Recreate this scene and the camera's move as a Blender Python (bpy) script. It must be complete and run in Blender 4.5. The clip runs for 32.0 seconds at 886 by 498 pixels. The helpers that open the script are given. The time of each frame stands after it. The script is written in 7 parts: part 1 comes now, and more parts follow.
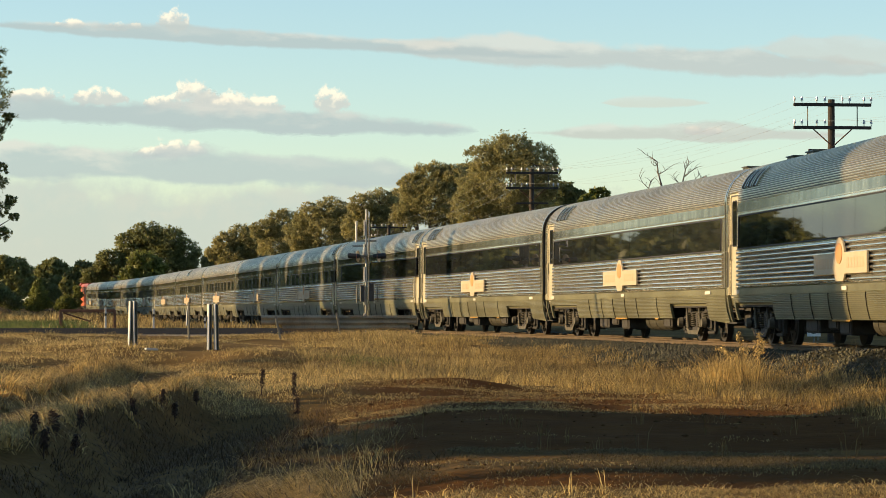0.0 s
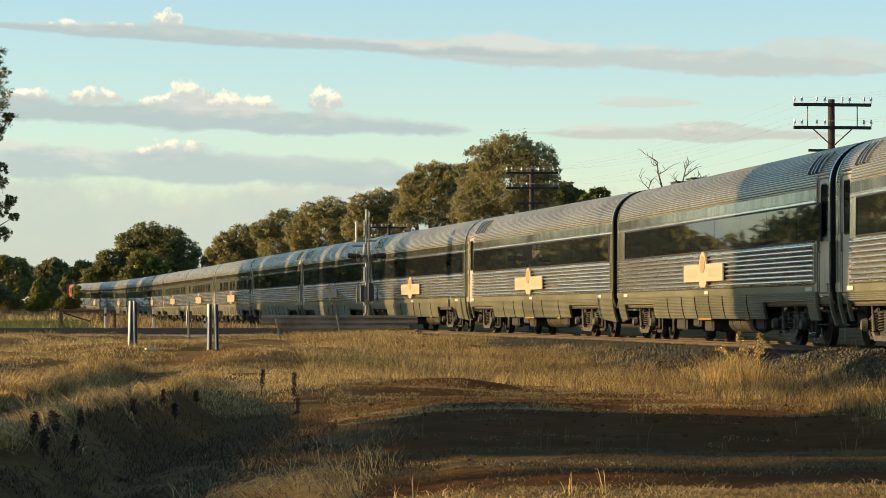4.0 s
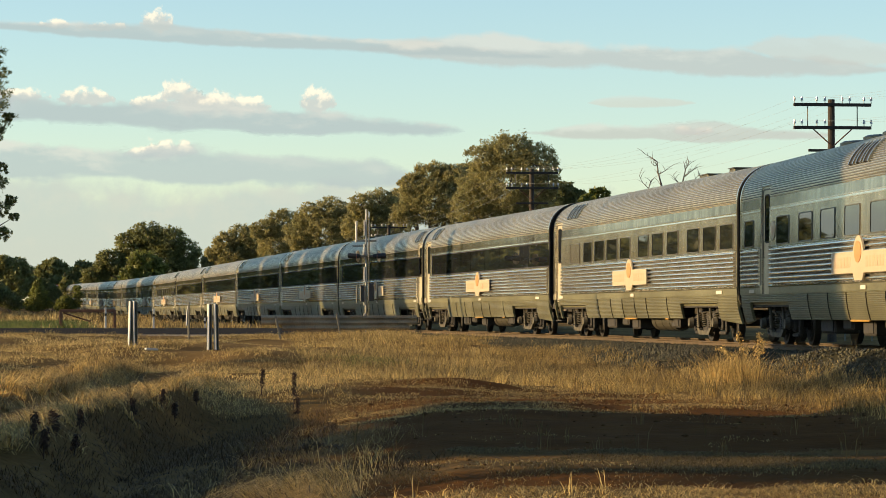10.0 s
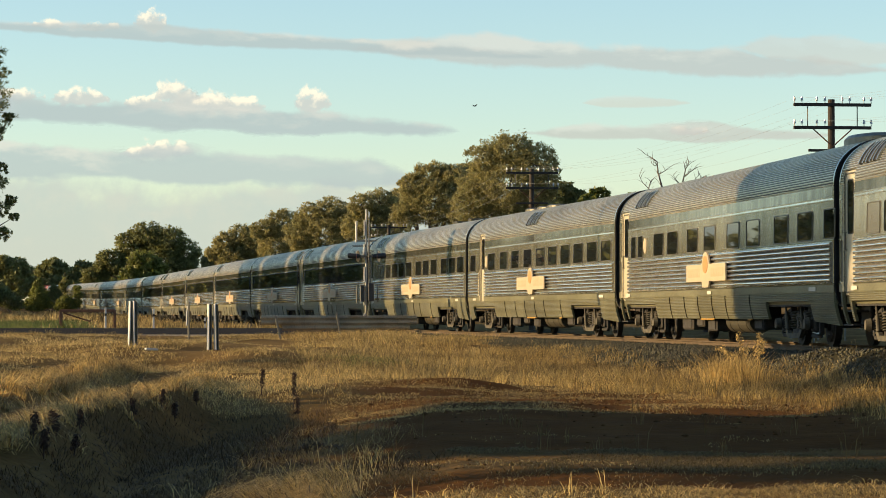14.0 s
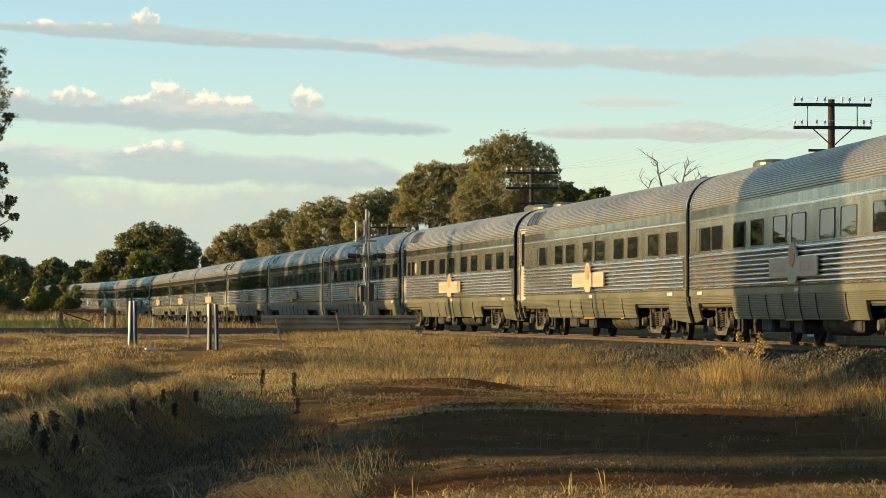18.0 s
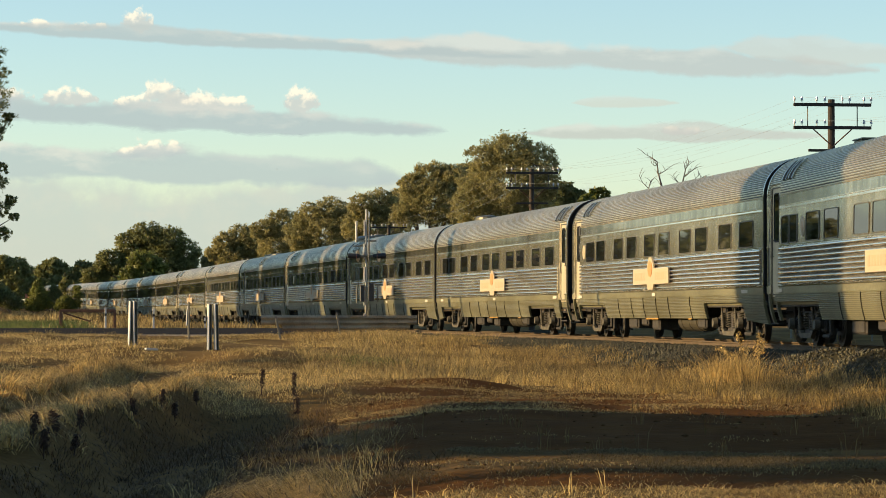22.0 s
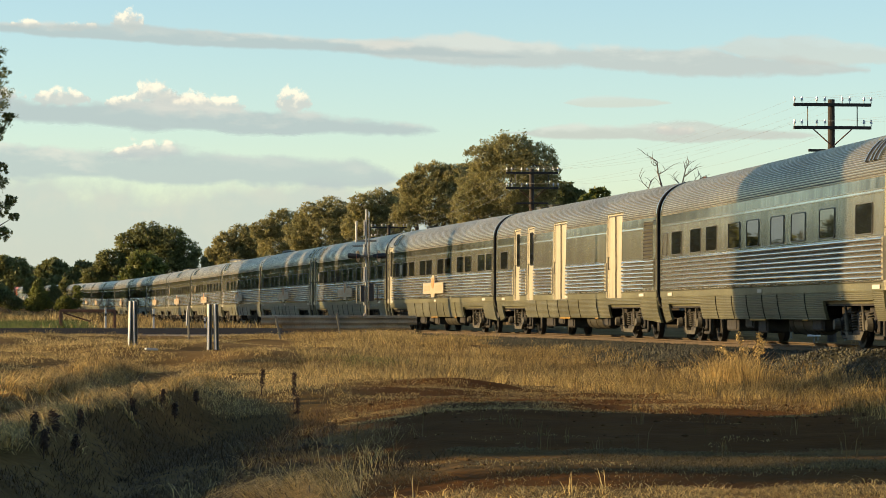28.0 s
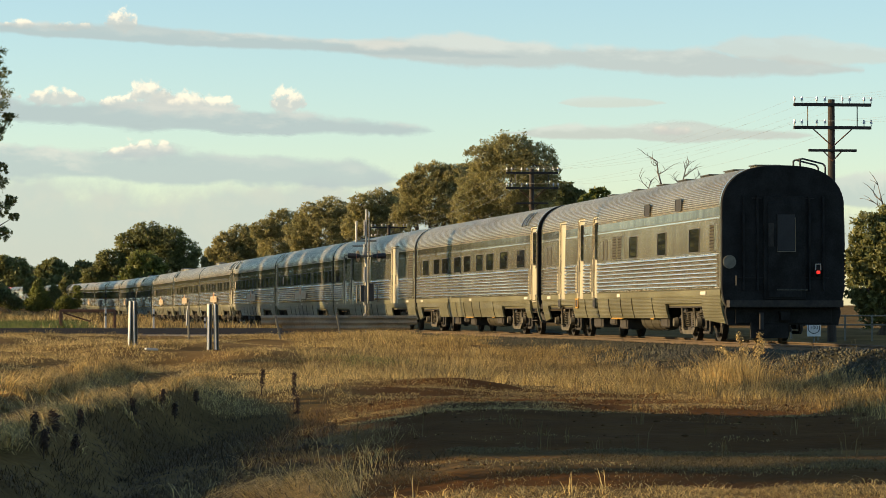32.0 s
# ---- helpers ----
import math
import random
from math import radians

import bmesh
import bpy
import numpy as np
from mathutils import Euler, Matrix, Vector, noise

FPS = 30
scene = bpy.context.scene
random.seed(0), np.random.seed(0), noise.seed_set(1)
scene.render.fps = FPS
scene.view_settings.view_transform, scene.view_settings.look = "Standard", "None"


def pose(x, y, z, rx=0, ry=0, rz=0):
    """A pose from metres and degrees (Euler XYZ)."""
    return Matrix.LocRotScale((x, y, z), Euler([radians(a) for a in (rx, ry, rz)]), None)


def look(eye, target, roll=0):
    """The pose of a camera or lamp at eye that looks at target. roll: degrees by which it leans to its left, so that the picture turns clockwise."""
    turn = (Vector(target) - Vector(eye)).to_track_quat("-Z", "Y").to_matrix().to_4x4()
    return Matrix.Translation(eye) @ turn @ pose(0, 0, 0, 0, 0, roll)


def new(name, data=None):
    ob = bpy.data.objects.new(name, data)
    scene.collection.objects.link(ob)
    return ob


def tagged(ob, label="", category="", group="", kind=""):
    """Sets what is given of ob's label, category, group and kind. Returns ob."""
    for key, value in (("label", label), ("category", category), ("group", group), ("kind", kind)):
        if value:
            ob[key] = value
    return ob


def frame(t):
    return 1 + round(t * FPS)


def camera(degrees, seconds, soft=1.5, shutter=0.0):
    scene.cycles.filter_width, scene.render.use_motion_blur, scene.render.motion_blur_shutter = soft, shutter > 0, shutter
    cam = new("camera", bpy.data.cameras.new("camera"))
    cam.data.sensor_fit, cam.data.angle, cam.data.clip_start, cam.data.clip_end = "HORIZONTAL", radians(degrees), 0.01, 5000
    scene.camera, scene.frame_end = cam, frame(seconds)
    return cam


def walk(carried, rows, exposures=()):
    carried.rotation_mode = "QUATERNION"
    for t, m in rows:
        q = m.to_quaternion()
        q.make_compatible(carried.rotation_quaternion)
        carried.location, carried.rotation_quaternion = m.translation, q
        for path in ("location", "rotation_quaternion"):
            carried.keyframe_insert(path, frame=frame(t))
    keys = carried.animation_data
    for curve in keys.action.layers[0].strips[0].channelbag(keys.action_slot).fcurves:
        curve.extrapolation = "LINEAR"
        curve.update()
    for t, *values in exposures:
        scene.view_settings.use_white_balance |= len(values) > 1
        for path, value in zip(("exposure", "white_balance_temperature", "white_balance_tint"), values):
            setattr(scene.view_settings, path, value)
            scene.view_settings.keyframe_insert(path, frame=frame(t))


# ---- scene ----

# ---------- camera: it stands still ----------
EYE = 0.677
cam = camera(17.242, 32.0, soft=0.4)
VIEW = pose(0, 0, EYE, 91.263, 0, 0)
walk(cam, [(0, VIEW), (32, VIEW)], exposures=[(0, 0.99, 7150, 10.5), (32, 0.99, 7150, 10.5)])

# ---------- sky and sun: low sun on the left hand ----------
SUN_AZ, SUN_EL = 91.0, 12.0          # degrees left of the view, degrees above the horizon
world = bpy.data.worlds.new("sky")
scene.world = world
world.use_nodes = True
nt = world.node_tree
sky = nt.nodes.new("ShaderNodeTexSky")
sky.sky_type, sky.sun_disc = "NISHITA", False
sky.sun_elevation, sky.sun_rotation = radians(SUN_EL), radians(-SUN_AZ)
sky.air_density, sky.dust_density, sky.ozone_density = 1.0, 0.2, 3.15
back = nt.nodes["Background"]
back.inputs["Strength"].default_value = 0.116
nt.links.new(sky.outputs[0], back.inputs["Color"])
SUN_DIR = Vector((-math.sin(radians(SUN_AZ)) * math.cos(radians(SUN_EL)), math.cos(radians(SUN_AZ)) * math.cos(radians(SUN_EL)), math.sin(radians(SUN_EL))))
lamp = bpy.data.lights.new("sun", "SUN")
lamp.energy, lamp.angle, lamp.color = 4.4, radians(0.6), (1.0, 0.74, 0.42)
sun = new("sun", lamp)
sun.matrix_world = look(SUN_DIR * 500, (0, 0, 0))


# ---------- materials ----------
def material(name, colour, rough=0.6, metal=0.0, vary=0.25, scale=8.0, fine=80.0, bump=0.2, bump_dist=0.01, other=None, spec=0.5,
             per_object=0.0, per_island=0.0, stretch=(1, 1, 1), translucent=0.0):
    m = bpy.data.materials.new(name)
    m.use_nodes = True
    n, l = m.node_tree.nodes, m.node_tree.links
    b = n["Principled BSDF"]
    b.inputs["Roughness"].default_value, b.inputs["Metallic"].default_value = rough, metal
    b.inputs["Specular IOR Level"].default_value = spec
    co = n.new("ShaderNodeTexCoord")
    mp = n.new("ShaderNodeMapping")
    mp.inputs["Scale"].default_value = stretch
    l.new(co.outputs["Object"], mp.inputs[0])
    big, small = n.new("ShaderNodeTexNoise"), n.new("ShaderNodeTexNoise")
    for t, s, d in ((big, scale, 5), (small, fine, 3)):
        t.inputs["Scale"].default_value, t.inputs["Detail"].default_value = s, d
        l.new(mp.outputs[0], t.inputs["Vector"])
    other = other or tuple(c * (1 - vary) for c in colour)
    ramp = n.new("ShaderNodeMapRange")
    ramp.inputs[1].default_value, ramp.inputs[2].default_value = 0.35, 0.65
    l.new(big.outputs[0], ramp.inputs[0])
    mix = n.new("ShaderNodeMix")
    mix.data_type = "RGBA"
    mix.inputs[6].default_value, mix.inputs[7].default_value = (*colour, 1), (*other, 1)
    l.new(ramp.outputs[0], mix.inputs[0])
    hsv = n.new("ShaderNodeHueSaturation")
    l.new(mix.outputs[2], hsv.inputs["Color"])
    mr = n.new("ShaderNodeMapRange")
    mr.inputs[1].default_value, mr.inputs[2].default_value, mr.inputs[3].default_value, mr.inputs[4].default_value = 0.3, 0.7, 1 - vary * 0.6, 1 + vary * 0.6
    l.new(small.outputs[0], mr.inputs[0])
    val = mr.outputs[0]
    for amount, kind, out in ((per_object, "ShaderNodeObjectInfo", "Random"), (per_island, "ShaderNodeNewGeometry", "Random Per Island")):
        if amount:
            src, r2, mul = n.new(kind), n.new("ShaderNodeMapRange"), n.new("ShaderNodeMath")
            r2.inputs[3].default_value, r2.inputs[4].default_value, mul.operation = 1 - amount, 1 + amount, "MULTIPLY"
            l.new(src.outputs[out], r2.inputs[0])
            l.new(val, mul.inputs[0]), l.new(r2.outputs[0], mul.inputs[1])
            val = mul.outputs[0]
    l.new(val, hsv.inputs["Value"])
    l.new(hsv.outputs[0], b.inputs["Base Color"])
    if bump:
        bp = n.new("ShaderNodeBump")
        bp.inputs["Strength"].default_value, bp.inputs["Distance"].default_value = bump, bump_dist
        l.new(small.outputs[0], bp.inputs["Height"]), l.new(bp.outputs[0], b.inputs["Normal"])
    if translucent:
        tr, ms = n.new("ShaderNodeBsdfTranslucent"), n.new("ShaderNodeMixShader")
        ms.inputs[0].default_value = translucent
        l.new(hsv.outputs[0], tr.inputs["Color"]), l.new(b.outputs[0], ms.inputs[1]), l.new(tr.outputs[0], ms.inputs[2])
        l.new(ms.outputs[0], n["Material Output"].inputs["Surface"])
    return m


STEEL = material("stainless_steel", (0.92, 0.895, 0.81), 0.12, 0.93, 0.14, 0.7, 14, 0.03, 0.004, per_object=0.04, stretch=(0.35, 1, 1.6))
STEEL_ROOF = material("dusty_steel_roof", (0.73, 0.645, 0.475), 0.3, 0.9, 0.25, 0.7, 14, 0.05, 0.004, per_object=0.05, stretch=(0.35, 1, 1.6))
STEEL_BELT = material("stainless_belt", (0.63, 0.605, 0.49), 0.17, 0.84, 0.36, 1.1, 20, 0.05, 0.004, per_object=0.04, stretch=(2.2, 1, 0.25))
# Dark and pale streaks in this colour stand in for reflections.
LETTERBOARD = material("reflection_streaked_letterboard_steel", (0.11, 0.107, 0.088), 0.1, 0.8, 0.5, 0.9, 5, 0.06, 0.01, other=(0.36, 0.35, 0.30), stretch=(3.0, 1, 0.5))
STEEL_SKIRT = material("dusty_steel_skirt", (0.245, 0.233, 0.14), 0.42, 0.5, 0.28, 0.9, 22, 0.12, 0.004, other=(0.15, 0.142, 0.08), stretch=(0.6, 1, 1.2))
DOOR_STEEL = material("door_steel", (0.56, 0.50, 0.35), 0.34, 0.12, 0.25, 1.6, 20, 0.06, 0.003, stretch=(3, 1, 0.25))
# Dark steel whose colour carries the shade of narrow grooves.
GROOVE = material("shaded_groove_steel", (0.10, 0.093, 0.07), 0.5, 0.3, 0.3, 2, 20, 0.05)
# Dusty skirt steel, darkened to paint in the shade of its grooves.
SKIRT_GROOVE = material("shaded_dusty_skirt_groove", (0.135, 0.127, 0.075), 0.5, 0.3, 0.3, 2, 20, 0.05)
RUBBER = material("black_rubber", (0.02, 0.02, 0.02), 0.7, 0, 0.3, 3, 40, 0.2, 0.005)
GLASS = material("dark_tinted_glass", (0.012, 0.014, 0.015), 0.018, 0, 0.2, 0.5, 3, 0, spec=0.5, per_object=0.2)
BLIND = material("drawn_blind_glass", (0.10, 0.095, 0.075), 0.2, 0, 0.1, 2, 30, 0, spec=0.6, per_object=0.15)
BOGIE = material("grimy_cast_steel", (0.034, 0.029, 0.021), 0.8, 0.0, 0.45, 6, 60, 0.35, 0.006, other=(0.014, 0.012, 0.01))
BOGIE_DUST = material("dusty_bogie_steel", (0.085, 0.074, 0.046), 0.8, 0.0, 0.4, 6, 50, 0.3, 0.006, other=(0.05, 0.044, 0.03))
WHEEL = material("worn_wheel_steel", (0.03, 0.027, 0.023), 0.6, 0.2, 0.3, 5, 60, 0.1)
TANK = material("dusty_tank_paint", (0.052, 0.045, 0.027), 0.6, 0.2, 0.3, 3, 30, 0.1)
END_BLACK = material("sooty_car_end", (0.02, 0.021, 0.02), 0.85, 0.0, 0.5, 2.5, 30, 0.15, 0.004, other=(0.010, 0.010, 0.009), spec=0.2)
CREAM = material("cream_sign_board", (0.45, 0.375, 0.25), 0.45, 0, 0.1, 2, 30, 0.03)
ORANGE = material("orange_sign_paint", (0.50, 0.24, 0.085), 0.5, 0, 0.15, 3, 30, 0.03)
ORANGE_PALE = material("faded_orange_lettering", (0.475, 0.345, 0.215), 0.5, 0, 0.15, 3, 30, 0.03)
WHITE = material("white_stencil_paint", (0.58, 0.54, 0.45), 0.5, 0, 0.12, 4, 40, 0.05)
LOCO = material("weathered_orange_paint", (0.48, 0.10, 0.035), 0.45, 0, 0.3, 1.2, 20, 0.08)
RED_LENS = material("red_lens", (0.5, 0.02, 0.015), 0.2, 0, 0.1, 3, 30, 0)
rb = RED_LENS.node_tree.nodes["Principled BSDF"]
rb.inputs["Emission Color"].default_value, rb.inputs["Emission Strength"].default_value = (1, 0.04, 0.03, 1), 0.45
GALV = material("weathered_galvanised_steel", (0.19, 0.175, 0.13), 0.75, 0.0, 0.3, 4, 40, 0.1)
POST_WHITE = material("white_painted_steel", (0.62, 0.6, 0.54), 0.5, 0, 0.15, 6, 40, 0.08)
PALE_GALV = material("pale_galvanised_mast", (0.50, 0.48, 0.42), 0.5, 0.1, 0.2, 5, 40, 0.05)
GUARD_STEEL = material("weathered_guardrail", (0.36, 0.30, 0.20), 0.75, 0.0, 0.45, 1.5, 30, 0.1)
RUST = material("rusted_steel", (0.16, 0.075, 0.04), 0.85, 0.1, 0.4, 7, 60, 0.3)
TIMBER = material("weathered_pole_timber", (0.045, 0.034, 0.025), 0.85, 0, 0.4, 3, 40, 0.5, 0.01, stretch=(4, 4, 0.5))
PORCELAIN = material("porcelain_insulator", (0.45, 0.45, 0.42), 0.2, 0, 0.1, 5, 30, 0)
WIRE = material("line_wire", (0.25, 0.25, 0.25), 0.5, 0.6, 0.2, 1, 10, 0)
BARK = material("gum_bark", (0.17, 0.13, 0.09), 0.9, 0, 0.45, 2.5, 25, 0.6, 0.02, stretch=(1, 1, 0.35))
DEADWOOD = material("grey_dead_wood", (0.20, 0.17, 0.14), 0.9, 0, 0.35, 3, 30, 0.4)
LEAF = material("gum_leaves", (0.35, 0.31, 0.13), 0.55, 0, 0.35, 0.35, 3, 0, other=(0.26, 0.24, 0.096), per_island=0.25, translucent=0.55)
LEAF_DARK = material("dark_gum_leaves", (0.22, 0.225, 0.08), 0.55, 0, 0.4, 0.3, 3, 0, other=(0.17, 0.175, 0.058), per_island=0.3, translucent=0.5)
LEAF_GREEN = material("fresh_shrub_leaves", (0.22, 0.23, 0.05), 0.5, 0, 0.35, 0.5, 3, 0, other=(0.13, 0.15, 0.035), per_island=0.35, translucent=0.5)
STRAW = material("dry_straw_grass", (0.55, 0.40, 0.155), 0.7, 0, 0.4, 0.22, 2, 0, other=(0.23, 0.16, 0.06), per_island=0.8, translucent=0.38)
STRAW_PALE = material("pale_golden_grass", (0.72, 0.53, 0.21), 0.7, 0, 0.4, 0.22, 2, 0, other=(0.36, 0.25, 0.095), per_island=0.75, translucent=0.45)
STRAW_DULL = material("dull_bleached_grass", (0.22, 0.152, 0.056), 0.75, 0, 0.35, 0.3, 2, 0, other=(0.16, 0.115, 0.045), per_island=0.45, translucent=0.25)
# Grass for the ditch only; the shade there is put into its colour.
DITCH_GRASS = material("shade_darkened_brown_grass", (0.12, 0.07, 0.023), 0.8, 0, 0.35, 0.3, 2, 0, other=(0.045, 0.026, 0.01), per_island=0.5, translucent=0.15)
GREEN_GRASS = material("green_verge_grass", (0.11, 0.17, 0.03), 0.6, 0, 0.3, 0.5, 3, 0, other=(0.2, 0.2, 0.06), per_island=0.4, translucent=0.3)
WEED = material("dark_dried_weed", (0.06, 0.032, 0.02), 0.85, 0, 0.3, 3, 30, 0.2, per_island=0.4)
STONE = material("basalt_ballast", (0.036, 0.032, 0.017), 0.85, 0, 0.35, 3, 50, 0.3, 0.01, per_island=0.7, other=(0.06, 0.057, 0.03))
RAIL = material("rusty_rail_steel", (0.10, 0.068, 0.036), 0.7, 0.3, 0.3, 3, 40, 0.1)
SLEEPER = material("concrete_sleeper", (0.075, 0.066, 0.05), 0.85, 0, 0.25, 3, 40, 0.3)
ASPHALT = material("old_asphalt", (0.03, 0.028, 0.026), 1.0, 0, 0.3, 1.5, 60, 0.4, 0.01, spec=0.05)
GRAVEL = material("road_shoulder_gravel", (0.30, 0.25, 0.18), 0.9, 0, 0.35, 1.2, 40, 0.5, 0.02)
SIGN_WHITE = material("sign_face_white", (0.78, 0.78, 0.76), 0.4, 0, 0.08, 3, 30, 0)
SIGN_RED = material("sign_ring_red", (0.45, 0.03, 0.03), 0.4, 0, 0.1, 3, 30, 0)
SIGN_BLACK = material("sign_black", (0.02, 0.02, 0.02), 0.5, 0, 0.1, 3, 30, 0)
CLOD = material("dry_earth_clods", (0.12, 0.064, 0.026), 0.95, 0, 0.35, 4, 40, 0.3, 0.01, other=(0.08, 0.042, 0.018), per_island=0.4, spec=0.05)
YELLOW_LIP = material("worn_yellow_paint", (0.50, 0.27, 0.045), 0.55, 0, 0.3, 4, 30, 0.1)
WINDOW_STEEL = material("dull_window_frame", (0.13, 0.125, 0.09), 0.4, 0.4, 0.2, 3, 30, 0.05)
FEATHER = material("dark_feathers", (0.03, 0.028, 0.026), 0.7, 0, 0.2, 5, 40, 0)


def ground_material():
    m = material("dry_paddock_soil", (0.21, 0.13, 0.048), 0.95, 0, 0.3, 0.35, 9, 0.7, 0.05, other=(0.10, 0.062, 0.022), spec=0.02)
    n, l = m.node_tree.nodes, m.node_tree.links
    b = n["Principled BSDF"]
    old = b.inputs["Base Color"].links[0].from_socket
    at = n.new("ShaderNodeVertexColor")
    at.layer_name = "soil"
    sep = n.new("ShaderNodeSeparateColor")
    l.new(at.outputs[0], sep.inputs[0])
    last = old
    noise_t = n.new("ShaderNodeTexNoise")
    noise_t.inputs["Scale"].default_value, noise_t.inputs["Detail"].default_value = 1.3, 6
    co = n.new("ShaderNodeTexCoord")
    l.new(co.outputs["Object"], noise_t.inputs["Vector"])
    for ch, dark, light in ((0, (0.052, 0.02, 0.006), (0.15, 0.073, 0.022)), (1, (0.022, 0.021, 0.013), (0.05, 0.045, 0.026)), (2, (0.07, 0.11, 0.02), (0.16, 0.16, 0.05))):
        cm, mx = n.new("ShaderNodeMix"), n.new("ShaderNodeMix")
        cm.data_type = mx.data_type = "RGBA"
        cm.inputs[6].default_value, cm.inputs[7].default_value = (*dark, 1), (*light, 1)
        l.new(noise_t.outputs[0], cm.inputs[0])
        l.new(sep.outputs[ch], mx.inputs[0]), l.new(last, mx.inputs[6]), l.new(cm.outputs[2], mx.inputs[7])
        last = mx.outputs[2]
    l.new(last, b.inputs["Base Color"])
    return m


SOIL = ground_material()


# ---------- mesh helpers ----------
def mesh_of(name, verts, faces, mat, smooth=False):
    me = bpy.data.meshes.new(name)
    me.from_pydata(verts, [], faces)
    me.materials.append(mat)
    if smooth:
        me.polygons.foreach_set("use_smooth", [True] * len(me.polygons))
    me.update()
    return me


def fast_mesh(name, verts, faces, mat, smooth=False):
    """verts (n, 3) and faces (m, k) as arrays."""
    me = bpy.data.meshes.new(name)
    verts, faces = np.asarray(verts, np.float32), np.asarray(faces, np.int32)
    m, k = faces.shape
    me.vertices.add(len(verts)), me.loops.add(m * k), me.polygons.add(m)
    me.vertices.foreach_set("co", verts.ravel())
    me.loops.foreach_set("vertex_index", faces.ravel())
    me.polygons.foreach_set("loop_start", np.arange(0, m * k, k, dtype=np.int32))
    if smooth:
        me.polygons.foreach_set("use_smooth", np.ones(m, bool))
    me.materials.append(mat)
    me.update(calc_edges=True)
    return me


def bm_mesh(name, bm, mat, smooth=False):
    me = bpy.data.meshes.new(name)
    bm.to_mesh(me)
    bm.free()
    me.materials.append(mat)
    if smooth:
        me.polygons.foreach_set("use_smooth", [True] * len(me.polygons))
    return me


def box(bm, cx, cy, cz, sx, sy, sz, bevel=0.0, m=None):
    r = bmesh.ops.create_cube(bm, size=1, matrix=(m or Matrix()) @ Matrix.Translation((cx, cy, cz)) @ Matrix.Diagonal((sx, sy, sz, 1)))
    if bevel:
        es = {e for v in r["verts"] for e in v.link_edges}
        bmesh.ops.bevel(bm, geom=list(es), offset=bevel, segments=1, affect="EDGES")


def tube(bm, p, q, r0, r1=None, seg=10, caps=True):
    p, q = Vector(p), Vector(q)
    d = q - p
    m = Matrix.Translation((p + q) / 2) @ d.to_track_quat("Z", "Y").to_matrix().to_4x4()
    bmesh.ops.create_cone(bm, cap_ends=caps, segments=seg, radius1=r0, radius2=r0 if r1 is None else r1, depth=d.length, matrix=m)


def part(name, me, parent, label="", m=None):
    ob = new(name, me)
    ob.parent = parent
    if m is not None:
        ob.matrix_basis = m
    return tagged(ob, label=label)


def thing(name, m, label, category, group="", me=None, kind=""):
    ob = new(name, me)
    ob.matrix_basis = m
    return tagged(ob, label=label, category=category, group=group, kind=kind)


CACHE = {}


def cached(key, make):
    if key not in CACHE:
        CACHE[key] = make()
    return CACHE[key]


# ---------- the railway's line in plan and height ----------
K_S = [-60, -40, -20, 0, 20, 40, 60, 90, 130, 180, 250, 340, 620]
K_H = [0.0, 0.0205, 0.0778, 0.1125, 0.1618, 0.172, 0.1734, 0.1721, 0.1706, 0.1698, 0.1715, 0.1700, 0.187]
LINE_S = np.arange(-420, 1101, 1.0)
line_h = np.interp(LINE_S, K_S, K_H)
LINE_X = np.concatenate([[0], np.cumsum(-np.sin((line_h[1:] + line_h[:-1]) / 2))])
LINE_Y = np.concatenate([[0], np.cumsum(np.cos((line_h[1:] + line_h[:-1]) / 2))])
LINE_X += 7.972 - LINE_X[420]
LINE_Y += 66.401 - LINE_Y[420]
LINE_Z = np.where(LINE_S < 180, 0, np.where(LINE_S < 307, 2.8e-5 * (LINE_S - 180) ** 2, 0.4516 + 0.0072 * (LINE_S - 307)))


def on_line(s):
    return Vector((float(np.interp(s, LINE_S, LINE_X)), float(np.interp(s, LINE_S, LINE_Y)), float(np.interp(s, LINE_S, LINE_Z))))


def off_line(x, y):
    """Distance to the right of the line's centre (left is negative)."""
    return (x - np.interp(y, LINE_Y, LINE_X)) * np.cos(np.interp(y, LINE_Y, line_h))


def step(a, b, v):
    t = np.clip((v - a) / (b - a), 0, 1)
    return t * t * (3 - 2 * t)


def wave(x, y):
    return (np.sin(x * 0.9 + 1.3 * np.sin(y * 0.21)) * np.sin(y * 0.37 + 0.6 * np.sin(x * 0.5)) + 0.5 * np.sin(x * 2.1 + y * 0.9) * np.sin(y * 1.3 - x * 0.7))


ROAD_Y = 112.0


def bank_x(y):
    """The crest of the bank beside the ditch."""
    return -4.15 + 0.12 * np.sin(y * 0.31)


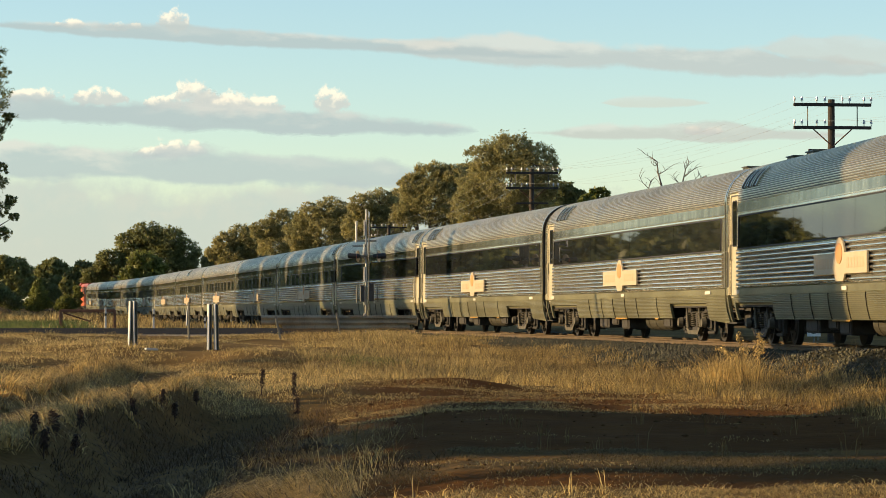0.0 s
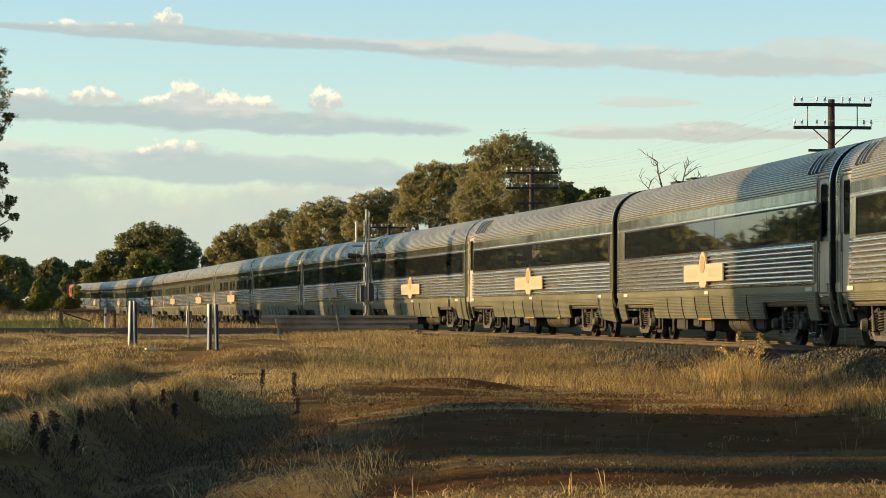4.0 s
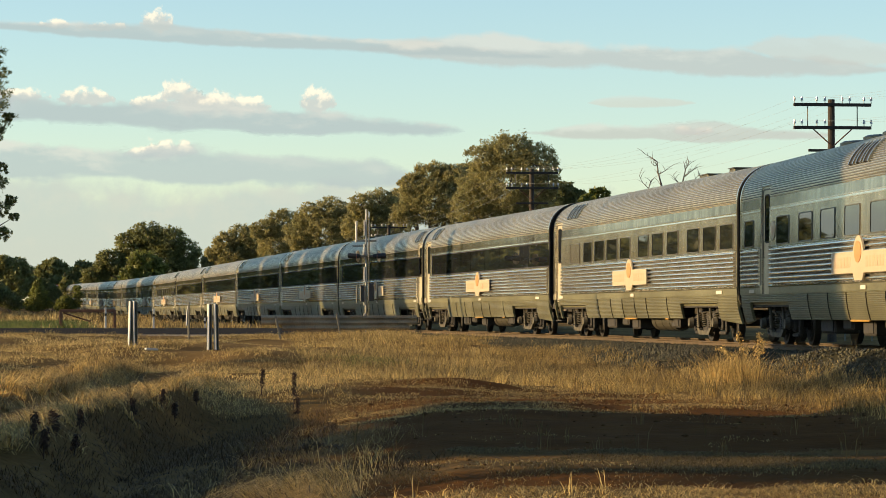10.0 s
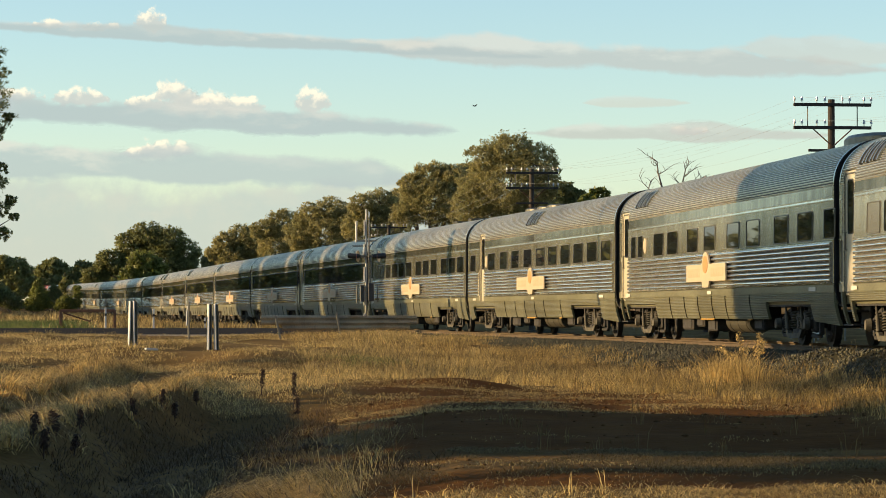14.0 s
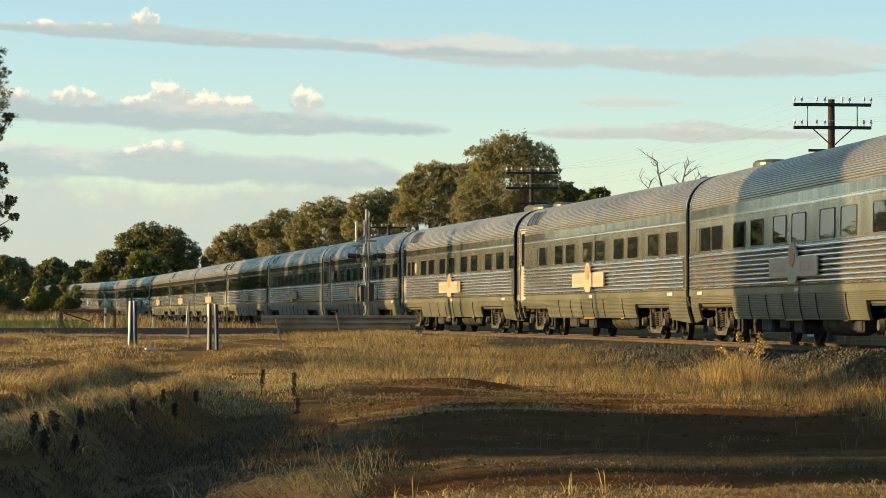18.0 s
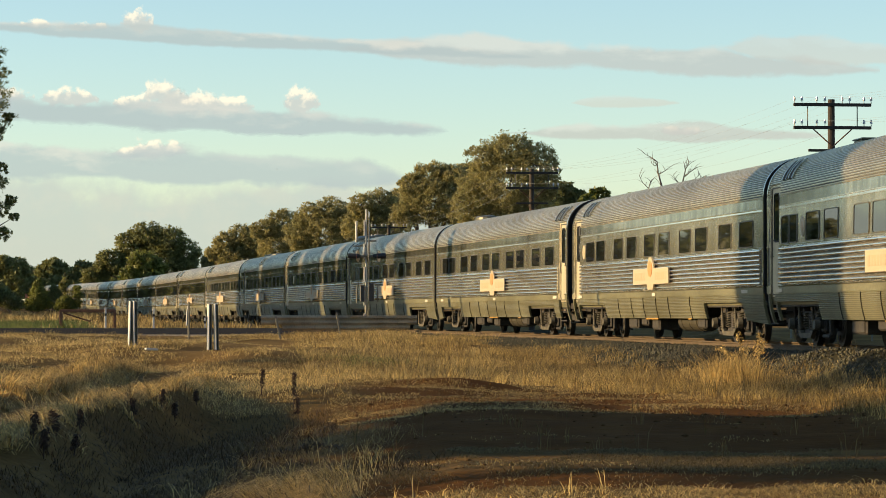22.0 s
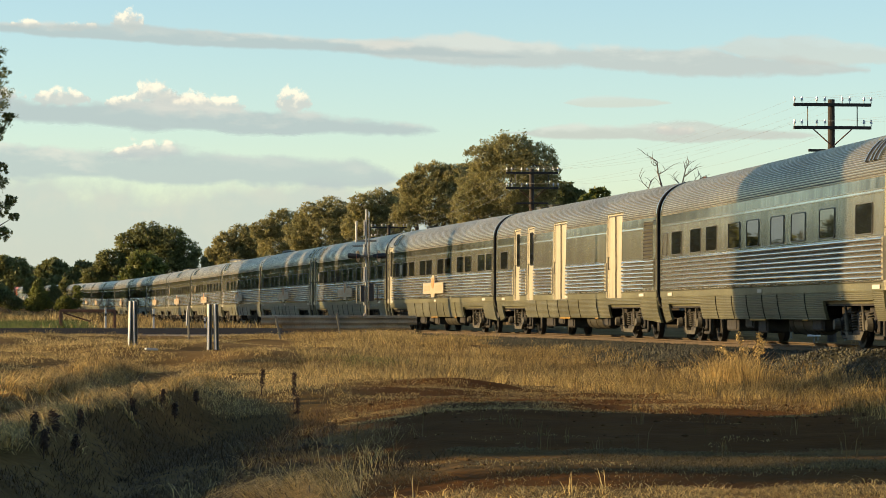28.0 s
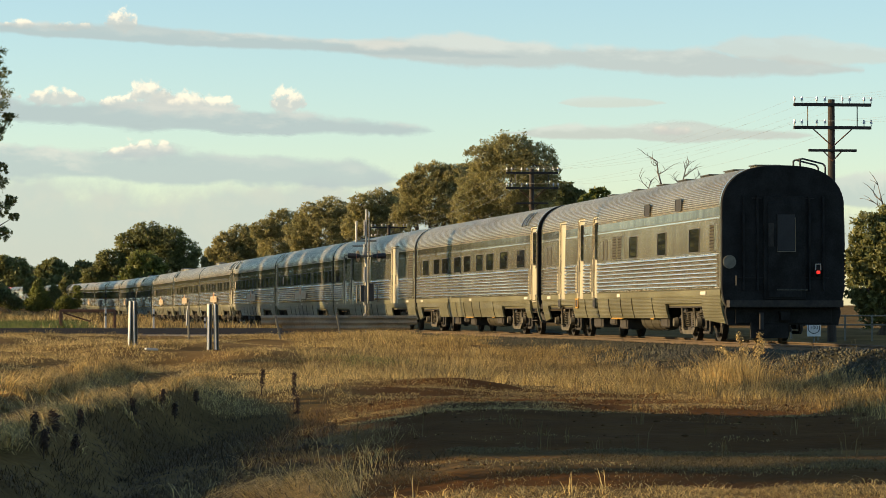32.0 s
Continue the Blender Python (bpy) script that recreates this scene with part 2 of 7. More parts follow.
def ground_z(x, y):
    x, y = np.asarray(x, float), np.asarray(y, float)
    d = off_line(x, y)
    z = np.interp(y, [0, 45, 58, 72, 98, 106, 250, 330, 420, 620, 1200], [-0.58, -0.56, -0.46, -0.25, -0.16, -0.12, -0.15, 0.3, 0.8, 2.2, 4.0])
    z = z + 0.17 * np.clip(wave(x * 0.6 + 2, y * 0.42), -0.4, 1) * step(54, 60, y) * step(104, 96, y) * (np.abs(d) > 4.5)
    z = z + 0.035 * wave(x, y) * np.clip(1.5 - np.abs(y - 45) / 90, 0.3, 1)
    # two low banks on the left of the foreground, hollows beside them and the ditch
    edge = bank_x(y)
    z = z + 0.16 * np.exp(-((x - edge) / 0.3) ** 2) * step(54, 48, y) * step(23, 28, y) * (0.85 + 0.15 * np.sin(y * 0.9))
    z = z - 0.52 * step(edge + 0.1, edge + 0.9, x) * np.clip((edge + 4.2 - x) / 3.2, 0, 1) * step(47, 40, y)
    z = z - 0.26 * np.exp(-((x - edge + 0.95) / 0.62) ** 2) * step(58, 50, y)
    z = z + 0.26 * np.exp(-((x - edge + 1.95) / 0.34) ** 2) * step(60, 53, y) * step(30, 36, y) * (0.85 + 0.15 * np.sin(y * 1.3 + 1))
    z = z - 0.2 * step(edge - 2.3, edge - 3.0, x) * step(-9.6, -8.6, x) * step(56, 48, y)
    # low lumps in the sunlit part of the dirt track
    z = z + 0.16 * np.exp(-((x - 0.1) / 1.3) ** 2 - ((y - 49.5) / 1.1) ** 2) + 0.1 * np.exp(-((x - 2.4) / 1.1) ** 2 - ((y - 45.5) / 0.8) ** 2)
    z = z + 0.1 * np.exp(-(((x + 1.1) / 0.7) ** 2 + ((y - 23.2) / 1.4) ** 2))
    # a hollow in front of the guardrail
    z = z - 0.42 * np.exp(-((x + 4.6) / 1.5) ** 2 - ((y - 93) / 3.2) ** 2)
    # wheel ruts of the dirt track
    track = dirt(x, y)
    z = z - 0.05 * track + 0.03 * track * np.sin(y * 1.9 + 0.25 * x)
    z = z - 0.16 * step(-11, -6, d) * (d < 0) * step(86, 76, y) * step(44, 52, y)
    # road and railway formation
    w = step(7.0, 4.6, np.abs(y - ROAD_Y))
    z = z * (1 - w) + w * (-0.04 + 0.031 * np.clip(y - ROAD_Y, -4.2, 4.2))
    rail = np.interp(y, LINE_Y, LINE_Z)
    bed = step(4.5, 1.9, np.abs(d))
    heap = 0.25 * np.exp(-((d + 2.45) / 0.6) ** 2) * step(58, 51.5, y) * (0.88 + 0.12 * np.sin(y * 1.7))
    z = np.where(np.abs(d) < 6, z * (1 - bed) + bed * (rail - 0.15), z) + heap
    return z


def dirt(x, y):
    """How much of the bare red track there is."""
    a = step(54, 50, y + 0.25 * wave(x, y)) * step(20.6, 21.8, y + 0.4 * wave(x * 1.3, y))
    left = -0.9 - 0.028 * (y - 38) + 0.5 * wave(x * 0.7, y * 0.8) * 0.5
    a = a * (1 - 0.8 * step(23.2, 24.0, y + 0.3 * wave(x, y)) * step(27.4, 26.6, y + 0.3 * wave(x, y)))
    return a * step(left - 0.9, left + 0.3, x) * step(0.5, -0.5, off_line(x, y) + 5.4 + 0.2 * np.maximum(0, y - 38) + 0.5 * wave(x, y))


def make_ground():
    ys = np.concatenate([np.linspace(-400, 0, 24), np.linspace(5, 17, 12), np.arange(17.5, 75, 0.22), np.arange(75, 130, 0.6), np.geomspace(131, 1100, 70), np.linspace(1300, 4800, 8)])
    a = np.linspace(-1, 1, 181)
    rows = []
    for y in ys:
        c = float(np.interp(y, [0, 60, 140], [0.5, 0.5, -4]))
        half = max(0.19 * max(y, 0), 4.5)
        rows.append(np.stack([c + half * a + np.sign(a) * np.maximum(np.abs(a) - 0.82, 0) ** 2 / 0.0324 * (3800 - half), np.full(181, y)], 1))
    g = np.array(rows)
    x, y = g[..., 0].ravel(), g[..., 1].ravel()
    z = ground_z(np.clip(x, -300, 300), np.clip(y, -400, 1200))
    z = np.where(np.abs(x) > 300, np.minimum(z, 1.0), z)
    n = 181
    i, j = np.meshgrid(np.arange(len(ys) - 1), np.arange(n - 1), indexing="ij")
    k = (i * n + j).ravel()
    me = fast_mesh("ground", np.stack([x, y, z], 1), np.stack([k, k + 1, k + n + 1, k + n], 1), SOIL, smooth=True)
    col = me.color_attributes.new("soil", "FLOAT_COLOR", "POINT")
    d = off_line(x, y)
    bare = dirt(x, y)
    stone = step(4.2 - 0.6 * (y < 60), 3.6 - 0.6 * (y < 60), np.abs(d)) * (np.abs(y) < 900)
    green = step(116, 122, y) * step(175, 155, y) * step(-15.5, -17.5, x) * 0.9
    col.data.foreach_set("color", np.stack([bare, np.maximum(stone, 0), green, np.ones_like(x)], 1).astype(np.float32).ravel())
    ob = new("ground", me)
    tagged(ob, "dry straw-coloured paddock with a red dirt track and a ditch", "ground", kind="structure")


def ribbon(y0, y1, dz, mat, name, label, x0=-60.0, x1=60.0, n=160):
    v, f = [], []
    for i in range(n + 1):
        x = x0 + (x1 - x0) * i / n
        for y in (y0, (y0 + y1) / 2, y1):
            v.append((x, y, float(ground_z(x, y)) + dz))
    for i in range(n):
        for j in range(2):
            k = i * 3 + j
            f.append((k, k + 3, k + 4, k + 1))
    ob = new(name, mesh_of(name, v, f, mat, True))
    return tagged(ob, label, name.replace("_", " "), kind="structure")


make_ground()
ribbon(ROAD_Y - 2.6, ROAD_Y + 3.9, 0.012, ASPHALT, "road", "narrow grey asphalt road over a railway level crossing", x1=-1.4)
ribbon(ROAD_Y - 3.9, ROAD_Y - 2.55, 0.006, GRAVEL, "road_shoulder", "pale gravel shoulder along the asphalt road", x1=-2.0)


# ---------- track: rails, sleepers, ballast ----------
def make_rail(side):
    prof = [(-0.075, -0.17), (0.075, -0.17), (0.075, -0.155), (0.012, -0.13), (0.012, -0.045), (0.036, -0.03), (0.036, -0.004), (0.03, 0), (-0.03, 0), (-0.036, -0.004), (-0.036, -0.03), (-0.012, -0.045), (-0.012, -0.13), (-0.075, -0.155)]
    v, f, n = [], [], len(prof)
    ss = np.concatenate([np.arange(-60, 130, 3.0), np.arange(130, 700, 12.0)])
    for s in ss:
        c, h = on_line(s), float(np.interp(s, LINE_S, line_h))
        for a, b in prof:
            o = side * 0.7535 + a
            v.append((c.x + o * math.cos(h), c.y + o * math.sin(h), c.z + b))
    for i in range(len(ss) - 1):
        for j in range(n):
            f.append((i * n + j, i * n + (j + 1) % n, (i + 1) * n + (j + 1) % n, (i + 1) * n + j))
    return mesh_of("rail", v, f, RAIL)


rail_track = thing("railway_track", Matrix(), "rusty steel rails on concrete sleepers in stone ballast", "railway track", kind="structure")
for side in (-1, 1):
    part("rail", make_rail(side), rail_track)


def make_sleepers():
    bm = bmesh.new()
    box(bm, 0, 0, -0.26, 2.5, 0.24, 0.19, 0.02)
    me = bm_mesh("sleeper", bm, SLEEPER)
    for i in range(-22, 130):
        s = i * 0.68
        c, h = on_line(s), float(np.interp(s, LINE_S, line_h))
        part("sleeper", me, rail_track, m=Matrix.Translation(c) @ Matrix.Rotation(h, 4, "Z"))


def make_ballast():
    rng = np.random.default_rng(5)
    base = np.array([(1, 0, 0), (-1, 0, 0), (0, 1, 0), (0, -1, 0), (0, 0, 1), (0, 0, -1)], float)
    tri = np.array([(0, 2, 4), (2, 1, 4), (1, 3, 4), (3, 0, 4), (2, 0, 5), (1, 2, 5), (3, 1, 5), (0, 3, 5)])
    n = 27000
    s = rng.uniform(-18, 62, n)
    s[:17000] = rng.uniform(-24, 24, 17000)
    d = -rng.uniform(0.2, 4.3, n)
    d = np.where(s < -4, np.maximum(d, -rng.uniform(2.8, 3.9, n)), d)
    d[rng.random(n) < 0.2] *= -0.7
    cx, cy, ch = np.interp(s, LINE_S, LINE_X), np.interp(s, LINE_S, LINE_Y), np.interp(s, LINE_S, line_h)
    x, y = cx + d * np.cos(ch), cy + d * np.sin(ch)
    z = ground_z(x, y)
    r = rng.uniform(0.022, 0.05, n) * np.where(s < -3, 0.85, 1.0)
    sc = r[:, None, None] * base[None] * rng.uniform(0.6, 1.3, (n, 6, 1))
    a = rng.uniform(0, 6.28, n)
    rot = np.zeros((n, 3, 3))
    rot[:, 0, 0], rot[:, 0, 1], rot[:, 1, 0], rot[:, 1, 1], rot[:, 2, 2] = np.cos(a), -np.sin(a), np.sin(a), np.cos(a), 1
    v = np.einsum("nij,nkj->nki", rot, sc) + np.stack([x, y, z + r * 0.35], 1)[:, None]
    f = tri[None] + (np.arange(n) * 6)[:, None, None]
    part("ballast", fast_mesh("ballast", v.reshape(-1, 3), f.reshape(-1, 3), STONE), rail_track, "loose basalt stones")["kind"] = "stuff"


def stones_at(rng, x, y, r):
    base = np.array([(1, 0, 0), (-1, 0, 0), (0, 1, 0), (0, -1, 0), (0, 0, 0.7), (0, 0, -0.6)], float)
    tri = np.array([(0, 2, 4), (2, 1, 4), (1, 3, 4), (3, 0, 4), (2, 0, 5), (1, 2, 5), (3, 1, 5), (0, 3, 5)])
    n = len(x)
    v = r[:, None, None] * base[None] * rng.uniform(0.6, 1.4, (n, 6, 1)) + np.stack([x, y, ground_z(x, y) + r * 0.2], 1)[:, None]
    f = tri[None] + (np.arange(n) * 6)[:, None, None]
    return v.reshape(-1, 3), f.reshape(-1, 3)


def make_clods():
    rng = np.random.default_rng(21)
    y = np.sqrt(rng.uniform(20 ** 2, 55 ** 2, 9000))
    x = rng.uniform(-0.06, 0.16, 9000) * y
    k = (dirt(x, y) > 0.15) & ((y < 26) | (y > 36) | (rng.random(9000) < 0.3)) & (rng.random(9000) < 0.35 + 0.6 * (np.sin(y * 1.9 + 0.25 * x) > 0.3))
    r = (rng.gamma(1.5, 0.006, 9000) + 0.004) * np.clip(y / 38, 0.4, 1.0)
    tagged(new("earth_clods", fast_mesh("earth_clods", *stones_at(rng, x[k], y[k], r[k]), CLOD)), "small dry clods of earth on the dirt track", "clods", kind="stuff")


make_sleepers()
make_ballast()
make_clods()


# ---------- the train ----------
PITCH = 23.87
HALF = PITCH / 2
FRONT_U, REAR_U = -0.44, 23.05
FLUTE_0, FLUTE_1 = -0.28, 22.82


def gap_at(n):
    """Where the coupling behind car n stands on the line at 0 s."""
    return 0.3 - (23.6 * n if n < 0 else PITCH * n)


def run(t):
    """Metres that the train has gone by t seconds."""
    return 9.2367 * t + 0.01633 * t * t - 5.2e-5 * t ** 3


def roof_point(a):
    """a from 0 at the eaves to 1 at the crown."""
    w = a * math.pi / 2
    return 1.445 * math.cos(w) ** 0.72, 3.16 + 0.93 * math.sin(w) ** 0.94


def body_profile():
    """Half of the cross section on one side, from the sill up to the crown: (y, z)."""
    p = [(1.36, 0.86), (1.40, 1.09), (1.484, 1.095), (1.484, 1.235), (1.497, 1.24), (1.497, 1.262), (1.482, 1.268)]
    n, z0, z1 = 8, 1.275, 2.075
    for i in range(n):
        a, w = z0 + (z1 - z0) * i / n, (z1 - z0) / n
        p += [(1.452, a + 0.01), (1.484, a + 0.014), (1.506, a + 0.023), (1.5175, a + 0.036), (1.5195, a + w * 0.5), (1.5175, a + w - 0.036), (1.506, a + w - 0.023), (1.484, a + w - 0.014), (1.452, a + w - 0.01)]
    p += [(1.48, 2.08), (1.494, 2.085), (1.494, 2.105), (1.478, 2.11), (1.466, 2.86), (1.482, 2.865), (1.482, 2.885), (1.466, 2.89), (1.464, 2.92), (1.48, 2.925), (1.48, 2.945), (1.462, 2.95), (1.455, 3.155)]
    n = 30
    for i in range(n):
        for k, off in ((0.06, 0.0), (0.22, 0.024), (0.5, 0.024), (0.68, 0.0)):
            y, z = roof_point((i + k) / n)
            p.append((y + off * 0.8 if i < n - 4 else y, z + off * (i / n)))
    p.append((0.0, 4.09))
    return p


PROFILE = body_profile()


def profile_y(z):
    return float(np.interp(z, [q[1] for q in PROFILE], [q[0] for q in PROFILE]))


DOOR_Z0, DOOR_Z1, DOOR_DEPTH = 1.0, 3.42, 1.355


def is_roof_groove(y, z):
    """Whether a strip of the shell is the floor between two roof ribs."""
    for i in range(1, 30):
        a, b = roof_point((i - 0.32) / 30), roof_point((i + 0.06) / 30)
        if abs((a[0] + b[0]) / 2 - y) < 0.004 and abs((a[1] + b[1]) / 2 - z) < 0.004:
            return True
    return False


def body_mesh(doors):
    """Fluted shell with recesses cut for the doors (front to rear, metres from the front coupling); the flutes stop short of both ends."""
    v, f = [], []
    margins = [(max(FRONT_U, round(d[0] - 0.1, 3)), min(REAR_U, round(d[1] + 0.1, 3))) for d in doors]
    margins = [(FRONT_U if a < FLUTE_0 + 0.25 else a, REAR_U if b > FLUTE_1 - 0.25 else b) for a, b in margins]
    margins += [(FRONT_U, FLUTE_0), (FLUTE_1, REAR_U)]
    cuts = sorted({FRONT_U, REAR_U, *[round(e, 3) for d in doors for e in d], *[e for m in margins for e in m]})
    lo = next(i for i, q in enumerate(PROFILE) if q[1] >= DOOR_Z0)
    hi = next(i for i, q in enumerate(PROFILE) if q[1] > DOOR_Z1)
    notched = PROFILE[:lo] + [(profile_y(DOOR_Z0), DOOR_Z0), (DOOR_DEPTH, DOOR_Z0), (DOOR_DEPTH, DOOR_Z1), (profile_y(DOOR_Z1), DOOR_Z1)] + PROFILE[hi:]
    flat = [(min(y, 1.452) if 1.27 < z < 2.08 else y, z) for y, z in PROFILE]
    far = [(-y, z) for y, z in reversed(PROFILE[::3])]
    for a, b in zip(cuts, cuts[1:]):
        mid = (a + b) / 2
        is_door = any(d[0] <= mid <= d[1] for d in doors)
        ring = (notched if is_door else flat if any(m[0] <= mid <= m[1] for m in margins) else PROFILE) + far
        o, n = len(v), len(ring)
        for u in (a, b):
            v += [(HALF - u, y, z) for y, z in ring]
        f += [(o + i, o + i + 1, o + n + i + 1, o + n + i) for i in range(n - 1)]
        if is_door:
            for u, flip in ((a, 0), (b, 1)):
                o = len(v)
                edge = [(profile_y(DOOR_Z0), DOOR_Z0)] + flat[lo:hi] + [(profile_y(DOOR_Z1), DOOR_Z1), (DOOR_DEPTH, DOOR_Z1), (DOOR_DEPTH, DOOR_Z0)]
                v += [(HALF - u, y, z) for y, z in edge]
                idx = list(range(o, o + len(edge)))
                f.append(tuple(idx[::-1] if flip else idx))
    flutes = [i for i, q in enumerate(PROFILE) if 1.27 < q[1] < 2.08]
    for u, flip in [(m[1], 0) for m in margins] + [(m[0], 1) for m in margins]:
        if u in (FRONT_U, REAR_U) or any(m[0] < u < m[1] for m in margins):
            continue
        for k in range(0, len(flutes) - 8, 9):
            o = len(v)
            v += [(HALF - u, *PROFILE[i]) for i in flutes[k:k + 9]]
            idx = list(range(o, o + 9))
            f.append(tuple(idx[::-1] if flip else idx))
    me = mesh_of("body_shell", v, f, STEEL)
    bm = bmesh.new()
    bm.from_mesh(me)
    bmesh.ops.remove_doubles(bm, verts=bm.verts, dist=1e-4)
    bm.to_mesh(me)
    bm.free()
    me.materials.append(STEEL_BELT)
    me.materials.append(STEEL_SKIRT)
    me.materials.append(STEEL_ROOF)
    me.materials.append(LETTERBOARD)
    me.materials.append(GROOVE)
    for q in me.polygons:
        z = q.center.z
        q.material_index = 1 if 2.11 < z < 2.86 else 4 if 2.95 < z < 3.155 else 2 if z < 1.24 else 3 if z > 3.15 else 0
        # Shade between flutes and between roof ribs is painted on their groove floors.
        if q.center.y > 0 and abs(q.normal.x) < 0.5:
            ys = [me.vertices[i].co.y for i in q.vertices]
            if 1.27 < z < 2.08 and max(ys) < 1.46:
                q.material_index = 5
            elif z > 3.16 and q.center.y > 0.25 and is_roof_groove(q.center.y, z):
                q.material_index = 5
    return me


OUTLINE = [(1.37, 0.86), (1.43, 0.98), (1.468, 1.2), (1.474, 1.3), (1.474, 2.12), (1.472, 3.1)] + [(roof_point(i / 24)[0] + 0.028, roof_point(i / 24)[1] + 0.026 * i / 24) for i in range(1, 24)]


def end_mesh(u, mat, out, low=None):
    """A closed end wall that follows the cross section."""
    side = ([(1.33, low), (1.39, 0.7)] if low else []) + OUTLINE
    ring = side + [(0, 4.12)] + [(-y, z) for y, z in reversed(side)]
    v = [(HALF - u, y, z) for y, z in ring] + [(HALF - u + out, y * 0.985, z - 0.01) for y, z in ring]
    n = len(ring)
    f = [tuple(range(n, 2 * n)), tuple(reversed(range(n)))] + [(i, (i + 1) % n, n + (i + 1) % n, n + i) for i in range(n)]
    return mesh_of("end_wall", v, f, mat)


def skirt_y(z):
    return 1.462 - 0.30 * max(0.0, 1.08 - z) ** 1.9


def fluted_skirt(u0, u1, z0, z1, slope0=0.0, slope1=0.0):
    """A skirt panel with fine horizontal flutes; slope lowers the foot at the front or rear end."""
    v, f, n = [], [], 0
    rows = max(4, round((z1 - z0 + max(slope0, slope1)) / 0.036))
    for i in range(rows):
        for k, off in ((0.06, 0.0), (0.3, 0.010), (0.6, 0.010), (0.84, 0.0)):
            q = (i + k) / rows
            for u, low in ((u0, z0 - slope0), (u1, z0 - slope1)):
                z = max(z1 + (min(z0 - slope0, z0 - slope1) - z1) * q, low)
                y = skirt_y(z) + off
                v.append((HALF - u, y, z))
    m = len(v) // 2
    f = [(2 * i, 2 * i + 1, 2 * i + 3, 2 * i + 2) for i in range(m - 1)]
    o = len(v)
    v += [(x, y - 0.06, z) for x, y, z in v]
    f += [(o + 2 * i + 2, o + 2 * i + 3, o + 2 * i + 1, o + 2 * i) for i in range(m - 1)]
    for e in (0, 1):
        f += [(2 * i + e, 2 * i + 2 + e, o + 2 * i + 2 + e, o + 2 * i + e) for i in range(m - 1)]
    f += [(2 * m - 2, 2 * m - 1, o + 2 * m - 1, o + 2 * m - 2)]
    me = mesh_of("skirt", v, f, STEEL_SKIRT)
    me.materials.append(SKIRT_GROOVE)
    # Every groove floor takes the darker colour as painted shade.
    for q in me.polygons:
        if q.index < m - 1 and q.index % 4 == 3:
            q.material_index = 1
    return me


def rounded_rect(w, h, r, seg=4):
    pts = []
    for cx, cy, a0 in ((w / 2 - r, h / 2 - r, 0), (-w / 2 + r, h / 2 - r, 90), (-w / 2 + r, -h / 2 + r, 180), (w / 2 - r, -h / 2 + r, 270)):
        for i in range(seg + 1):
            a = radians(a0 + 90 * i / seg)
            pts.append((cx + r * math.cos(a), cy + r * math.sin(a)))
    return pts


def ring_mesh(w, h, r, border, depth, mat):
    a, b = rounded_rect(w + 2 * border, h + 2 * border, r + border), rounded_rect(w, h, r)
    n = len(a)
    v = [(x, depth, z) for x, z in a] + [(x, depth, z) for x, z in b] + [(x, -0.01, z) for x, z in a] + [(x, -0.01, z) for x, z in b]
    f = []
    for i in range(n):
        j = (i + 1) % n
        f += [(i, n + i, n + j, j), (i, j, 2 * n + j, 2 * n + i), (n + i, 3 * n + i, 3 * n + j, n + j)]
    return mesh_of("window_frame", v, f, mat)


def pane_mesh(w, h, r, mat):
    a = rounded_rect(w, h, r)
    n = len(a)
    v = [(x, 0.004, z) for x, z in a] + [(x, -0.012, z) for x, z in a]
    f = [tuple(reversed(range(n))), tuple(range(n, 2 * n))] + [(i, (i + 1) % n, n + (i + 1) % n, n + i) for i in range(n)]
    return mesh_of("pane", v, f, mat)


def add_window(car, u, w=1.22, z0=2.15, z1=2.70, blind=False):
    h = z1 - z0
    fr = cached(("ring", w, h), lambda: ring_mesh(w, h, 0.06, 0.02, 0.014, WINDOW_STEEL))
    pn = cached(("pane", w, h, blind), lambda: pane_mesh(w, h, 0.06, BLIND if blind else RUBBER if z0 > 2.8 else GLASS))
    zc = (z0 + z1) / 2
    ob = part("window", fr, car, m=pose(HALF - u, profile_y(zc) + 0.02 * (z0 > 2.8) + 0.003, zc, 0.9 if z0 < 2.8 else 1.5))
    part("pane", pn, ob, "pane with its blind drawn" if blind else "dark tinted pane")
    return ob


def add_band(car, u0, u1, cuts):
    """One long strip of dark glass in flush panes."""
    z0, z1 = 2.14, 2.84
    fr = ring_mesh(u1 - u0, z1 - z0, 0.03, 0.03, 0.02, RUBBER)
    zc = (z0 + z1) / 2
    ob = part("window", fr, car, "long strip window of dark glass", m=pose(HALF - (u0 + u1) / 2, profile_y(zc) + 0.003, zc, 0.9))
    edges = [u0, *cuts, u1]
    for a, b in zip(edges, edges[1:]):
        w = round(b - a - 0.024, 3)
        part("pane", cached(("pane", w, 0.7, False), lambda: pane_mesh(w, 0.7, 0.02, GLASS)), ob, m=pose((u0 + u1) / 2 - (a + b) / 2, 0, 0))


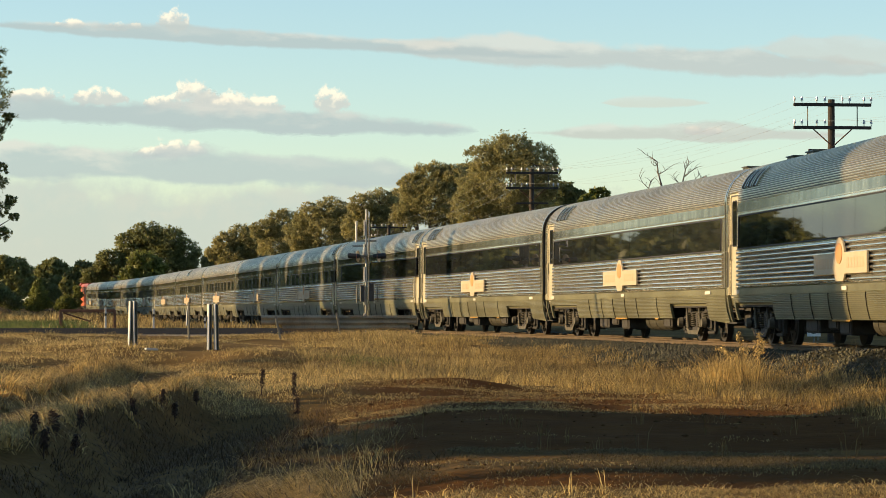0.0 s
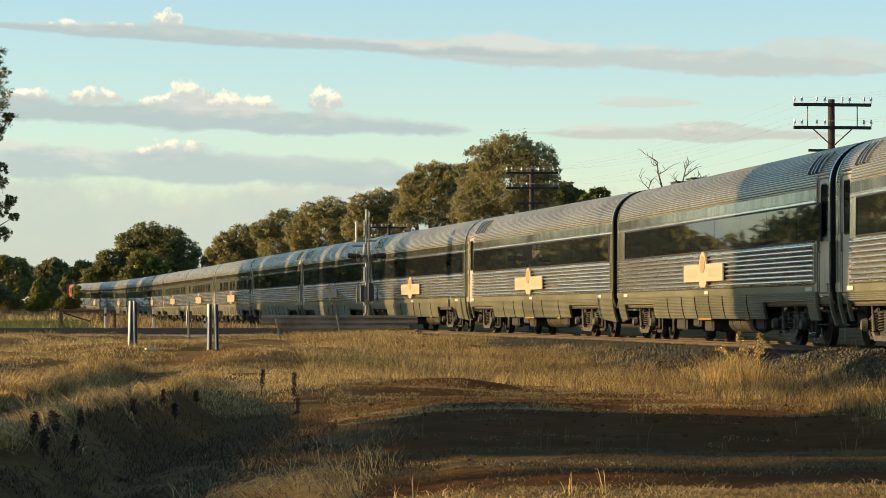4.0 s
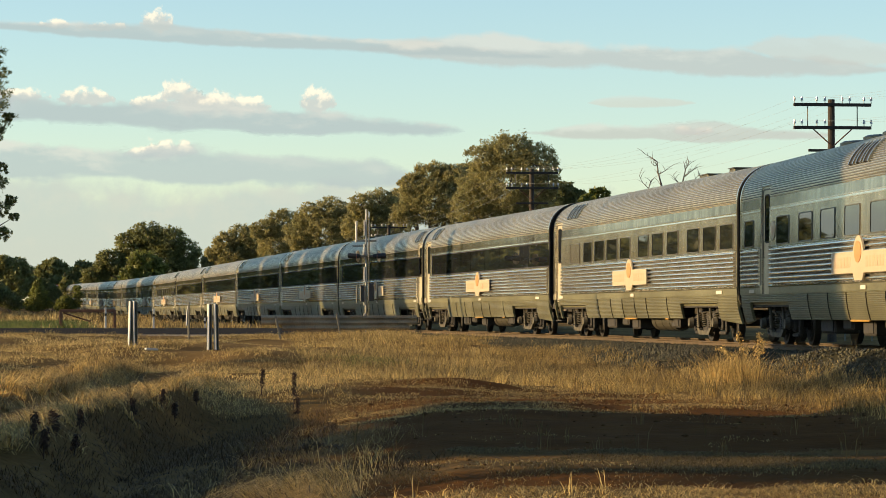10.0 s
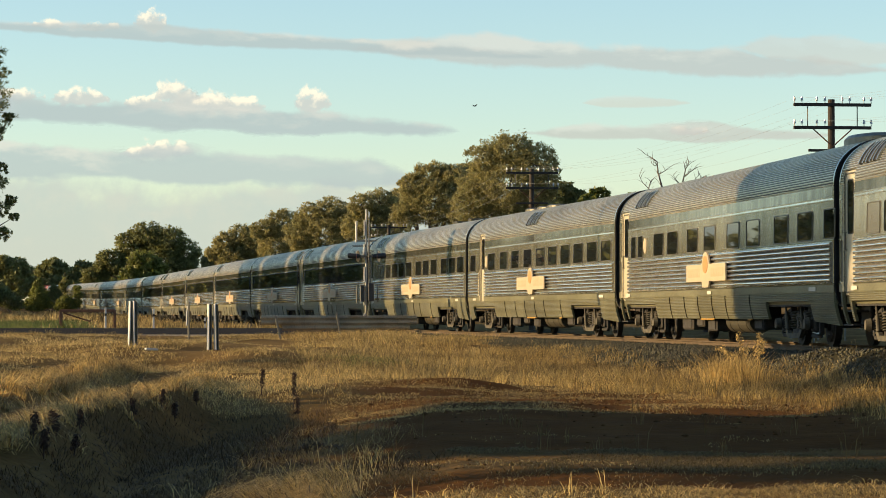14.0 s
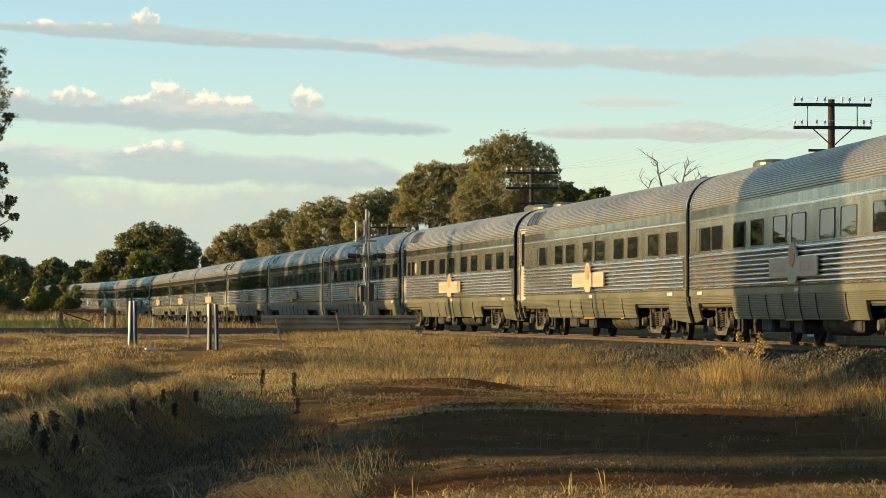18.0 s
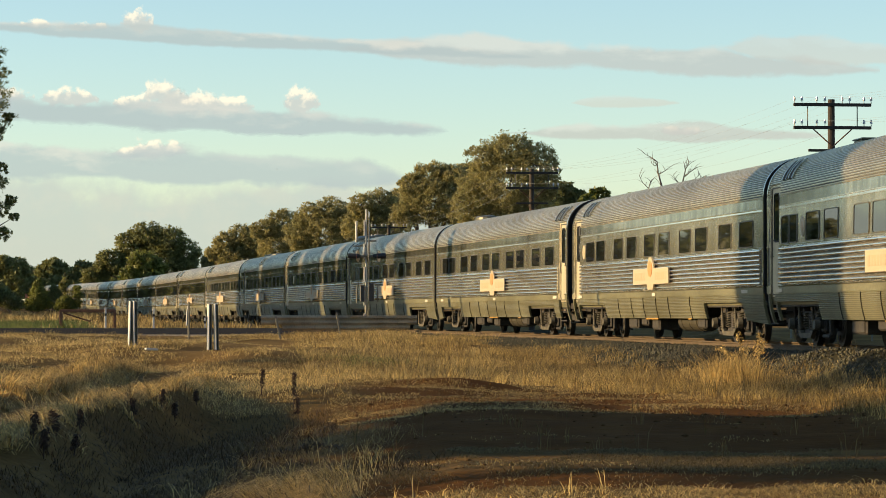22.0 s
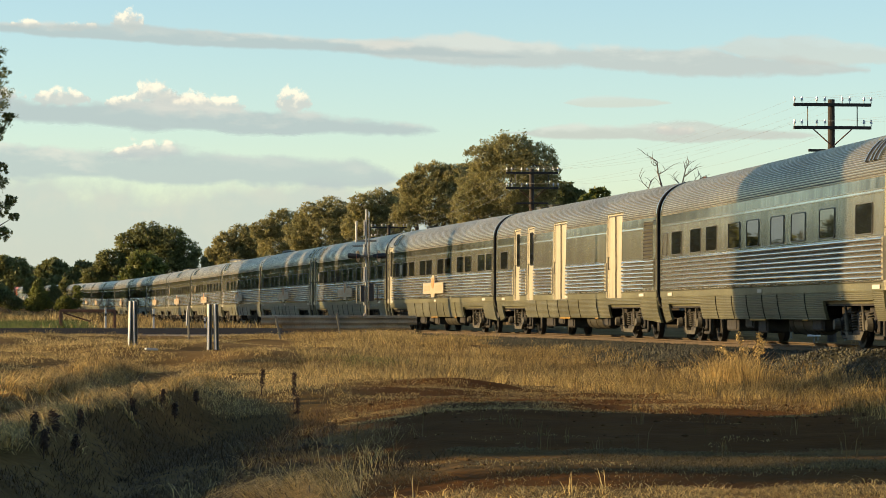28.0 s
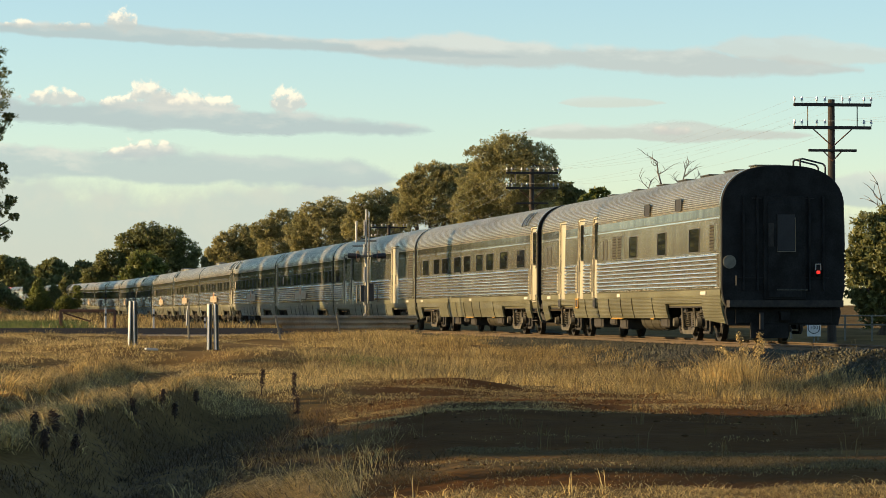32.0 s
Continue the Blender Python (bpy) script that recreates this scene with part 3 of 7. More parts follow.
def add_door(car, u0, u1, leaves=1, window=True, look_of="door"):
    w = u1 - u0
    for i in range(leaves):
        lw = round(w / leaves - 0.03, 3)

        def make():
            bm = bmesh.new()
            box(bm, 0, 0, 0, lw, 0.05, DOOR_Z1 - DOOR_Z0 - 0.05, 0.01)
            box(bm, 0, 0.028, -0.72, lw * 0.8, 0.012, 0.7)
            return bm_mesh("door", bm, DOOR_STEEL)
        uc = u0 + (i + 0.5) * w / leaves
        ob = part("door", cached(("door", lw), make), car, "smooth steel car door", m=pose(HALF - uc, DOOR_DEPTH + 0.03, (DOOR_Z0 + DOOR_Z1) / 2))
        if window:
            ww = round(min(lw * 0.5, 0.52), 3)
            wn = part("door_window", cached(("doorpane", ww), lambda: pane_mesh(ww, 1.0, 0.08, GLASS)), ob, m=pose(0, 0.028, 0.5))
            part("window_gasket", cached(("doorring", ww), lambda: ring_mesh(ww, 1.0, 0.08, 0.025, 0.012, RUBBER)), wn)

        hh = DOOR_Z1 - DOOR_Z0 - 0.1
        part("door_gasket", cached(("gasket", lw), lambda: ring_mesh(lw - 0.09, hh - 0.09, 0.04, 0.03, 0.012, GROOVE)), ob, m=pose(0, 0.026, 0))

        def handle():
            b2 = bmesh.new()
            tube(b2, (0, 0, -0.18), (0, 0, 0.18), 0.014, seg=8)
            box(b2, 0, -0.02, 0.17, 0.02, 0.05, 0.02), box(b2, 0, -0.02, -0.17, 0.02, 0.05, 0.02)
            return bm_mesh("handle", b2, GALV)
        part("handle", cached("handle", handle), ob, "steel grab handle", m=pose(lw * 0.36, 0.07, -0.15))


def add_badge(car, u, z=2.44):
    def make():
        bm = bmesh.new()
        tube(bm, (0, -0.008, 0), (0, 0.012, 0), 0.2, seg=24)
        return bm_mesh("badge", bm, CREAM)
    b = part("round_badge", cached("badge", make), car, "round cream badge", m=pose(HALF - u, profile_y(z) + 0.004, z))

    def dot():
        bm = bmesh.new()
        tube(bm, (0, 0.012, 0), (0, 0.018, 0), 0.1, seg=18)
        return bm_mesh("badge_centre", bm, ORANGE_PALE)
    part("badge_centre", cached("badgedot", dot), b)


def add_emblem(car, u=10.8):
    """Cross-shaped cream sign board with an orange oval and faded lettering bars."""
    def board():
        prof = [(-2.2, -0.2), (-0.43, -0.2), (-0.3, -0.34), (0.3, -0.34), (0.43, -0.2), (2.2, -0.2), (2.2, 0.2), (0.4, 0.2)]
        prof += [(0.4 * math.cos(radians(a)) * (1 - 0.16 * math.sin(radians(a))), 0.2 + 0.29 * math.sin(radians(a))) for a in range(0, 181, 15)] + [(-0.4, 0.2), (-2.2, 0.2)]
        n = len(prof)
        v = [(x, 0.03, z) for x, z in prof] + [(x, -0.01, z) for x, z in prof]
        f = [tuple(reversed(range(n))), tuple(range(n, 2 * n))] + [(i, (i + 1) % n, n + (i + 1) % n, n + i) for i in range(n)]
        return mesh_of("emblem_board", v, f, CREAM)

    def oval():
        pts = [(0.27 * math.cos(radians(a)), 0.2 * math.sin(radians(a)) - 0.02) for a in range(0, 360, 12)]
        n = len(pts)
        v = [(x, 0.012, z) for x, z in pts] + [(x, 0, z) for x, z in pts]
        f = [tuple(reversed(range(n)))] + [(i, (i + 1) % n, n + (i + 1) % n, n + i) for i in range(n)]
        return mesh_of("orange_oval", v, f, ORANGE)

    def bar(w):
        def make():
            bm = bmesh.new()
            box(bm, 0, 0.001, 0, w, 0.004, 0.2)
            return bm_mesh("lettering_bar", bm, ORANGE_PALE)
        return make
    ob = part("emblem_board", cached("emblem", board), car, "cream cross-shaped board with an orange oval", m=pose(HALF - u, 1.545, 1.625))
    part("orange_oval", cached("oval", oval), ob, m=pose(0, 0.03, 0.21))
    for x in (-1.9, -1.66, -1.42, -1.18, -0.94, -0.7, 0.7, 0.94, 1.18, 1.42, 1.66, 1.9):
        part("lettering_bar", cached("letbar", bar(0.19)), ob, m=pose(-x, 0.03, 0))


def add_stencil(car, u, w=0.55, z=1.2):
    def make():
        bm = bmesh.new()
        box(bm, 0, 0, 0, w, 0.01, 0.075)
        return bm_mesh("stencil_bar", bm, WHITE)
    part("stencil_bar", cached(("stencil", w), make), car, "white stencilled marking", m=pose(HALF - u, profile_y(z) + 0.02, z))


def roof_strip(name, x0, x1, a0, a1, lift, mat, n=8):
    """A narrow strip laid over the roof's curve, from a0 to a1 of the way up to the crown."""
    v, f = [], []
    for i in range(n + 1):
        a = a0 + (a1 - a0) * i / n
        y, z = roof_point(a)
        for dx in (x0, x1):
            for o in (0.0, lift):
                v.append((dx, y + o * (1 - a), z + o * (0.4 + 0.6 * a)))
    for i in range(n):
        k, m = i * 4, i * 4 + 4
        f += [(k + 1, k + 3, m + 3, m + 1), (k, k + 1, m + 1, m), (k + 3, k + 2, m + 2, m + 3)]
    f += [(0, 2, 3, 1), (n * 4, n * 4 + 1, n * 4 + 3, n * 4 + 2)]
    return mesh_of(name, v, f, mat)


def add_roof_vents(car, u, count=3):
    slot = cached("vent", lambda: roof_strip("roof_vent", -0.15, 0.15, 0.2, 0.5, 0.04, RUBBER))
    for i in range(count):
        ob = part("roof_vent", slot, car, "dark curved roof vent slot with pale steel rims", m=pose(HALF - u - i * 0.6, 0, 0))
        for x in (-0.2, 0.15):
            part("vent_rim", cached(("rim", x), lambda: roof_strip("vent_rim", x, x + 0.06, 0.18, 0.52, 0.07, STEEL_BELT)), ob)


def add_roof_box(car, u, w=0.5, h=0.1, wide=0.6):
    def make():
        bm = bmesh.new()
        if wide > 0.7:
            for r0, r1, z0, z1 in ((1.0, 1.0, -0.06, h * 0.5), (1.0, 0.86, h * 0.5, h * 0.85), (0.86, 0.45, h * 0.85, h)):
                bmesh.ops.create_cone(bm, cap_ends=True, segments=20, radius1=r0, radius2=r1, depth=z1 - z0,
                                      matrix=Matrix.Translation((0, 0, (z0 + z1) / 2)) @ Matrix.Diagonal((w * 0.62, wide * 0.5, 1, 1)))
        else:
            box(bm, 0, 0, h * 0.3, w, wide, h, 0.03)
            box(bm, 0, 0, h * 0.82, w * 1.08, wide * 1.08, 0.03, 0.01)
        return bm_mesh("roof_hatch", bm, WINDOW_STEEL)
    part("roof_hatch", cached(("hatch", w, h, wide), make), car, "low grey roof hatch", m=pose(HALF - u, 0.2, 4.08))


def add_grille(car, u, w, z0, z1, n=9):
    def frame_mesh():
        return ring_mesh(w, z1 - z0, 0.01, 0.04, 0.025, STEEL_BELT)

    def slat():
        bm = bmesh.new()
        box(bm, 0, 0, 0, w, 0.03, (z1 - z0) / n * 0.55, m=Matrix.Rotation(radians(-20), 4, "X"))
        return bm_mesh("louvre", bm, WINDOW_STEEL)

    def dark():
        bm = bmesh.new()
        box(bm, 0, 0.001, 0, w, 0.006, z1 - z0)
        return bm_mesh("grille_backing", bm, RUBBER)
    zc = (z0 + z1) / 2
    g = part("grille", cached(("gf", w, z0, z1), frame_mesh), car, "steel louvred grille", m=pose(HALF - u, profile_y(zc) + 0.004, zc, 0.9))
    part("grille_backing", cached(("gb", w, z0, z1), dark), g)
    for i in range(n):
        part("louvre", cached(("gs", w, z0, z1), slat), g, m=pose(0, 0.016, z0 - zc + (i + 0.5) * (z1 - z0) / n))


# ---- bogies ----
def bogie_frame(side):
    bm = bmesh.new()
    y = side * 1.1
    box(bm, 0, y, 0.62, 1.5, 0.16, 0.2, 0.03)
    for sx in (-1, 1):
        box(bm, sx * 1.0, y, 0.69, 0.6, 0.14, 0.14, 0.02, m=Matrix.Translation((sx * 1.0, 0, 0.69)) @ Matrix.Rotation(radians(12 * sx), 4, "Y") @ Matrix.Translation((-sx * 1.0, 0, -0.69)))
        box(bm, sx * 1.25, y, 0.46, 0.34, 0.2, 0.34, 0.04)
        box(bm, sx * 1.25, y + side * 0.12, 0.46, 0.2, 0.06, 0.2, 0.02)
        tube(bm, (sx * 1.25, y + side * 0.1, 0.46), (sx * 1.25, y + side * 0.19, 0.46), 0.1, seg=12)
        box(bm, sx * 1.25, y, 0.22, 0.62, 0.1, 0.08, 0.02)
        box(bm, sx * 1.62, y, 0.42, 0.1, 0.1, 0.36, 0.02)
    box(bm, 0, y + side * 0.05, 0.3, 0.9, 0.12, 0.14, 0.03)
    box(bm, 0, y + side * 0.05, 0.45, 0.16, 0.12, 0.3, 0.02)
    return bm_mesh("side_frame", bm, BOGIE)


def spring_mesh(r, h, turns, wire):
    v, f = [], []
    n, k = turns * 8, 3
    for i in range(n + 1):
        a = 2 * math.pi * i / 8
        for j in range(k):
            b = 2 * math.pi * j / k
            rr = r + wire * math.cos(b)
            v.append((rr * math.cos(a), rr * math.sin(a), h * i / n + wire * math.sin(b)))
    for i in range(n):
        for j in range(k):
            f.append((i * k + j, i * k + (j + 1) % k, (i + 1) * k + (j + 1) % k, (i + 1) * k + j))
    return mesh_of("coil_spring", v, f, BOGIE_DUST, True)


def wheelset_mesh():
    bm = bmesh.new()
    tube(bm, (0, -1.15, 0), (0, 1.15, 0), 0.08, seg=10)
    for s in (-1, 1):
        tube(bm, (0, s * 0.69, 0), (0, s * 0.70, 0), 0.485, seg=24)
        tube(bm, (0, s * 0.70, 0), (0, s * 0.82, 0), 0.46, 0.455, seg=24)
        tube(bm, (0, s * 0.82, 0), (0, s * 0.845, 0), 0.38, 0.34, seg=16)
        tube(bm, (0, s * 0.82, 0), (0, s * 0.9, 0), 0.15, 0.13, seg=12)
        for k in range(5):
            a = 2 * math.pi * k / 5
            box(bm, 0.26 * math.cos(a), s * 0.835, 0.26 * math.sin(a), 0.07, 0.04, 0.07)
    return bm_mesh("wheelset", bm, WHEEL)


WHEELSETS = []


def add_bogie(car, u):
    bo = part("bogie", cached("bolster", lambda: (lambda bm: (box(bm, 0, 0, 0.66, 0.5, 2.0, 0.2, 0.04), box(bm, 0, 0, 0.6, 2.2, 0.3, 0.14, 0.03), bm_mesh("bolster", bm, BOGIE))[-1])(bmesh.new())), car, "grimy cast-steel two-axle bogie", m=pose(HALF - u, 0, 0))
    for side in (-1, 1):
        part("side_frame", cached(("frame", side), lambda: bogie_frame(side)), bo)
    for x in (-0.92, -0.3, 0.3, 0.92):
        me = cached("spring_big" if abs(x) < 1 else "spring", lambda: spring_mesh(0.085, 0.36, 7, 0.02) if abs(x) < 1 else spring_mesh(0.07, 0.3, 7, 0.017))
        part("coil_spring", me, bo, m=pose(x, 1.17, 0.36 if abs(x) < 1 else 0.42))

    def damper():
        bm = bmesh.new()
        tube(bm, (0, 0, 0), (0.1, 0, 0.28), 0.04, seg=10)
        tube(bm, (0.1, 0, 0.28), (0.17, 0, 0.48), 0.025, seg=8)
        return bm_mesh("damper", bm, BOGIE_DUST)

    def plate():
        prof = [(-0.75, 0.33), (-0.5, 0.17), (0.5, 0.17), (0.75, 0.33), (0.5, 0.33), (0.42, 0.27), (-0.42, 0.27), (-0.5, 0.33)]
        n = len(prof)
        v = [(x, y, z) for y in (1.3, 1.22) for x, z in prof]
        f = [tuple(range(n)), tuple(reversed(range(n, 2 * n)))] + [(i, n + i, n + (i + 1) % n, (i + 1) % n) for i in range(n)]
        return mesh_of("spring_plank", v, f, BOGIE_DUST)
    part("spring_plank", cached("plank", plate), bo, "dusty lower spring plank")
    for x in (-1.25, 1.25):
        part("axle_cap", cached("axlecap", lambda: (lambda bm: (tube(bm, (0, 0, 0), (0, 0.1, 0), 0.13, 0.1, 14), bm_mesh("axle_cap", bm, BOGIE_DUST))[-1])(bmesh.new())), bo, "round dusty axle-box cover", m=pose(x, 1.28, 0.46))
    part("damper", cached("damper", damper), bo, m=pose(-0.72, 1.27, 0.34))
    part("damper", cached("damper", damper), bo, m=pose(0.6, 1.27, 0.34))
    for x in (-1.25, 1.25):
        w = part("wheelset", cached("wheelset", wheelset_mesh), bo, "steel wheels on their axle")
        w.matrix_parent_inverse = Matrix.Translation((x, 0, 0.46))
        WHEELSETS.append(w)


def add_underfloor(car, variant):
    rng = random.Random(variant)

    def tank():
        bm = bmesh.new()
        tube(bm, (-1.25, 0, 0), (1.25, 0, 0), 0.26, seg=20)
        for x in (-0.85, 0, 0.85):
            tube(bm, (x - 0.03, 0, 0), (x + 0.03, 0, 0), 0.27, seg=20)
        return bm_mesh("water_tank", bm, TANK)

    def case(w, h):
        def make():
            bm = bmesh.new()
            box(bm, 0, 0, 0, w, 0.5, h, 0.03)
            box(bm, 0, 0.26, 0, w * 0.85, 0.02, h * 0.75, 0.005)
            for x in (-w * 0.4, w * 0.4):
                box(bm, x, 0, h / 2 + 0.1, 0.06, 0.3, 0.25)
            return bm_mesh("equipment_case", bm, BOGIE)
        return make
    part("water_tank", cached("tank", tank), car, "dusty round underfloor tank", m=pose(HALF - 13.6 - rng.choice((0, 0.5, -0.6)), 0.9, 0.5))
    for u, w, h in ((7.6, 1.2, 0.34), (9.3, 0.8, 0.26), (10.8, 0.9, 0.36), (15.9, 0.9, 0.3)):
        part("equipment_case", cached(("case", w, h), case(w, h)), car, "dark underfloor equipment case", m=pose(HALF - u - rng.uniform(-0.3, 0.3), 1.0, 0.62 - h / 2))

    def pipe():
        bm = bmesh.new()
        tube(bm, (-6, 0, 0), (6, 0, 0), 0.035, seg=8)
        tube(bm, (-6, -0.3, 0.12), (6, -0.3, 0.12), 0.05, seg=8)
        return bm_mesh("brake_pipe", bm, BOGIE)
    part("brake_pipe", cached("pipe", pipe), car, m=pose(0, 0.7, 0.5))

    def frame_mesh():
        bm = bmesh.new()
        box(bm, 0, 0, 0.9, PITCH - 0.9, 2.7, 0.16)
        return bm_mesh("underframe", bm, BOGIE)
    part("underframe", cached("underframe", frame_mesh), car, "dark steel underframe")


def add_ends(car, last=False):
    part("end_wall", cached("endf", lambda: end_mesh(FRONT_U, END_BLACK, 0.02)), car, "black car end wall")
    if not last:
        part("end_wall", cached("endr", lambda: end_mesh(REAR_U, END_BLACK, -0.02)), car, "black car end wall")

        def bellows():
            bm = bmesh.new()
            for i in range(6):
                box(bm, i * 0.1, 0, 2.2, 0.05, 1.5 + 0.12 * (i % 2), 2.5, 0.02)
            return bm_mesh("gangway_bellows", bm, RUBBER)
        part("gangway_bellows", cached("bellows", bellows), car, "black gangway bellows", m=pose(HALF - REAR_U - 0.58, 0, 0))

    def trim(u, o):
        def make():
            v, f = [], []
            for y, z in OUTLINE:
                v += [(HALF - u, y + 0.004, z), (HALF - u + o, y + 0.004, z), (HALF - u + o, y - 0.06, z), (HALF - u, y - 0.06, z)]
            n = len(v) // 4
            for i in range(n - 1):
                for j in range(4):
                    f.append((i * 4 + j, i * 4 + (j + 1) % 4, i * 4 + 4 + (j + 1) % 4, i * 4 + 4 + j))
            return mesh_of("end_trim", v, f, STEEL_BELT)
        return make
    part("end_trim", cached("trimf", trim(FRONT_U, -0.09)), car, "smooth steel corner trim")
    part("end_trim", cached("trimr", trim(REAR_U, 0.09)), car, "smooth steel corner trim")

    def hose():
        bm = bmesh.new()
        pts = [(0, 0, 0.6), (0.1, 0, 0.35), (0.25, 0, 0.22), (0.42, 0, 0.3), (0.5, 0, 0.5)]
        for a, b in zip(pts, pts[1:]):
            tube(bm, a, b, 0.03, seg=7)
        return bm_mesh("coupling_hose", bm, RUBBER)
    part("coupling_hose", cached("hose", hose), car, m=pose(HALF - FRONT_U - 0.2, 0.8, 0.05))

    def coupler():
        bm = bmesh.new()
        box(bm, 0, 0, 0, 0.9, 0.26, 0.26, 0.04)
        box(bm, 0.45, 0, 0, 0.3, 0.36, 0.32, 0.05)
        return bm_mesh("coupler", bm, BOGIE)
    for u, r in ((0.2, 0), (23.67, 180))[:1 if last else 2]:
        part("coupler", cached("coupler", coupler), car, m=pose(HALF - u, 0, 0.75, 0, 0, r))


def add_skirts(car, doors=()):
    front, rear = any(d[0] < 0.2 for d in doors), any(d[1] > 22.4 for d in doors)
    spans = [(4.65, 17.1, 0.545, 1.1), (0.57, 4.65, 0.91, 1.1), (17.1, 21.05, 0.91, 1.1)]
    spans += [(-0.37, -0.24, 0.44, 1.1), (0.4, 0.57, 0.52, 1.1)] if front else [(-0.37, 0.57, 0.55, 1.1, 0.12, 0.03)]
    spans += [(21.05, 21.8, 0.53, 1.1), (22.86, 22.98, 0.44, 1.1)] if rear else [(21.05, 22.98, 0.55, 1.1, 0.03, 0.12)]
    for a in spans:
        part("skirt", cached(("skirt", a), lambda: fluted_skirt(*a)), car, "finely fluted dusty steel skirt")

    def steps():
        bm = bmesh.new()
        for z, y in ((0.46, 1.3), (0.72, 1.24), (0.98, 1.18)):
            box(bm, 0, y, z, 0.9, 0.24, 0.03)
        box(bm, 0, 1.06, 0.75, 0.9, 0.03, 0.7)
        return bm_mesh("boarding_step", bm, BOGIE)
    for is_there, u in ((front, 0.1), (rear, 22.33)):
        if is_there:
            part("boarding_step", cached("steps", steps), car, "dark steel boarding steps", m=pose(HALF - u, 0, 0))

    def seam():
        bm = bmesh.new()
        rings = []
        for i in range(12):
            z = 0.56 + i * 0.047
            y = skirt_y(z) + 0.012
            rings.append([bm.verts.new((sx * 0.0035, y + sy * 0.0135, z)) for sx, sy in ((-1, -1), (1, -1), (1, 1), (-1, 1))])
        for a, b in zip(rings, rings[1:]):
            for k in range(4):
                bm.faces.new((a[k], a[(k + 1) % 4], b[(k + 1) % 4], b[k]))
        bm.faces.new(rings[0][::-1])
        bm.faces.new(rings[-1])
        return bm_mesh("panel_seam", bm, BOGIE)
    for u in (6.6, 8.4, 10.0, 11.6, 13.1, 15.6):
        part("panel_seam", cached("seam", seam), car, m=pose(HALF - u, 0, 0))

    def lip(w):
        def make():
            bm = bmesh.new()
            box(bm, 0, 0, 0, w, 0.045, 0.022, m=Matrix.Rotation(radians(-35), 4, "X"))
            return bm_mesh("hatch_lip", bm, YELLOW_LIP)
        return make
    for u, w in ((10.8, 1.5), (15.3, 0.36)):
        part("hatch_lip", cached(("lip", w), lip(w)), car, "worn yellow lower lip", m=pose(HALF - u, 1.385, 0.545))


def make_car(number, label, windows=(), blinds=(), band=None, doors=(), emblem=None, vents=(), hatches=(), badges=(), last=False, group="passenger cars of the train"):
    car = thing("passenger_car", Matrix(), label, "railway car", group)
    recess = [tuple(d[:2]) for d in doors]
    part("body_shell", cached(("body", tuple(recess)), lambda: body_mesh(recess)), car, "fluted stainless steel shell")
    add_skirts(car, doors)
    add_ends(car, last)
    for u in windows:
        u, w = u if isinstance(u, tuple) else (u, 1.22)
        add_window(car, u, w, blind=(u in blinds))
    if band:
        add_band(car, band[0], band[1], band[2])
    for d in doors:
        add_door(car, d[0] + 0.02, d[1] - 0.02, d[2] if len(d) > 2 else 1, window=not (len(d) > 3))
    if emblem:
        add_emblem(car, emblem)
    for u, c in vents:
        add_roof_vents(car, u, c)
    for h in hatches:
        add_roof_box(car, *h)
    for u in badges:
        add_badge(car, u)
    for u in (1.0, 21.4):
        add_stencil(car, u, z=1.16)
    add_stencil(car, 11.5, 0.4, 1.16)
    add_bogie(car, 2.65)
    add_bogie(car, 18.95)
    add_underfloor(car, number)
    return car


LOUNGE = "fluted stainless lounge car with long dark strip windows"
SLEEPER_CAR = "fluted stainless sleeping car with small windows and cream emblem"
STRIP = (1.1, 22.6, (4.2, 6.9, 9.6, 12.3, 15.0, 17.6, 20.3))
ELEVEN = (4.9, 6.49, 8.25, 10.06, 12.42, 14.22, 16.06, 18.51, 20.3, 22.28)
TEN = (4.03, 6.37, 8.03, 10.5, 12.33, 14.85, 16.75, 19.39, 21.65)
FD, RD = (-0.2, 0.85), (21.85, 22.85)
CARS = {}
CARS[-12] = make_car(-12, SLEEPER_CAR, TEN, emblem=11.4)
CARS[-11] = make_car(-11, SLEEPER_CAR, ELEVEN, emblem=11.4, doors=(FD,))
CARS[-10] = make_car(-10, LOUNGE, band=STRIP, emblem=11.4)
CARS[-9] = make_car(-9, SLEEPER_CAR, TEN, emblem=11.4, doors=(FD,))
CARS[-8] = make_car(-8, SLEEPER_CAR, ELEVEN, emblem=11.4)
CARS[-7] = make_car(-7, SLEEPER_CAR, TEN, emblem=11.4, doors=(FD,))
CARS[-6] = make_car(-6, SLEEPER_CAR, ELEVEN, emblem=11.4, vents=((10.2, 3),))
CARS[-5] = make_car(-5, SLEEPER_CAR, TEN, emblem=11.4, doors=(FD,))
CARS[-4] = make_car(-4, SLEEPER_CAR, (3.0, 6.5, 8.6, 10.7, 12.8, 14.9, 17.0, 19.0), emblem=11.4, doors=(RD,), hatches=((4.0, 1.0, 0.14),))
CARS[-3] = make_car(-3, SLEEPER_CAR, TEN, emblem=11.4, doors=(RD,), vents=((21.5, 2),))
CARS[-2] = make_car(-2, LOUNGE, band=(1.2, 22.3, STRIP[2]), doors=(RD,), vents=((21.3, 2),))
CARS[-1] = make_car(-1, LOUNGE, band=STRIP, emblem=11.4, doors=(FD,), vents=((1.3, 3),))
CARS[0] = make_car(0, LOUNGE, band=STRIP, emblem=11.4, doors=(FD,), vents=((1.5, 3),), hatches=((21.0, 0.5, 0.08),))
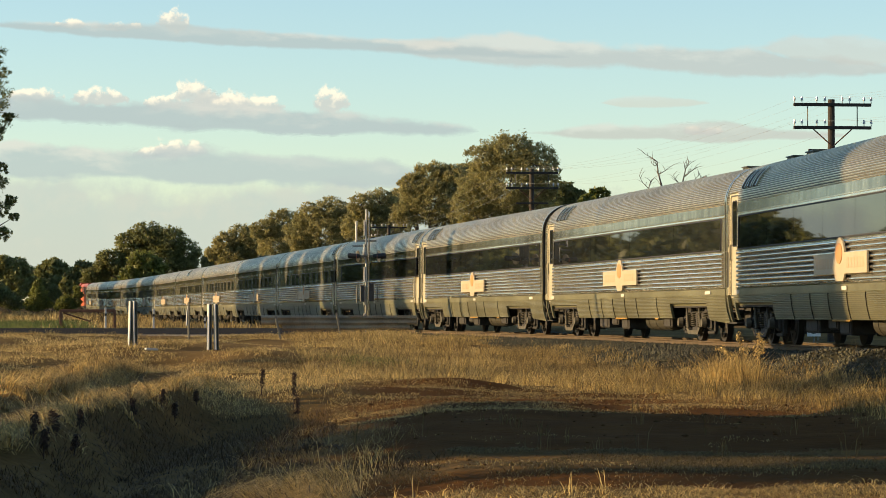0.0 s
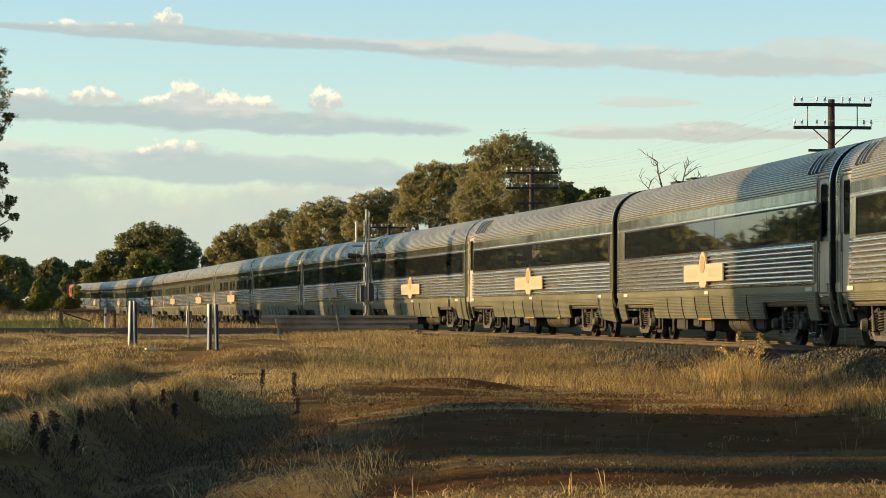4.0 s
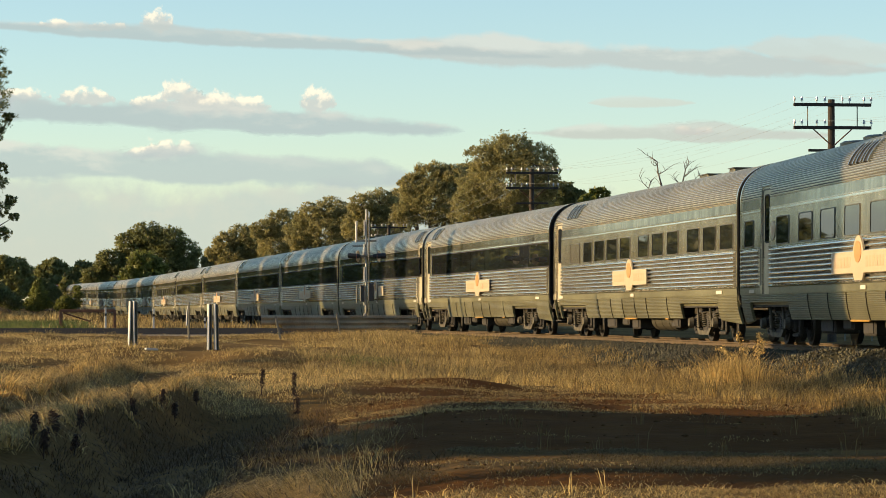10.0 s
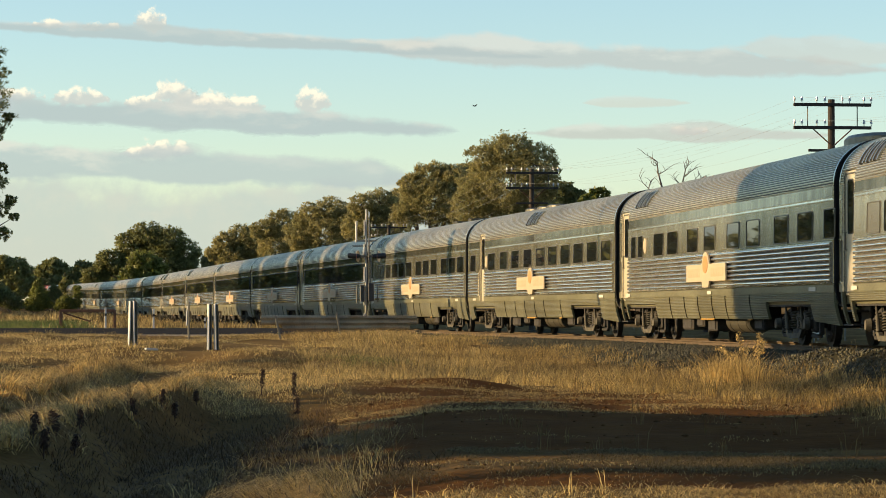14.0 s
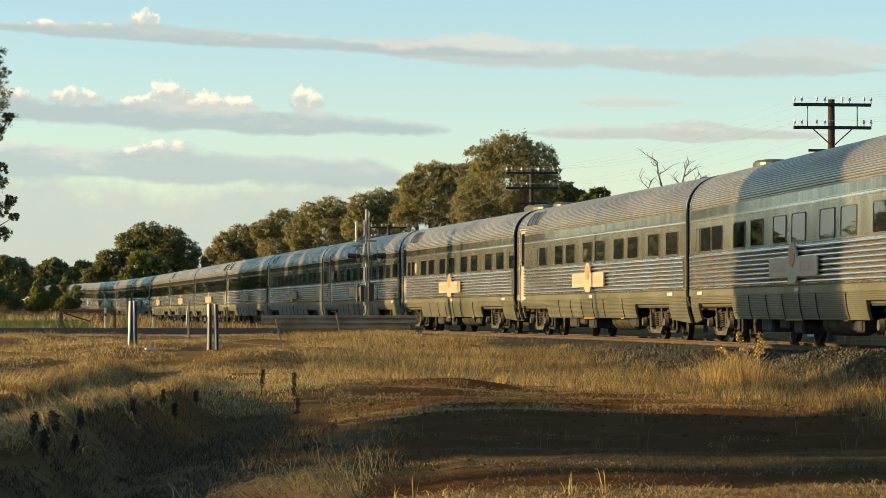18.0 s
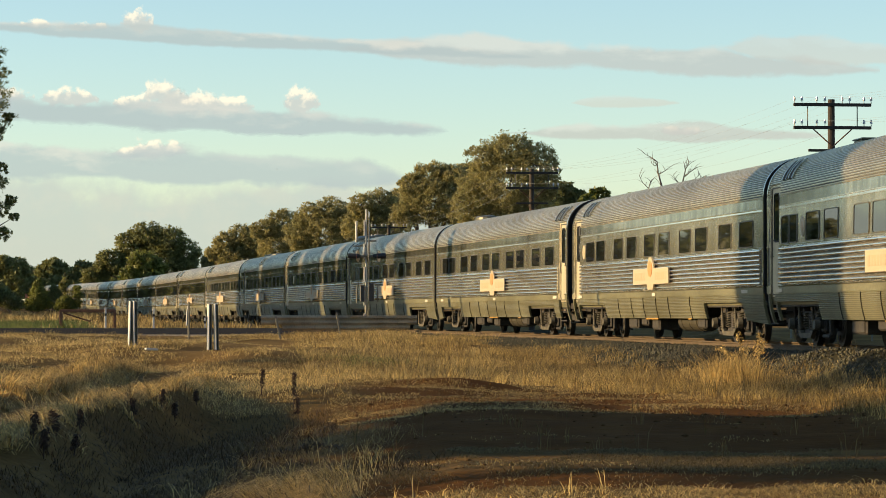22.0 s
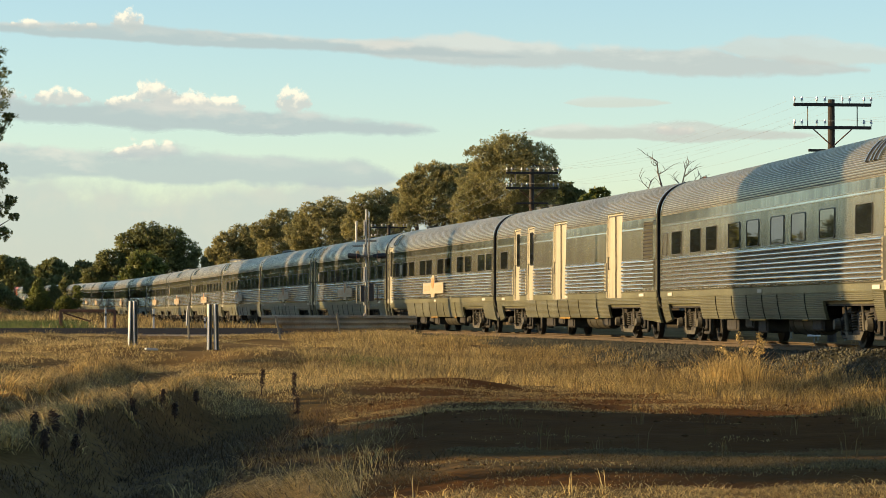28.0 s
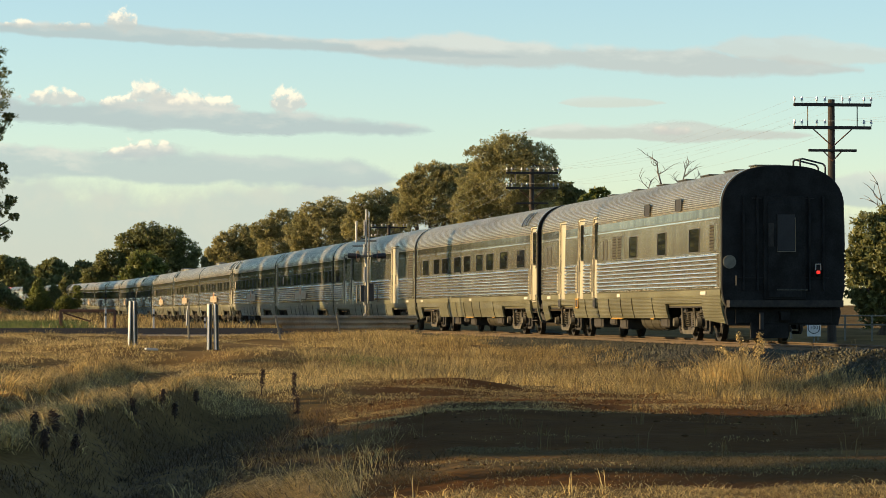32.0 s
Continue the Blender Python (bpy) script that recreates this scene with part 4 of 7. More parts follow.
CARS[1] = make_car(1, LOUNGE, band=STRIP, emblem=11.4, doors=(FD,), vents=((1.5, 3),), hatches=((2.0, 0.7, 0.09), (4.0, 0.7, 0.09)))
CARS[2] = make_car(2, LOUNGE, band=(0.8, 22.3, STRIP[2]), emblem=11.4, doors=(RD,), vents=((21.3, 2),), hatches=((2.5, 0.7, 0.09), (4.6, 0.7, 0.09)))
CARS[3] = make_car(3, LOUNGE, band=(1.5, 23.2, STRIP[2]), emblem=11.4, doors=(FD,), vents=((1.4, 2),), hatches=((1.0, 0.6, 0.08),))
CARS[4] = make_car(4, SLEEPER_CAR, ((3.1, 1.45), 5.12, (6.85, 1.36), (8.62, 1.36), (10.45, 1.3), 12.81, 14.56, 16.32, 18.61, 20.32, 22.03), blinds=(3.1,), emblem=11.4, doors=(FD,), vents=((1.9, 3),), hatches=((15.5, 0.9, 0.1), (18.5, 0.5, 0.12)))
CARS[5] = make_car(5, SLEEPER_CAR, ((0.6, 0.95), 4.2, 6.42, 8.45, 10.54, 12.61, 14.49, 16.35, 18.21, 20.08, 21.94), emblem=11.4, doors=((1.85, 2.8),), vents=((10.3, 3),), hatches=((6.0, 0.9, 0.1, 0.9), (8.0, 0.9, 0.1, 0.9), (9.6, 0.9, 0.1, 0.9)), badges=(3.2,))
CARS[6] = make_car(6, SLEEPER_CAR, ((1.68, 0.6), (2.7, 0.6), 5.17, 7.0, 9.44, 11.43, 13.96, 15.97, 18.63, 20.72, (22.72, 0.85)), emblem=11.4, doors=(FD,), vents=((2.0, 3),), hatches=((21.2, 2.0, 0.2, 1.0),), badges=(3.33,))
CARS[7] = make_car(7, SLEEPER_CAR, ((2.6, 1.05), 4.13, 6.67, 8.45, 10.95, 12.71, 15.2, 16.98, 19.46, 21.51), blinds=(2.6,), emblem=11.4, doors=(FD,), vents=((1.4, 3),), hatches=((1.2, 0.8, 0.14, 0.8),))
CARS[8] = make_car(8, SLEEPER_CAR, ((0.62, 0.4), 1.65, 3.05, 5.6, 7.5, 9.8, 11.6, 14.12, 15.88, 18.39, 20.49), blinds=(0.62,), emblem=11.4, doors=((21.85, 22.75),), vents=((21.4, 2),), hatches=((3.2, 1.0, 0.16, 0.9),))
CARS[9] = make_car(9, SLEEPER_CAR, (2.5, 4.08, 6.66, 8.5, 10.84, 12.66, 15.13, 16.92, 19.41, 21.46), emblem=11.4, doors=(FD,), vents=((1.4, 2),), badges=(1.5,))
CARS[10] = make_car(10, SLEEPER_CAR, ((1.5, 0.7), (2.35, 0.7), 4.22, 5.93, 8.52, 10.05, 12.54, 14.15, 16.69, 18.29, 20.8, (22.25, 0.95)), emblem=11.4, doors=(FD,), vents=((1.3, 2),), hatches=((4.0, 0.8, 0.1),), badges=(3.26,))
CARS[11] = make_car(11, "fluted stainless steel luggage car with tall bright doors", (1.05,), doors=((2.75, 3.85), (5.05, 6.2), (9.3, 11.3, 2, 0), (16.95, 18.9, 2, 0)), hatches=((2.0, 0.6, 0.09), (4.0, 0.6, 0.09)))
add_grille(CARS[11], 22.17, 1.05, 1.35, 3.05, 18)
CARS[12] = make_car(12, "fluted stainless steel car with small windows and no emblem", ((0.2, 0.55), 1.78, 4.24, 6.16, 8.73, 10.71, 13.15, 15.08, 17.54, 20.44), blinds=(0.2,), doors=((21.9, 22.9),), vents=((20.6, 2),))
CARS[13] = make_car(13, "stainless steel power van with black rear end and red tail lamp", ((0.9, 0.7), (9.6, 0.5), (13.3, 0.9), (16.8, 0.95), (20.4, 1.05)), blinds=(0.9, 9.6), doors=((2.5, 3.55, 1, 0), (5.45, 6.4), (7.65, 8.45)), last=True, hatches=((5.5, 0.7, 0.05), (9.0, 0.8, 0.055), (12.2, 0.8, 0.06), (14.8, 0.9, 0.065), (17.4, 0.9, 0.07), (19.9, 0.9, 0.07), (22.2, 0.5, 0.08)))


def finish_power_van(car):
    for u, w in ((10.95, 0.5), (11.65, 0.5), (22.3, 0.42)):
        add_grille(car, u, w, 2.15, 2.75, 8)
    for u in (15.05, 18.66):
        add_window(car, u, 0.62, 3.2, 3.48)

    def hatch():
        bm = bmesh.new()
        box(bm, 0, 0, 0, 0.34, 0.06, 0.2, 0.01)
        return bm_mesh("filler_hatch", bm, RUBBER)
    for u in (2.6, 5.4, 8.0):
        fh = part("filler_hatch", cached("filler", hatch), car, "dark filler recess", m=pose(HALF - u, 1.455, 0.97))
        part("filler_frame", cached(("fillring", u == 5.4), lambda: ring_mesh(0.34, 0.2, 0.01, 0.045, 0.036, YELLOW_LIP if u == 5.4 else WINDOW_STEEL)), fh, "worn yellow frame" if u == 5.4 else "steel frame")
    end = part("end_wall", end_mesh(REAR_U, END_BLACK, -0.06, 0.42), car, "sooty black flat rear end wall")
    x = HALF - REAR_U - 0.06

    def on_end(name, cx, cz, sx, sz, mat, depth=0.04, label="", bevel=0.01, out=0.0):
        bm = bmesh.new()
        box(bm, 0, 0, 0, depth, sx, sz, bevel)
        return part(name, bm_mesh(name, bm, mat), end, label, m=pose(x - depth / 2 - out, cx, cz))
    on_end("end_door_frame", -0.02, 2.2, 1.0, 2.4, END_BLACK, 0.05)
    on_end("end_door", -0.02, 2.15, 0.8, 2.2, END_BLACK, 0.03, out=0.05)
    on_end("end_door_window", -0.05, 2.55, 0.42, 0.85, RUBBER, 0.012, "dark pane in the end door", out=0.082)
    on_end("window_ledge", -0.05, 2.11, 0.44, 0.022, GALV, 0.03, out=0.09)
    on_end("window_jamb", -0.27, 2.5, 0.016, 0.8, WINDOW_STEEL, 0.02, out=0.085)
    on_end("window_jamb", 0.17, 2.55, 0.02, 0.9, BOGIE, 0.02, out=0.085)
    on_end("side_panel", 0.31, 2.5, 0.13, 0.55, BOGIE, 0.01, "dull grey panel beside the pane", out=0.082)
    on_end("step_edge", -0.2, 1.22, 0.75, 0.016, GALV, 0.04, out=0.05)
    for zz, ww in ((3.35, 1.5), (1.5, 2.2)):
        on_end("end_seam", 0, zz, ww, 0.02, RUBBER, 0.012)
    for yy in (-0.95, -0.62, 0.62, 0.95):
        on_end("corner_post", yy, 2.3, 0.05, 2.2, END_BLACK, 0.05)
    bm = bmesh.new()
    tube(bm, (0, 0, 0), (-0.03, 0, 0), 0.155, seg=24)
    part("end_disc", bm_mesh("end_disc", bm, GALV), end, "round grey marker disc", m=pose(x, 1.28, 1.87))
    lampbox = on_end("tail_lamp", -0.8, 1.66, 0.14, 0.2, END_BLACK, 0.12, "tail lamp bracket")
    bm = bmesh.new()
    box(bm, 0, 0, 0, 0.04, 0.09, 0.08, 0.015)
    part("lens", bm_mesh("lens", bm, RED_LENS), lampbox, "glowing red lens", m=pose(-0.08, 0, -0.03))
    bm = bmesh.new()
    for a, b in (((0, -0.06, 0.02), (0, -0.06, 0.16)), ((0, 0.06, 0.02), (0, 0.06, 0.16)), ((0, -0.06, 0.16), (0, 0.06, 0.16))):
        tube(bm, a, b, 0.01, seg=6)
    part("lamp_bail", bm_mesh("lamp_bail", bm, WHITE), lampbox, m=pose(-0.07, 0, 0))
    bm = bmesh.new()
    pts = [(0, -0.45, 4.05), (0, -0.45, 4.25), (0, -0.5, 4.28), (0, -1.0, 4.16), (0, -1.05, 4.1), (0, -1.05, 3.85)]
    for a, b in zip(pts, pts[1:]):
        tube(bm, a, b, 0.022, seg=7)
        tube(bm, (0.6, a[1], a[2]), (0.6, b[1], b[2]), 0.022, seg=7)
    tube(bm, (0, -0.5, 4.28), (0.6, -0.5, 4.28), 0.02, seg=7)
    part("roof_handrail", bm_mesh("roof_handrail", bm, RUBBER), car, "bent black roof handrail", m=pose(x + 0.15, 0, 0))
    on_end("headstock", 0, 0.62, 2.3, 0.36, END_BLACK, 0.03)
    on_end("coupling_head", 0, 0.62, 0.22, 0.22, END_BLACK, 0.2)
    # Black apron added to give the shade below the end wall.
    on_end("end_apron", 0.35, 0.28, 0.9, 0.36, END_BLACK, 0.08, "added black lower apron in place of shade")
    on_end("hose_bracket", 0.55, 0.5, 0.1, 0.4, RUBBER, 0.06, out=0.1)
    on_end("grab_iron", 1.13, 1.44, 0.02, 0.24, GALV, 0.05)


finish_power_van(CARS[13])


def make_loco():
    loco = thing("diesel_locomotive", Matrix(), "weathered orange-red diesel locomotive at the head of the train", "locomotive")

    def hull(x0, x1, w, z0, z1, roof):
        prof = [(w, z0), (w, z1 - roof), (w - roof * 0.7, z1), (-w + roof * 0.7, z1), (-w, z1 - roof), (-w, z0)]
        v = [(x, y, z) for x in (x0, x1) for y, z in prof]
        f = [(i, (i + 1) % 6, 6 + (i + 1) % 6, 6 + i) for i in range(6)] + [tuple(reversed(range(6))), tuple(range(6, 12))]
        return mesh_of("hull", v, f, LOCO)
    part("hood", hull(-10.4, 7.2, 1.35, 1.1, 4.0, 0.35), loco)
    part("cab", hull(7.2, 9.6, 1.47, 1.1, 4.15, 0.4), loco)
    part("nose", hull(9.6, 10.8, 1.1, 1.1, 2.5, 0.25), loco)
    for name, x, y, z, sx, sy, sz, mat in (("deck", 0, 0, 1.02, 21.6, 2.9, 0.16, BOGIE), ("fuel_tank", 0, 0, 0.62, 6, 2.3, 0.7, BOGIE), ("side_grille", -6, 1.36, 3.1, 4.5, 0.05, 0.9, RUBBER), ("side_grille", 0, 1.36, 3.2, 3.0, 0.05, 0.7, RUBBER), ("cab_window", 8.4, 1.48, 3.2, 1.1, 0.03, 0.7, GLASS), ("headstock", -10.75, 0, 0.95, 0.16, 2.8, 0.5, RUST)):
        bm = bmesh.new()
        box(bm, 0, 0, 0, sx, sy, sz, 0.02)
        part(name, bm_mesh(name, bm, mat), loco, m=pose(x, y, z))
    add_bogie(loco, HALF - 7.0)
    add_bogie(loco, HALF + 7.0)
    return loco


LOCO_HEAD = make_loco()


def car_rows(front_s, rear_s):
    rows = []
    for t in range(0, 33):
        a, b = on_line(front_s + run(t)), on_line(rear_s + run(t))
        d = a - b
        m = Matrix.Translation((a + b) / 2) @ Euler((0, -math.atan2(d.z, math.hypot(d.x, d.y)), math.atan2(d.y, d.x))).to_matrix().to_4x4()
        rows.append((t, m))
    return rows


def move_train():
    for n, car in CARS.items():
        a = gap_at(n - 1)
        walk(car, car_rows(a - 3.78, a - 20.08))
    head = gap_at(-13)
    walk(LOCO_HEAD, car_rows(head + 18.0, head + 4.0))
    first = WHEELSETS[0]
    turn = [(k / 15, pose(0, 0, 0, 0, math.degrees(run(k / 15) / 0.46), 0)) for k in range(481)]
    walk(first, turn)
    for w in WHEELSETS[1:]:
        w.rotation_mode = "QUATERNION"
        w.animation_data_create()
        w.animation_data.action = first.animation_data.action
        w.animation_data.action_slot = first.animation_data.action_slot


# ---------- trees ----------
def leaf_cloud(rng, centres, radii, count, size, flat=0.75, slim=0.38):
    """Small leaf blades scattered through clumps: quads (n, 4, 3)."""
    k = rng.integers(0, len(centres), count)
    d = rng.normal(size=(count, 3))
    d /= np.linalg.norm(d, axis=1)[:, None]
    r = rng.uniform(0.05, 1.0, count) ** 0.45 * rng.uniform(0.8, 1.25, count)
    p = centres[k] + d * (radii[k] * r)[:, None] * np.array([1, 1, flat])
    nrm = d * 1.1 + rng.normal(size=(count, 3)) * 0.7 + np.array([0, 0, 0.3])
    nrm /= np.linalg.norm(nrm, axis=1)[:, None]
    a = np.cross(nrm, rng.normal(size=(count, 3)))
    a /= np.linalg.norm(a, axis=1)[:, None]
    b = np.cross(nrm, a)
    s = size * rng.uniform(0.6, 1.4, count)[:, None]
    return np.stack([p - a * s, p + b * s * slim, p + a * s, p - b * s * slim], 1)


def limb(bm, pts, r0, r1, seg=7):
    n = len(pts) - 1
    for i in range(n):
        ra, rb = r0 + (r1 - r0) * i / n, r0 + (r1 - r0) * (i + 1) / n
        tube(bm, pts[i], pts[i + 1], ra, rb, seg)


def make_tree(x, y, height, blobs, leaves, size, mat, label, seed, base=None, bare=0.25, trunk=0.28, name="gum_tree", group="", clumps=60, lush=1.0, slim=0.38):
    """blobs: (dx, dz, radius) in metres from the foot, the crown's large masses."""
    rng = np.random.default_rng(seed)
    z = float(ground_z(x, y)) if base is None else base
    tree = thing(name, pose(x, y, z - 0.05), label, "tree", group)
    bm = bmesh.new()
    fork = Vector((rng.uniform(-0.3, 0.3), 0, height * bare))
    limb(bm, [Vector((0, 0, 0)), fork * 0.5 + Vector((0.1, 0, 0)), fork], trunk, trunk * 0.75, 9)
    centres, radii = [], []
    for dx, dz, r, *dys in blobs:
        dy = dys[0] if dys else rng.uniform(-0.3, 0.3) * r
        c = Vector((dx, dy, dz))
        mid = fork.lerp(c, 0.5) + Vector((rng.uniform(-0.4, 0.4), rng.uniform(-0.4, 0.4), -0.1 * r))
        limb(bm, [fork, mid, c], trunk * 0.5, trunk * 0.12, 6)
        m = max(30, int(7 * clumps * (r / 3) ** 1.5))
        d = rng.normal(size=(m, 3))
        d /= np.linalg.norm(d, axis=1)[:, None]
        q = rng.uniform(0.2, 1.0, m) ** 0.45
        cs = np.array([dx, dy, dz]) + d * (r * q)[:, None] * np.array([1, 0.8, 0.85])
        centres.append(cs)
        radii.append(rng.uniform(0.1, 0.28, m) * r * lush)
        for e in cs[:: max(1, m // 5)]:
            limb(bm, [c, c.lerp(Vector(e), 0.55) + Vector((0, 0, 0.1)), Vector(e)], trunk * 0.14, trunk * 0.04, 4)
    part("trunk", bm_mesh("trunk", bm, BARK, True), tree, "grey-brown forked trunk and limbs")
    quads = leaf_cloud(rng, np.concatenate(centres), np.concatenate(radii), int(leaves * 0.62), size * 1.23, slim=slim)
    n = len(quads)
    part("crown", fast_mesh("crown", quads.reshape(-1, 3), np.arange(n * 4).reshape(-1, 4), mat), tree, "open leafy crown")
    return tree


def across(x, depth):
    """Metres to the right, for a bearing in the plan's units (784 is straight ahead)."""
    return (x - 784) * depth / 5171


def rise_to(y, depth):
    return EYE + (555.2 - y) * depth / 5171


def tree_from(x, depth, crown, leaves, size, mat, label, seed, **kw):
    """crown: (x, y, radius) bearings of the crown's masses."""
    z0 = float(ground_z(across(x, depth), depth))
    k = depth / 5171
    blobs = [((bx - x) * k, rise_to(by, depth) - z0, br * k * 1.2) for bx, by, br in crown]
    top = max(b[1] + b[2] for b in blobs)
    return make_tree(across(x, depth), depth, top, blobs, leaves, size, mat, label, seed, **kw)


GUM = "tall gum tree with an olive-brown leafy crown beside the railway"
tree_from(905, 215, [(905, 272, 40), (860, 280, 32), (945, 290, 38), (900, 330, 55), (965, 325, 26), (850, 330, 36), (930, 370, 45), (835, 370, 36)], 99000, 0.078, LEAF, GUM, 11, trunk=0.4)
tree_from(770, 228, [(765, 315, 32), (730, 330, 24), (800, 318, 30), (770, 355, 45), (725, 375, 28), (815, 375, 40)], 81400, 0.078, LEAF, GUM, 12, trunk=0.38)
tree_from(668, 262, [(672, 360, 27), (640, 362, 22), (690, 385, 30), (655, 400, 28), (708, 370, 26), (630, 400, 26), (705, 410, 26)], 50600, 0.086, LEAF, GUM, 13)
tree_from(580, 268, [(585, 375, 28), (550, 382, 26), (612, 392, 26), (575, 412, 38), (530, 415, 26), (545, 440, 26)], 52800, 0.086, LEAF, GUM, 14)
tree_from(490, 290, [(500, 396, 26), (470, 410, 24), (522, 415, 24), (490, 435, 32)], 41800, 0.094, LEAF, GUM, 15)
tree_from(412, 310, [(430, 420, 24), (400, 432, 22), (378, 448, 14), (450, 435, 24), (415, 455, 26)], 39600, 0.094, LEAF, GUM, 16)
for i, (px, d, crown) in enumerate(((395, 330, [(398, 450, 20), (372, 462, 14)]), (452, 325, [(452, 428, 24), (440, 450, 24)]), (532, 305, [(540, 402, 24), (520, 420, 24)]), (622, 300, [(622, 386, 26), (610, 405, 26)]), (712, 280, [(712, 358, 26), (735, 345, 22), (700, 385, 26)]), (835, 262, [(828, 312, 24), (838, 345, 30)]))):
    tree_from(px, d, crown, 16000, 0.14, LEAF, "gum tree in a row behind the railway", 300 + i)
tree_from(1000, 250, [(990, 345, 24), (1015, 350, 20), (975, 365, 26), (1010, 375, 22)], 18000, 0.2, LEAF_DARK, "dark rounded tree behind the railway", 17)
tree_from(1060, 235, [(1058, 350, 19), (1040, 358, 14), (1078, 362, 13), (1058, 372, 18)], 12000, 0.16, LEAF_GREEN, "small pale green tree behind the railway", 18)
tree_from(1125, 240, [(1122, 352, 13), (1138, 358, 12), (1105, 362, 12)], 5000, 0.16, LEAF_GREEN, "small shrubby tree behind the railway", 19)
tree_from(262, 395, [(262, 420, 27), (232, 432, 24), (300, 428, 28), (325, 450, 26), (285, 460, 34), (195, 465, 24), (235, 470, 32), (180, 480, 16), (330, 475, 20), (160, 490, 16)], 64000, 0.16, LEAF_DARK, "broad dark gum tree behind the far cars", 20, trunk=0.5)
tree_from(250, 388, [(252, 468, 24), (272, 478, 20), (232, 488, 18)], 12000, 0.2, LEAF_GREEN, "sunlit yellow-green tree in front of a dark gum", 21)
tree_from(92, 660, [(95, 475, 18), (78, 482, 14), (112, 482, 14), (92, 500, 22)], 12000, 0.42, LEAF_DARK, "distant round dark tree", 22)
tree_from(128, 520, [(62, 508, 18), (95, 506, 18), (130, 500, 20), (165, 505, 20), (195, 500, 18), (110, 522, 22), (165, 524, 20)], 18000, 0.26, LEAF_DARK, "distant dark tree mass behind shrubs", 44)
tree_from(30, 820, [(28, 478, 22), (5, 468, 16), (50, 490, 18), (25, 505, 26), (-10, 490, 24)], 16000, 0.5, LEAF_DARK, "distant dark tree mass", 23)
tree_from(150, 430, [(150, 482, 20), (135, 495, 18), (170, 490, 16), (125, 510, 18)], 14000, 0.28, LEAF_DARK, "distant dark tree behind the train's head", 24)
tree_from(68, 300, [(66, 535, 16), (54, 538, 11), (80, 536, 11), (68, 518, 13), (67, 504, 8), (69, 496, 5)], 20000, 0.085, LEAF_GREEN, "dense green shrub in front of the line", 25, bare=0.1, trunk=0.1, name="shrub", clumps=200)
tree_from(118, 296, [(112, 538, 11), (104, 542, 8), (126, 540, 10), (118, 530, 9), (137, 536, 8), (138, 522, 8), (136, 510, 6)], 16000, 0.075, LEAF_GREEN, "low yellow-green shrub in front of the line", 26, bare=0.1, trunk=0.08, name="shrub", clumps=200)
# Dark shrub added to fill the shaded gap between its neighbours.
tree_from(93, 312, [(93, 534, 12), (86, 522, 8), (100, 520, 9), (95, 510, 7)], 9000, 0.09, LEAF_DARK, "dark shrub filling the shade between two greener shrubs", 45, bare=0.1, trunk=0.08, name="shrub", clumps=200)
tree_from(18, 320, [(15, 530, 16), (-5, 520, 20), (30, 538, 12)], 12000, 0.1, LEAF_DARK, "dark shrub at the edge of the paddock", 27, bare=0.1, trunk=0.1, name="shrub", clumps=200)
tree_from(1560, 104, [(1545, 410, 38), (1530, 460, 34), (1575, 450, 50), (1530, 510, 30), (1560, 540, 42), (1600, 400, 50), (1515, 480, 22), (1620, 500, 60)], 44000, 0.08, LEAF_DARK, "bushy gum tree on the far side of the line", 28, trunk=0.2, bare=0.15, clumps=130)

# trees outside the left edge, which shade the foreground and the train
SHADE = "unseen tall gum tree at the edge of the paddock"
tree_from(-70, 126, [(-12, 98, 18), (-7, 128, 22), (-9, 163, 28), (-7, 198, 28), (-12, 232, 18), (14, 205, 8), (0, 298, 14), (-6, 320, 14), (4, 365, 17), (18, 352, 9), (25, 382, 7), (6, 412, 13), (-85, 100, 62), (-95, 200, 70), (-90, 320, 70)], 52000, 0.055, LEAF_DARK, "dark feathery tree at the edge of the paddock", 30, trunk=0.1, clumps=40, slim=0.2, lush=1.35)
# (x, y, foot of the crown, top, half width along the paddock)
SHADERS = [(-23, 57.4, 6.5, 13, 2.0), (-23.5, 60.0, 6.5, 13, 2.0), (-24, 62.6, 6.5, 13, 2.0), (-21, 94.5, 2.5, 3.7, 2.4), (-24, 45.2, 6.1, 7.25, 2.8),
           (-23, 36.3, 4.7, 5.9, 1.5), (-23, 39.0, 4.75, 5.35, 1.6), (-23, 35.2, 4.5, 9.8, 2.1), (-23, 32.0, 4.2, 9.8, 2.6), (-22, 28.5, 4.35, 9.2, 2.5), (-24, 22.75, 5.7, 9.0, 1.3), (-24, 15.0, 3.6, 9.0, 2.0), (-23, 26.2, 3.2, 4.75, 2.0), (-23, 20.9, 2.8, 4.3, 2.8),
           (-24, 25.0, 1.5, 3.4, 2.2), (-23, 20.5, 1.5, 3.4, 2.2), (-24, 30, 1.5, 2.9, 2.2), (-24, 35, 1.5, 2.75, 2.2), (-24, 40, 1.3, 3.0, 2.3), (-24, 46, 1.3, 3.05, 2.3), (-24, 51, 1.3, 3.25, 2.3), (-25, 56, 1.5, 3.5, 2.6), (-25, 61, 1.6, 3.4, 2.6),
           # unseen high canopies, added to hold sky light off the foreground
           (-27, 8, 7.6, 17, 4.2), (-28, 16, 7.6, 16, 4.2), (-27, 24, 7.6, 17.5, 4.2), (-28, 32, 7.6, 16, 4.2)]


def bearing_y(px):
    """How far off the train's near side stands on a bearing."""
    y = LINE_Y[420:900]
    x = LINE_X[420:900] - 1.5
    return float(np.interp(-px, -(784 + x / y * 5171), y))


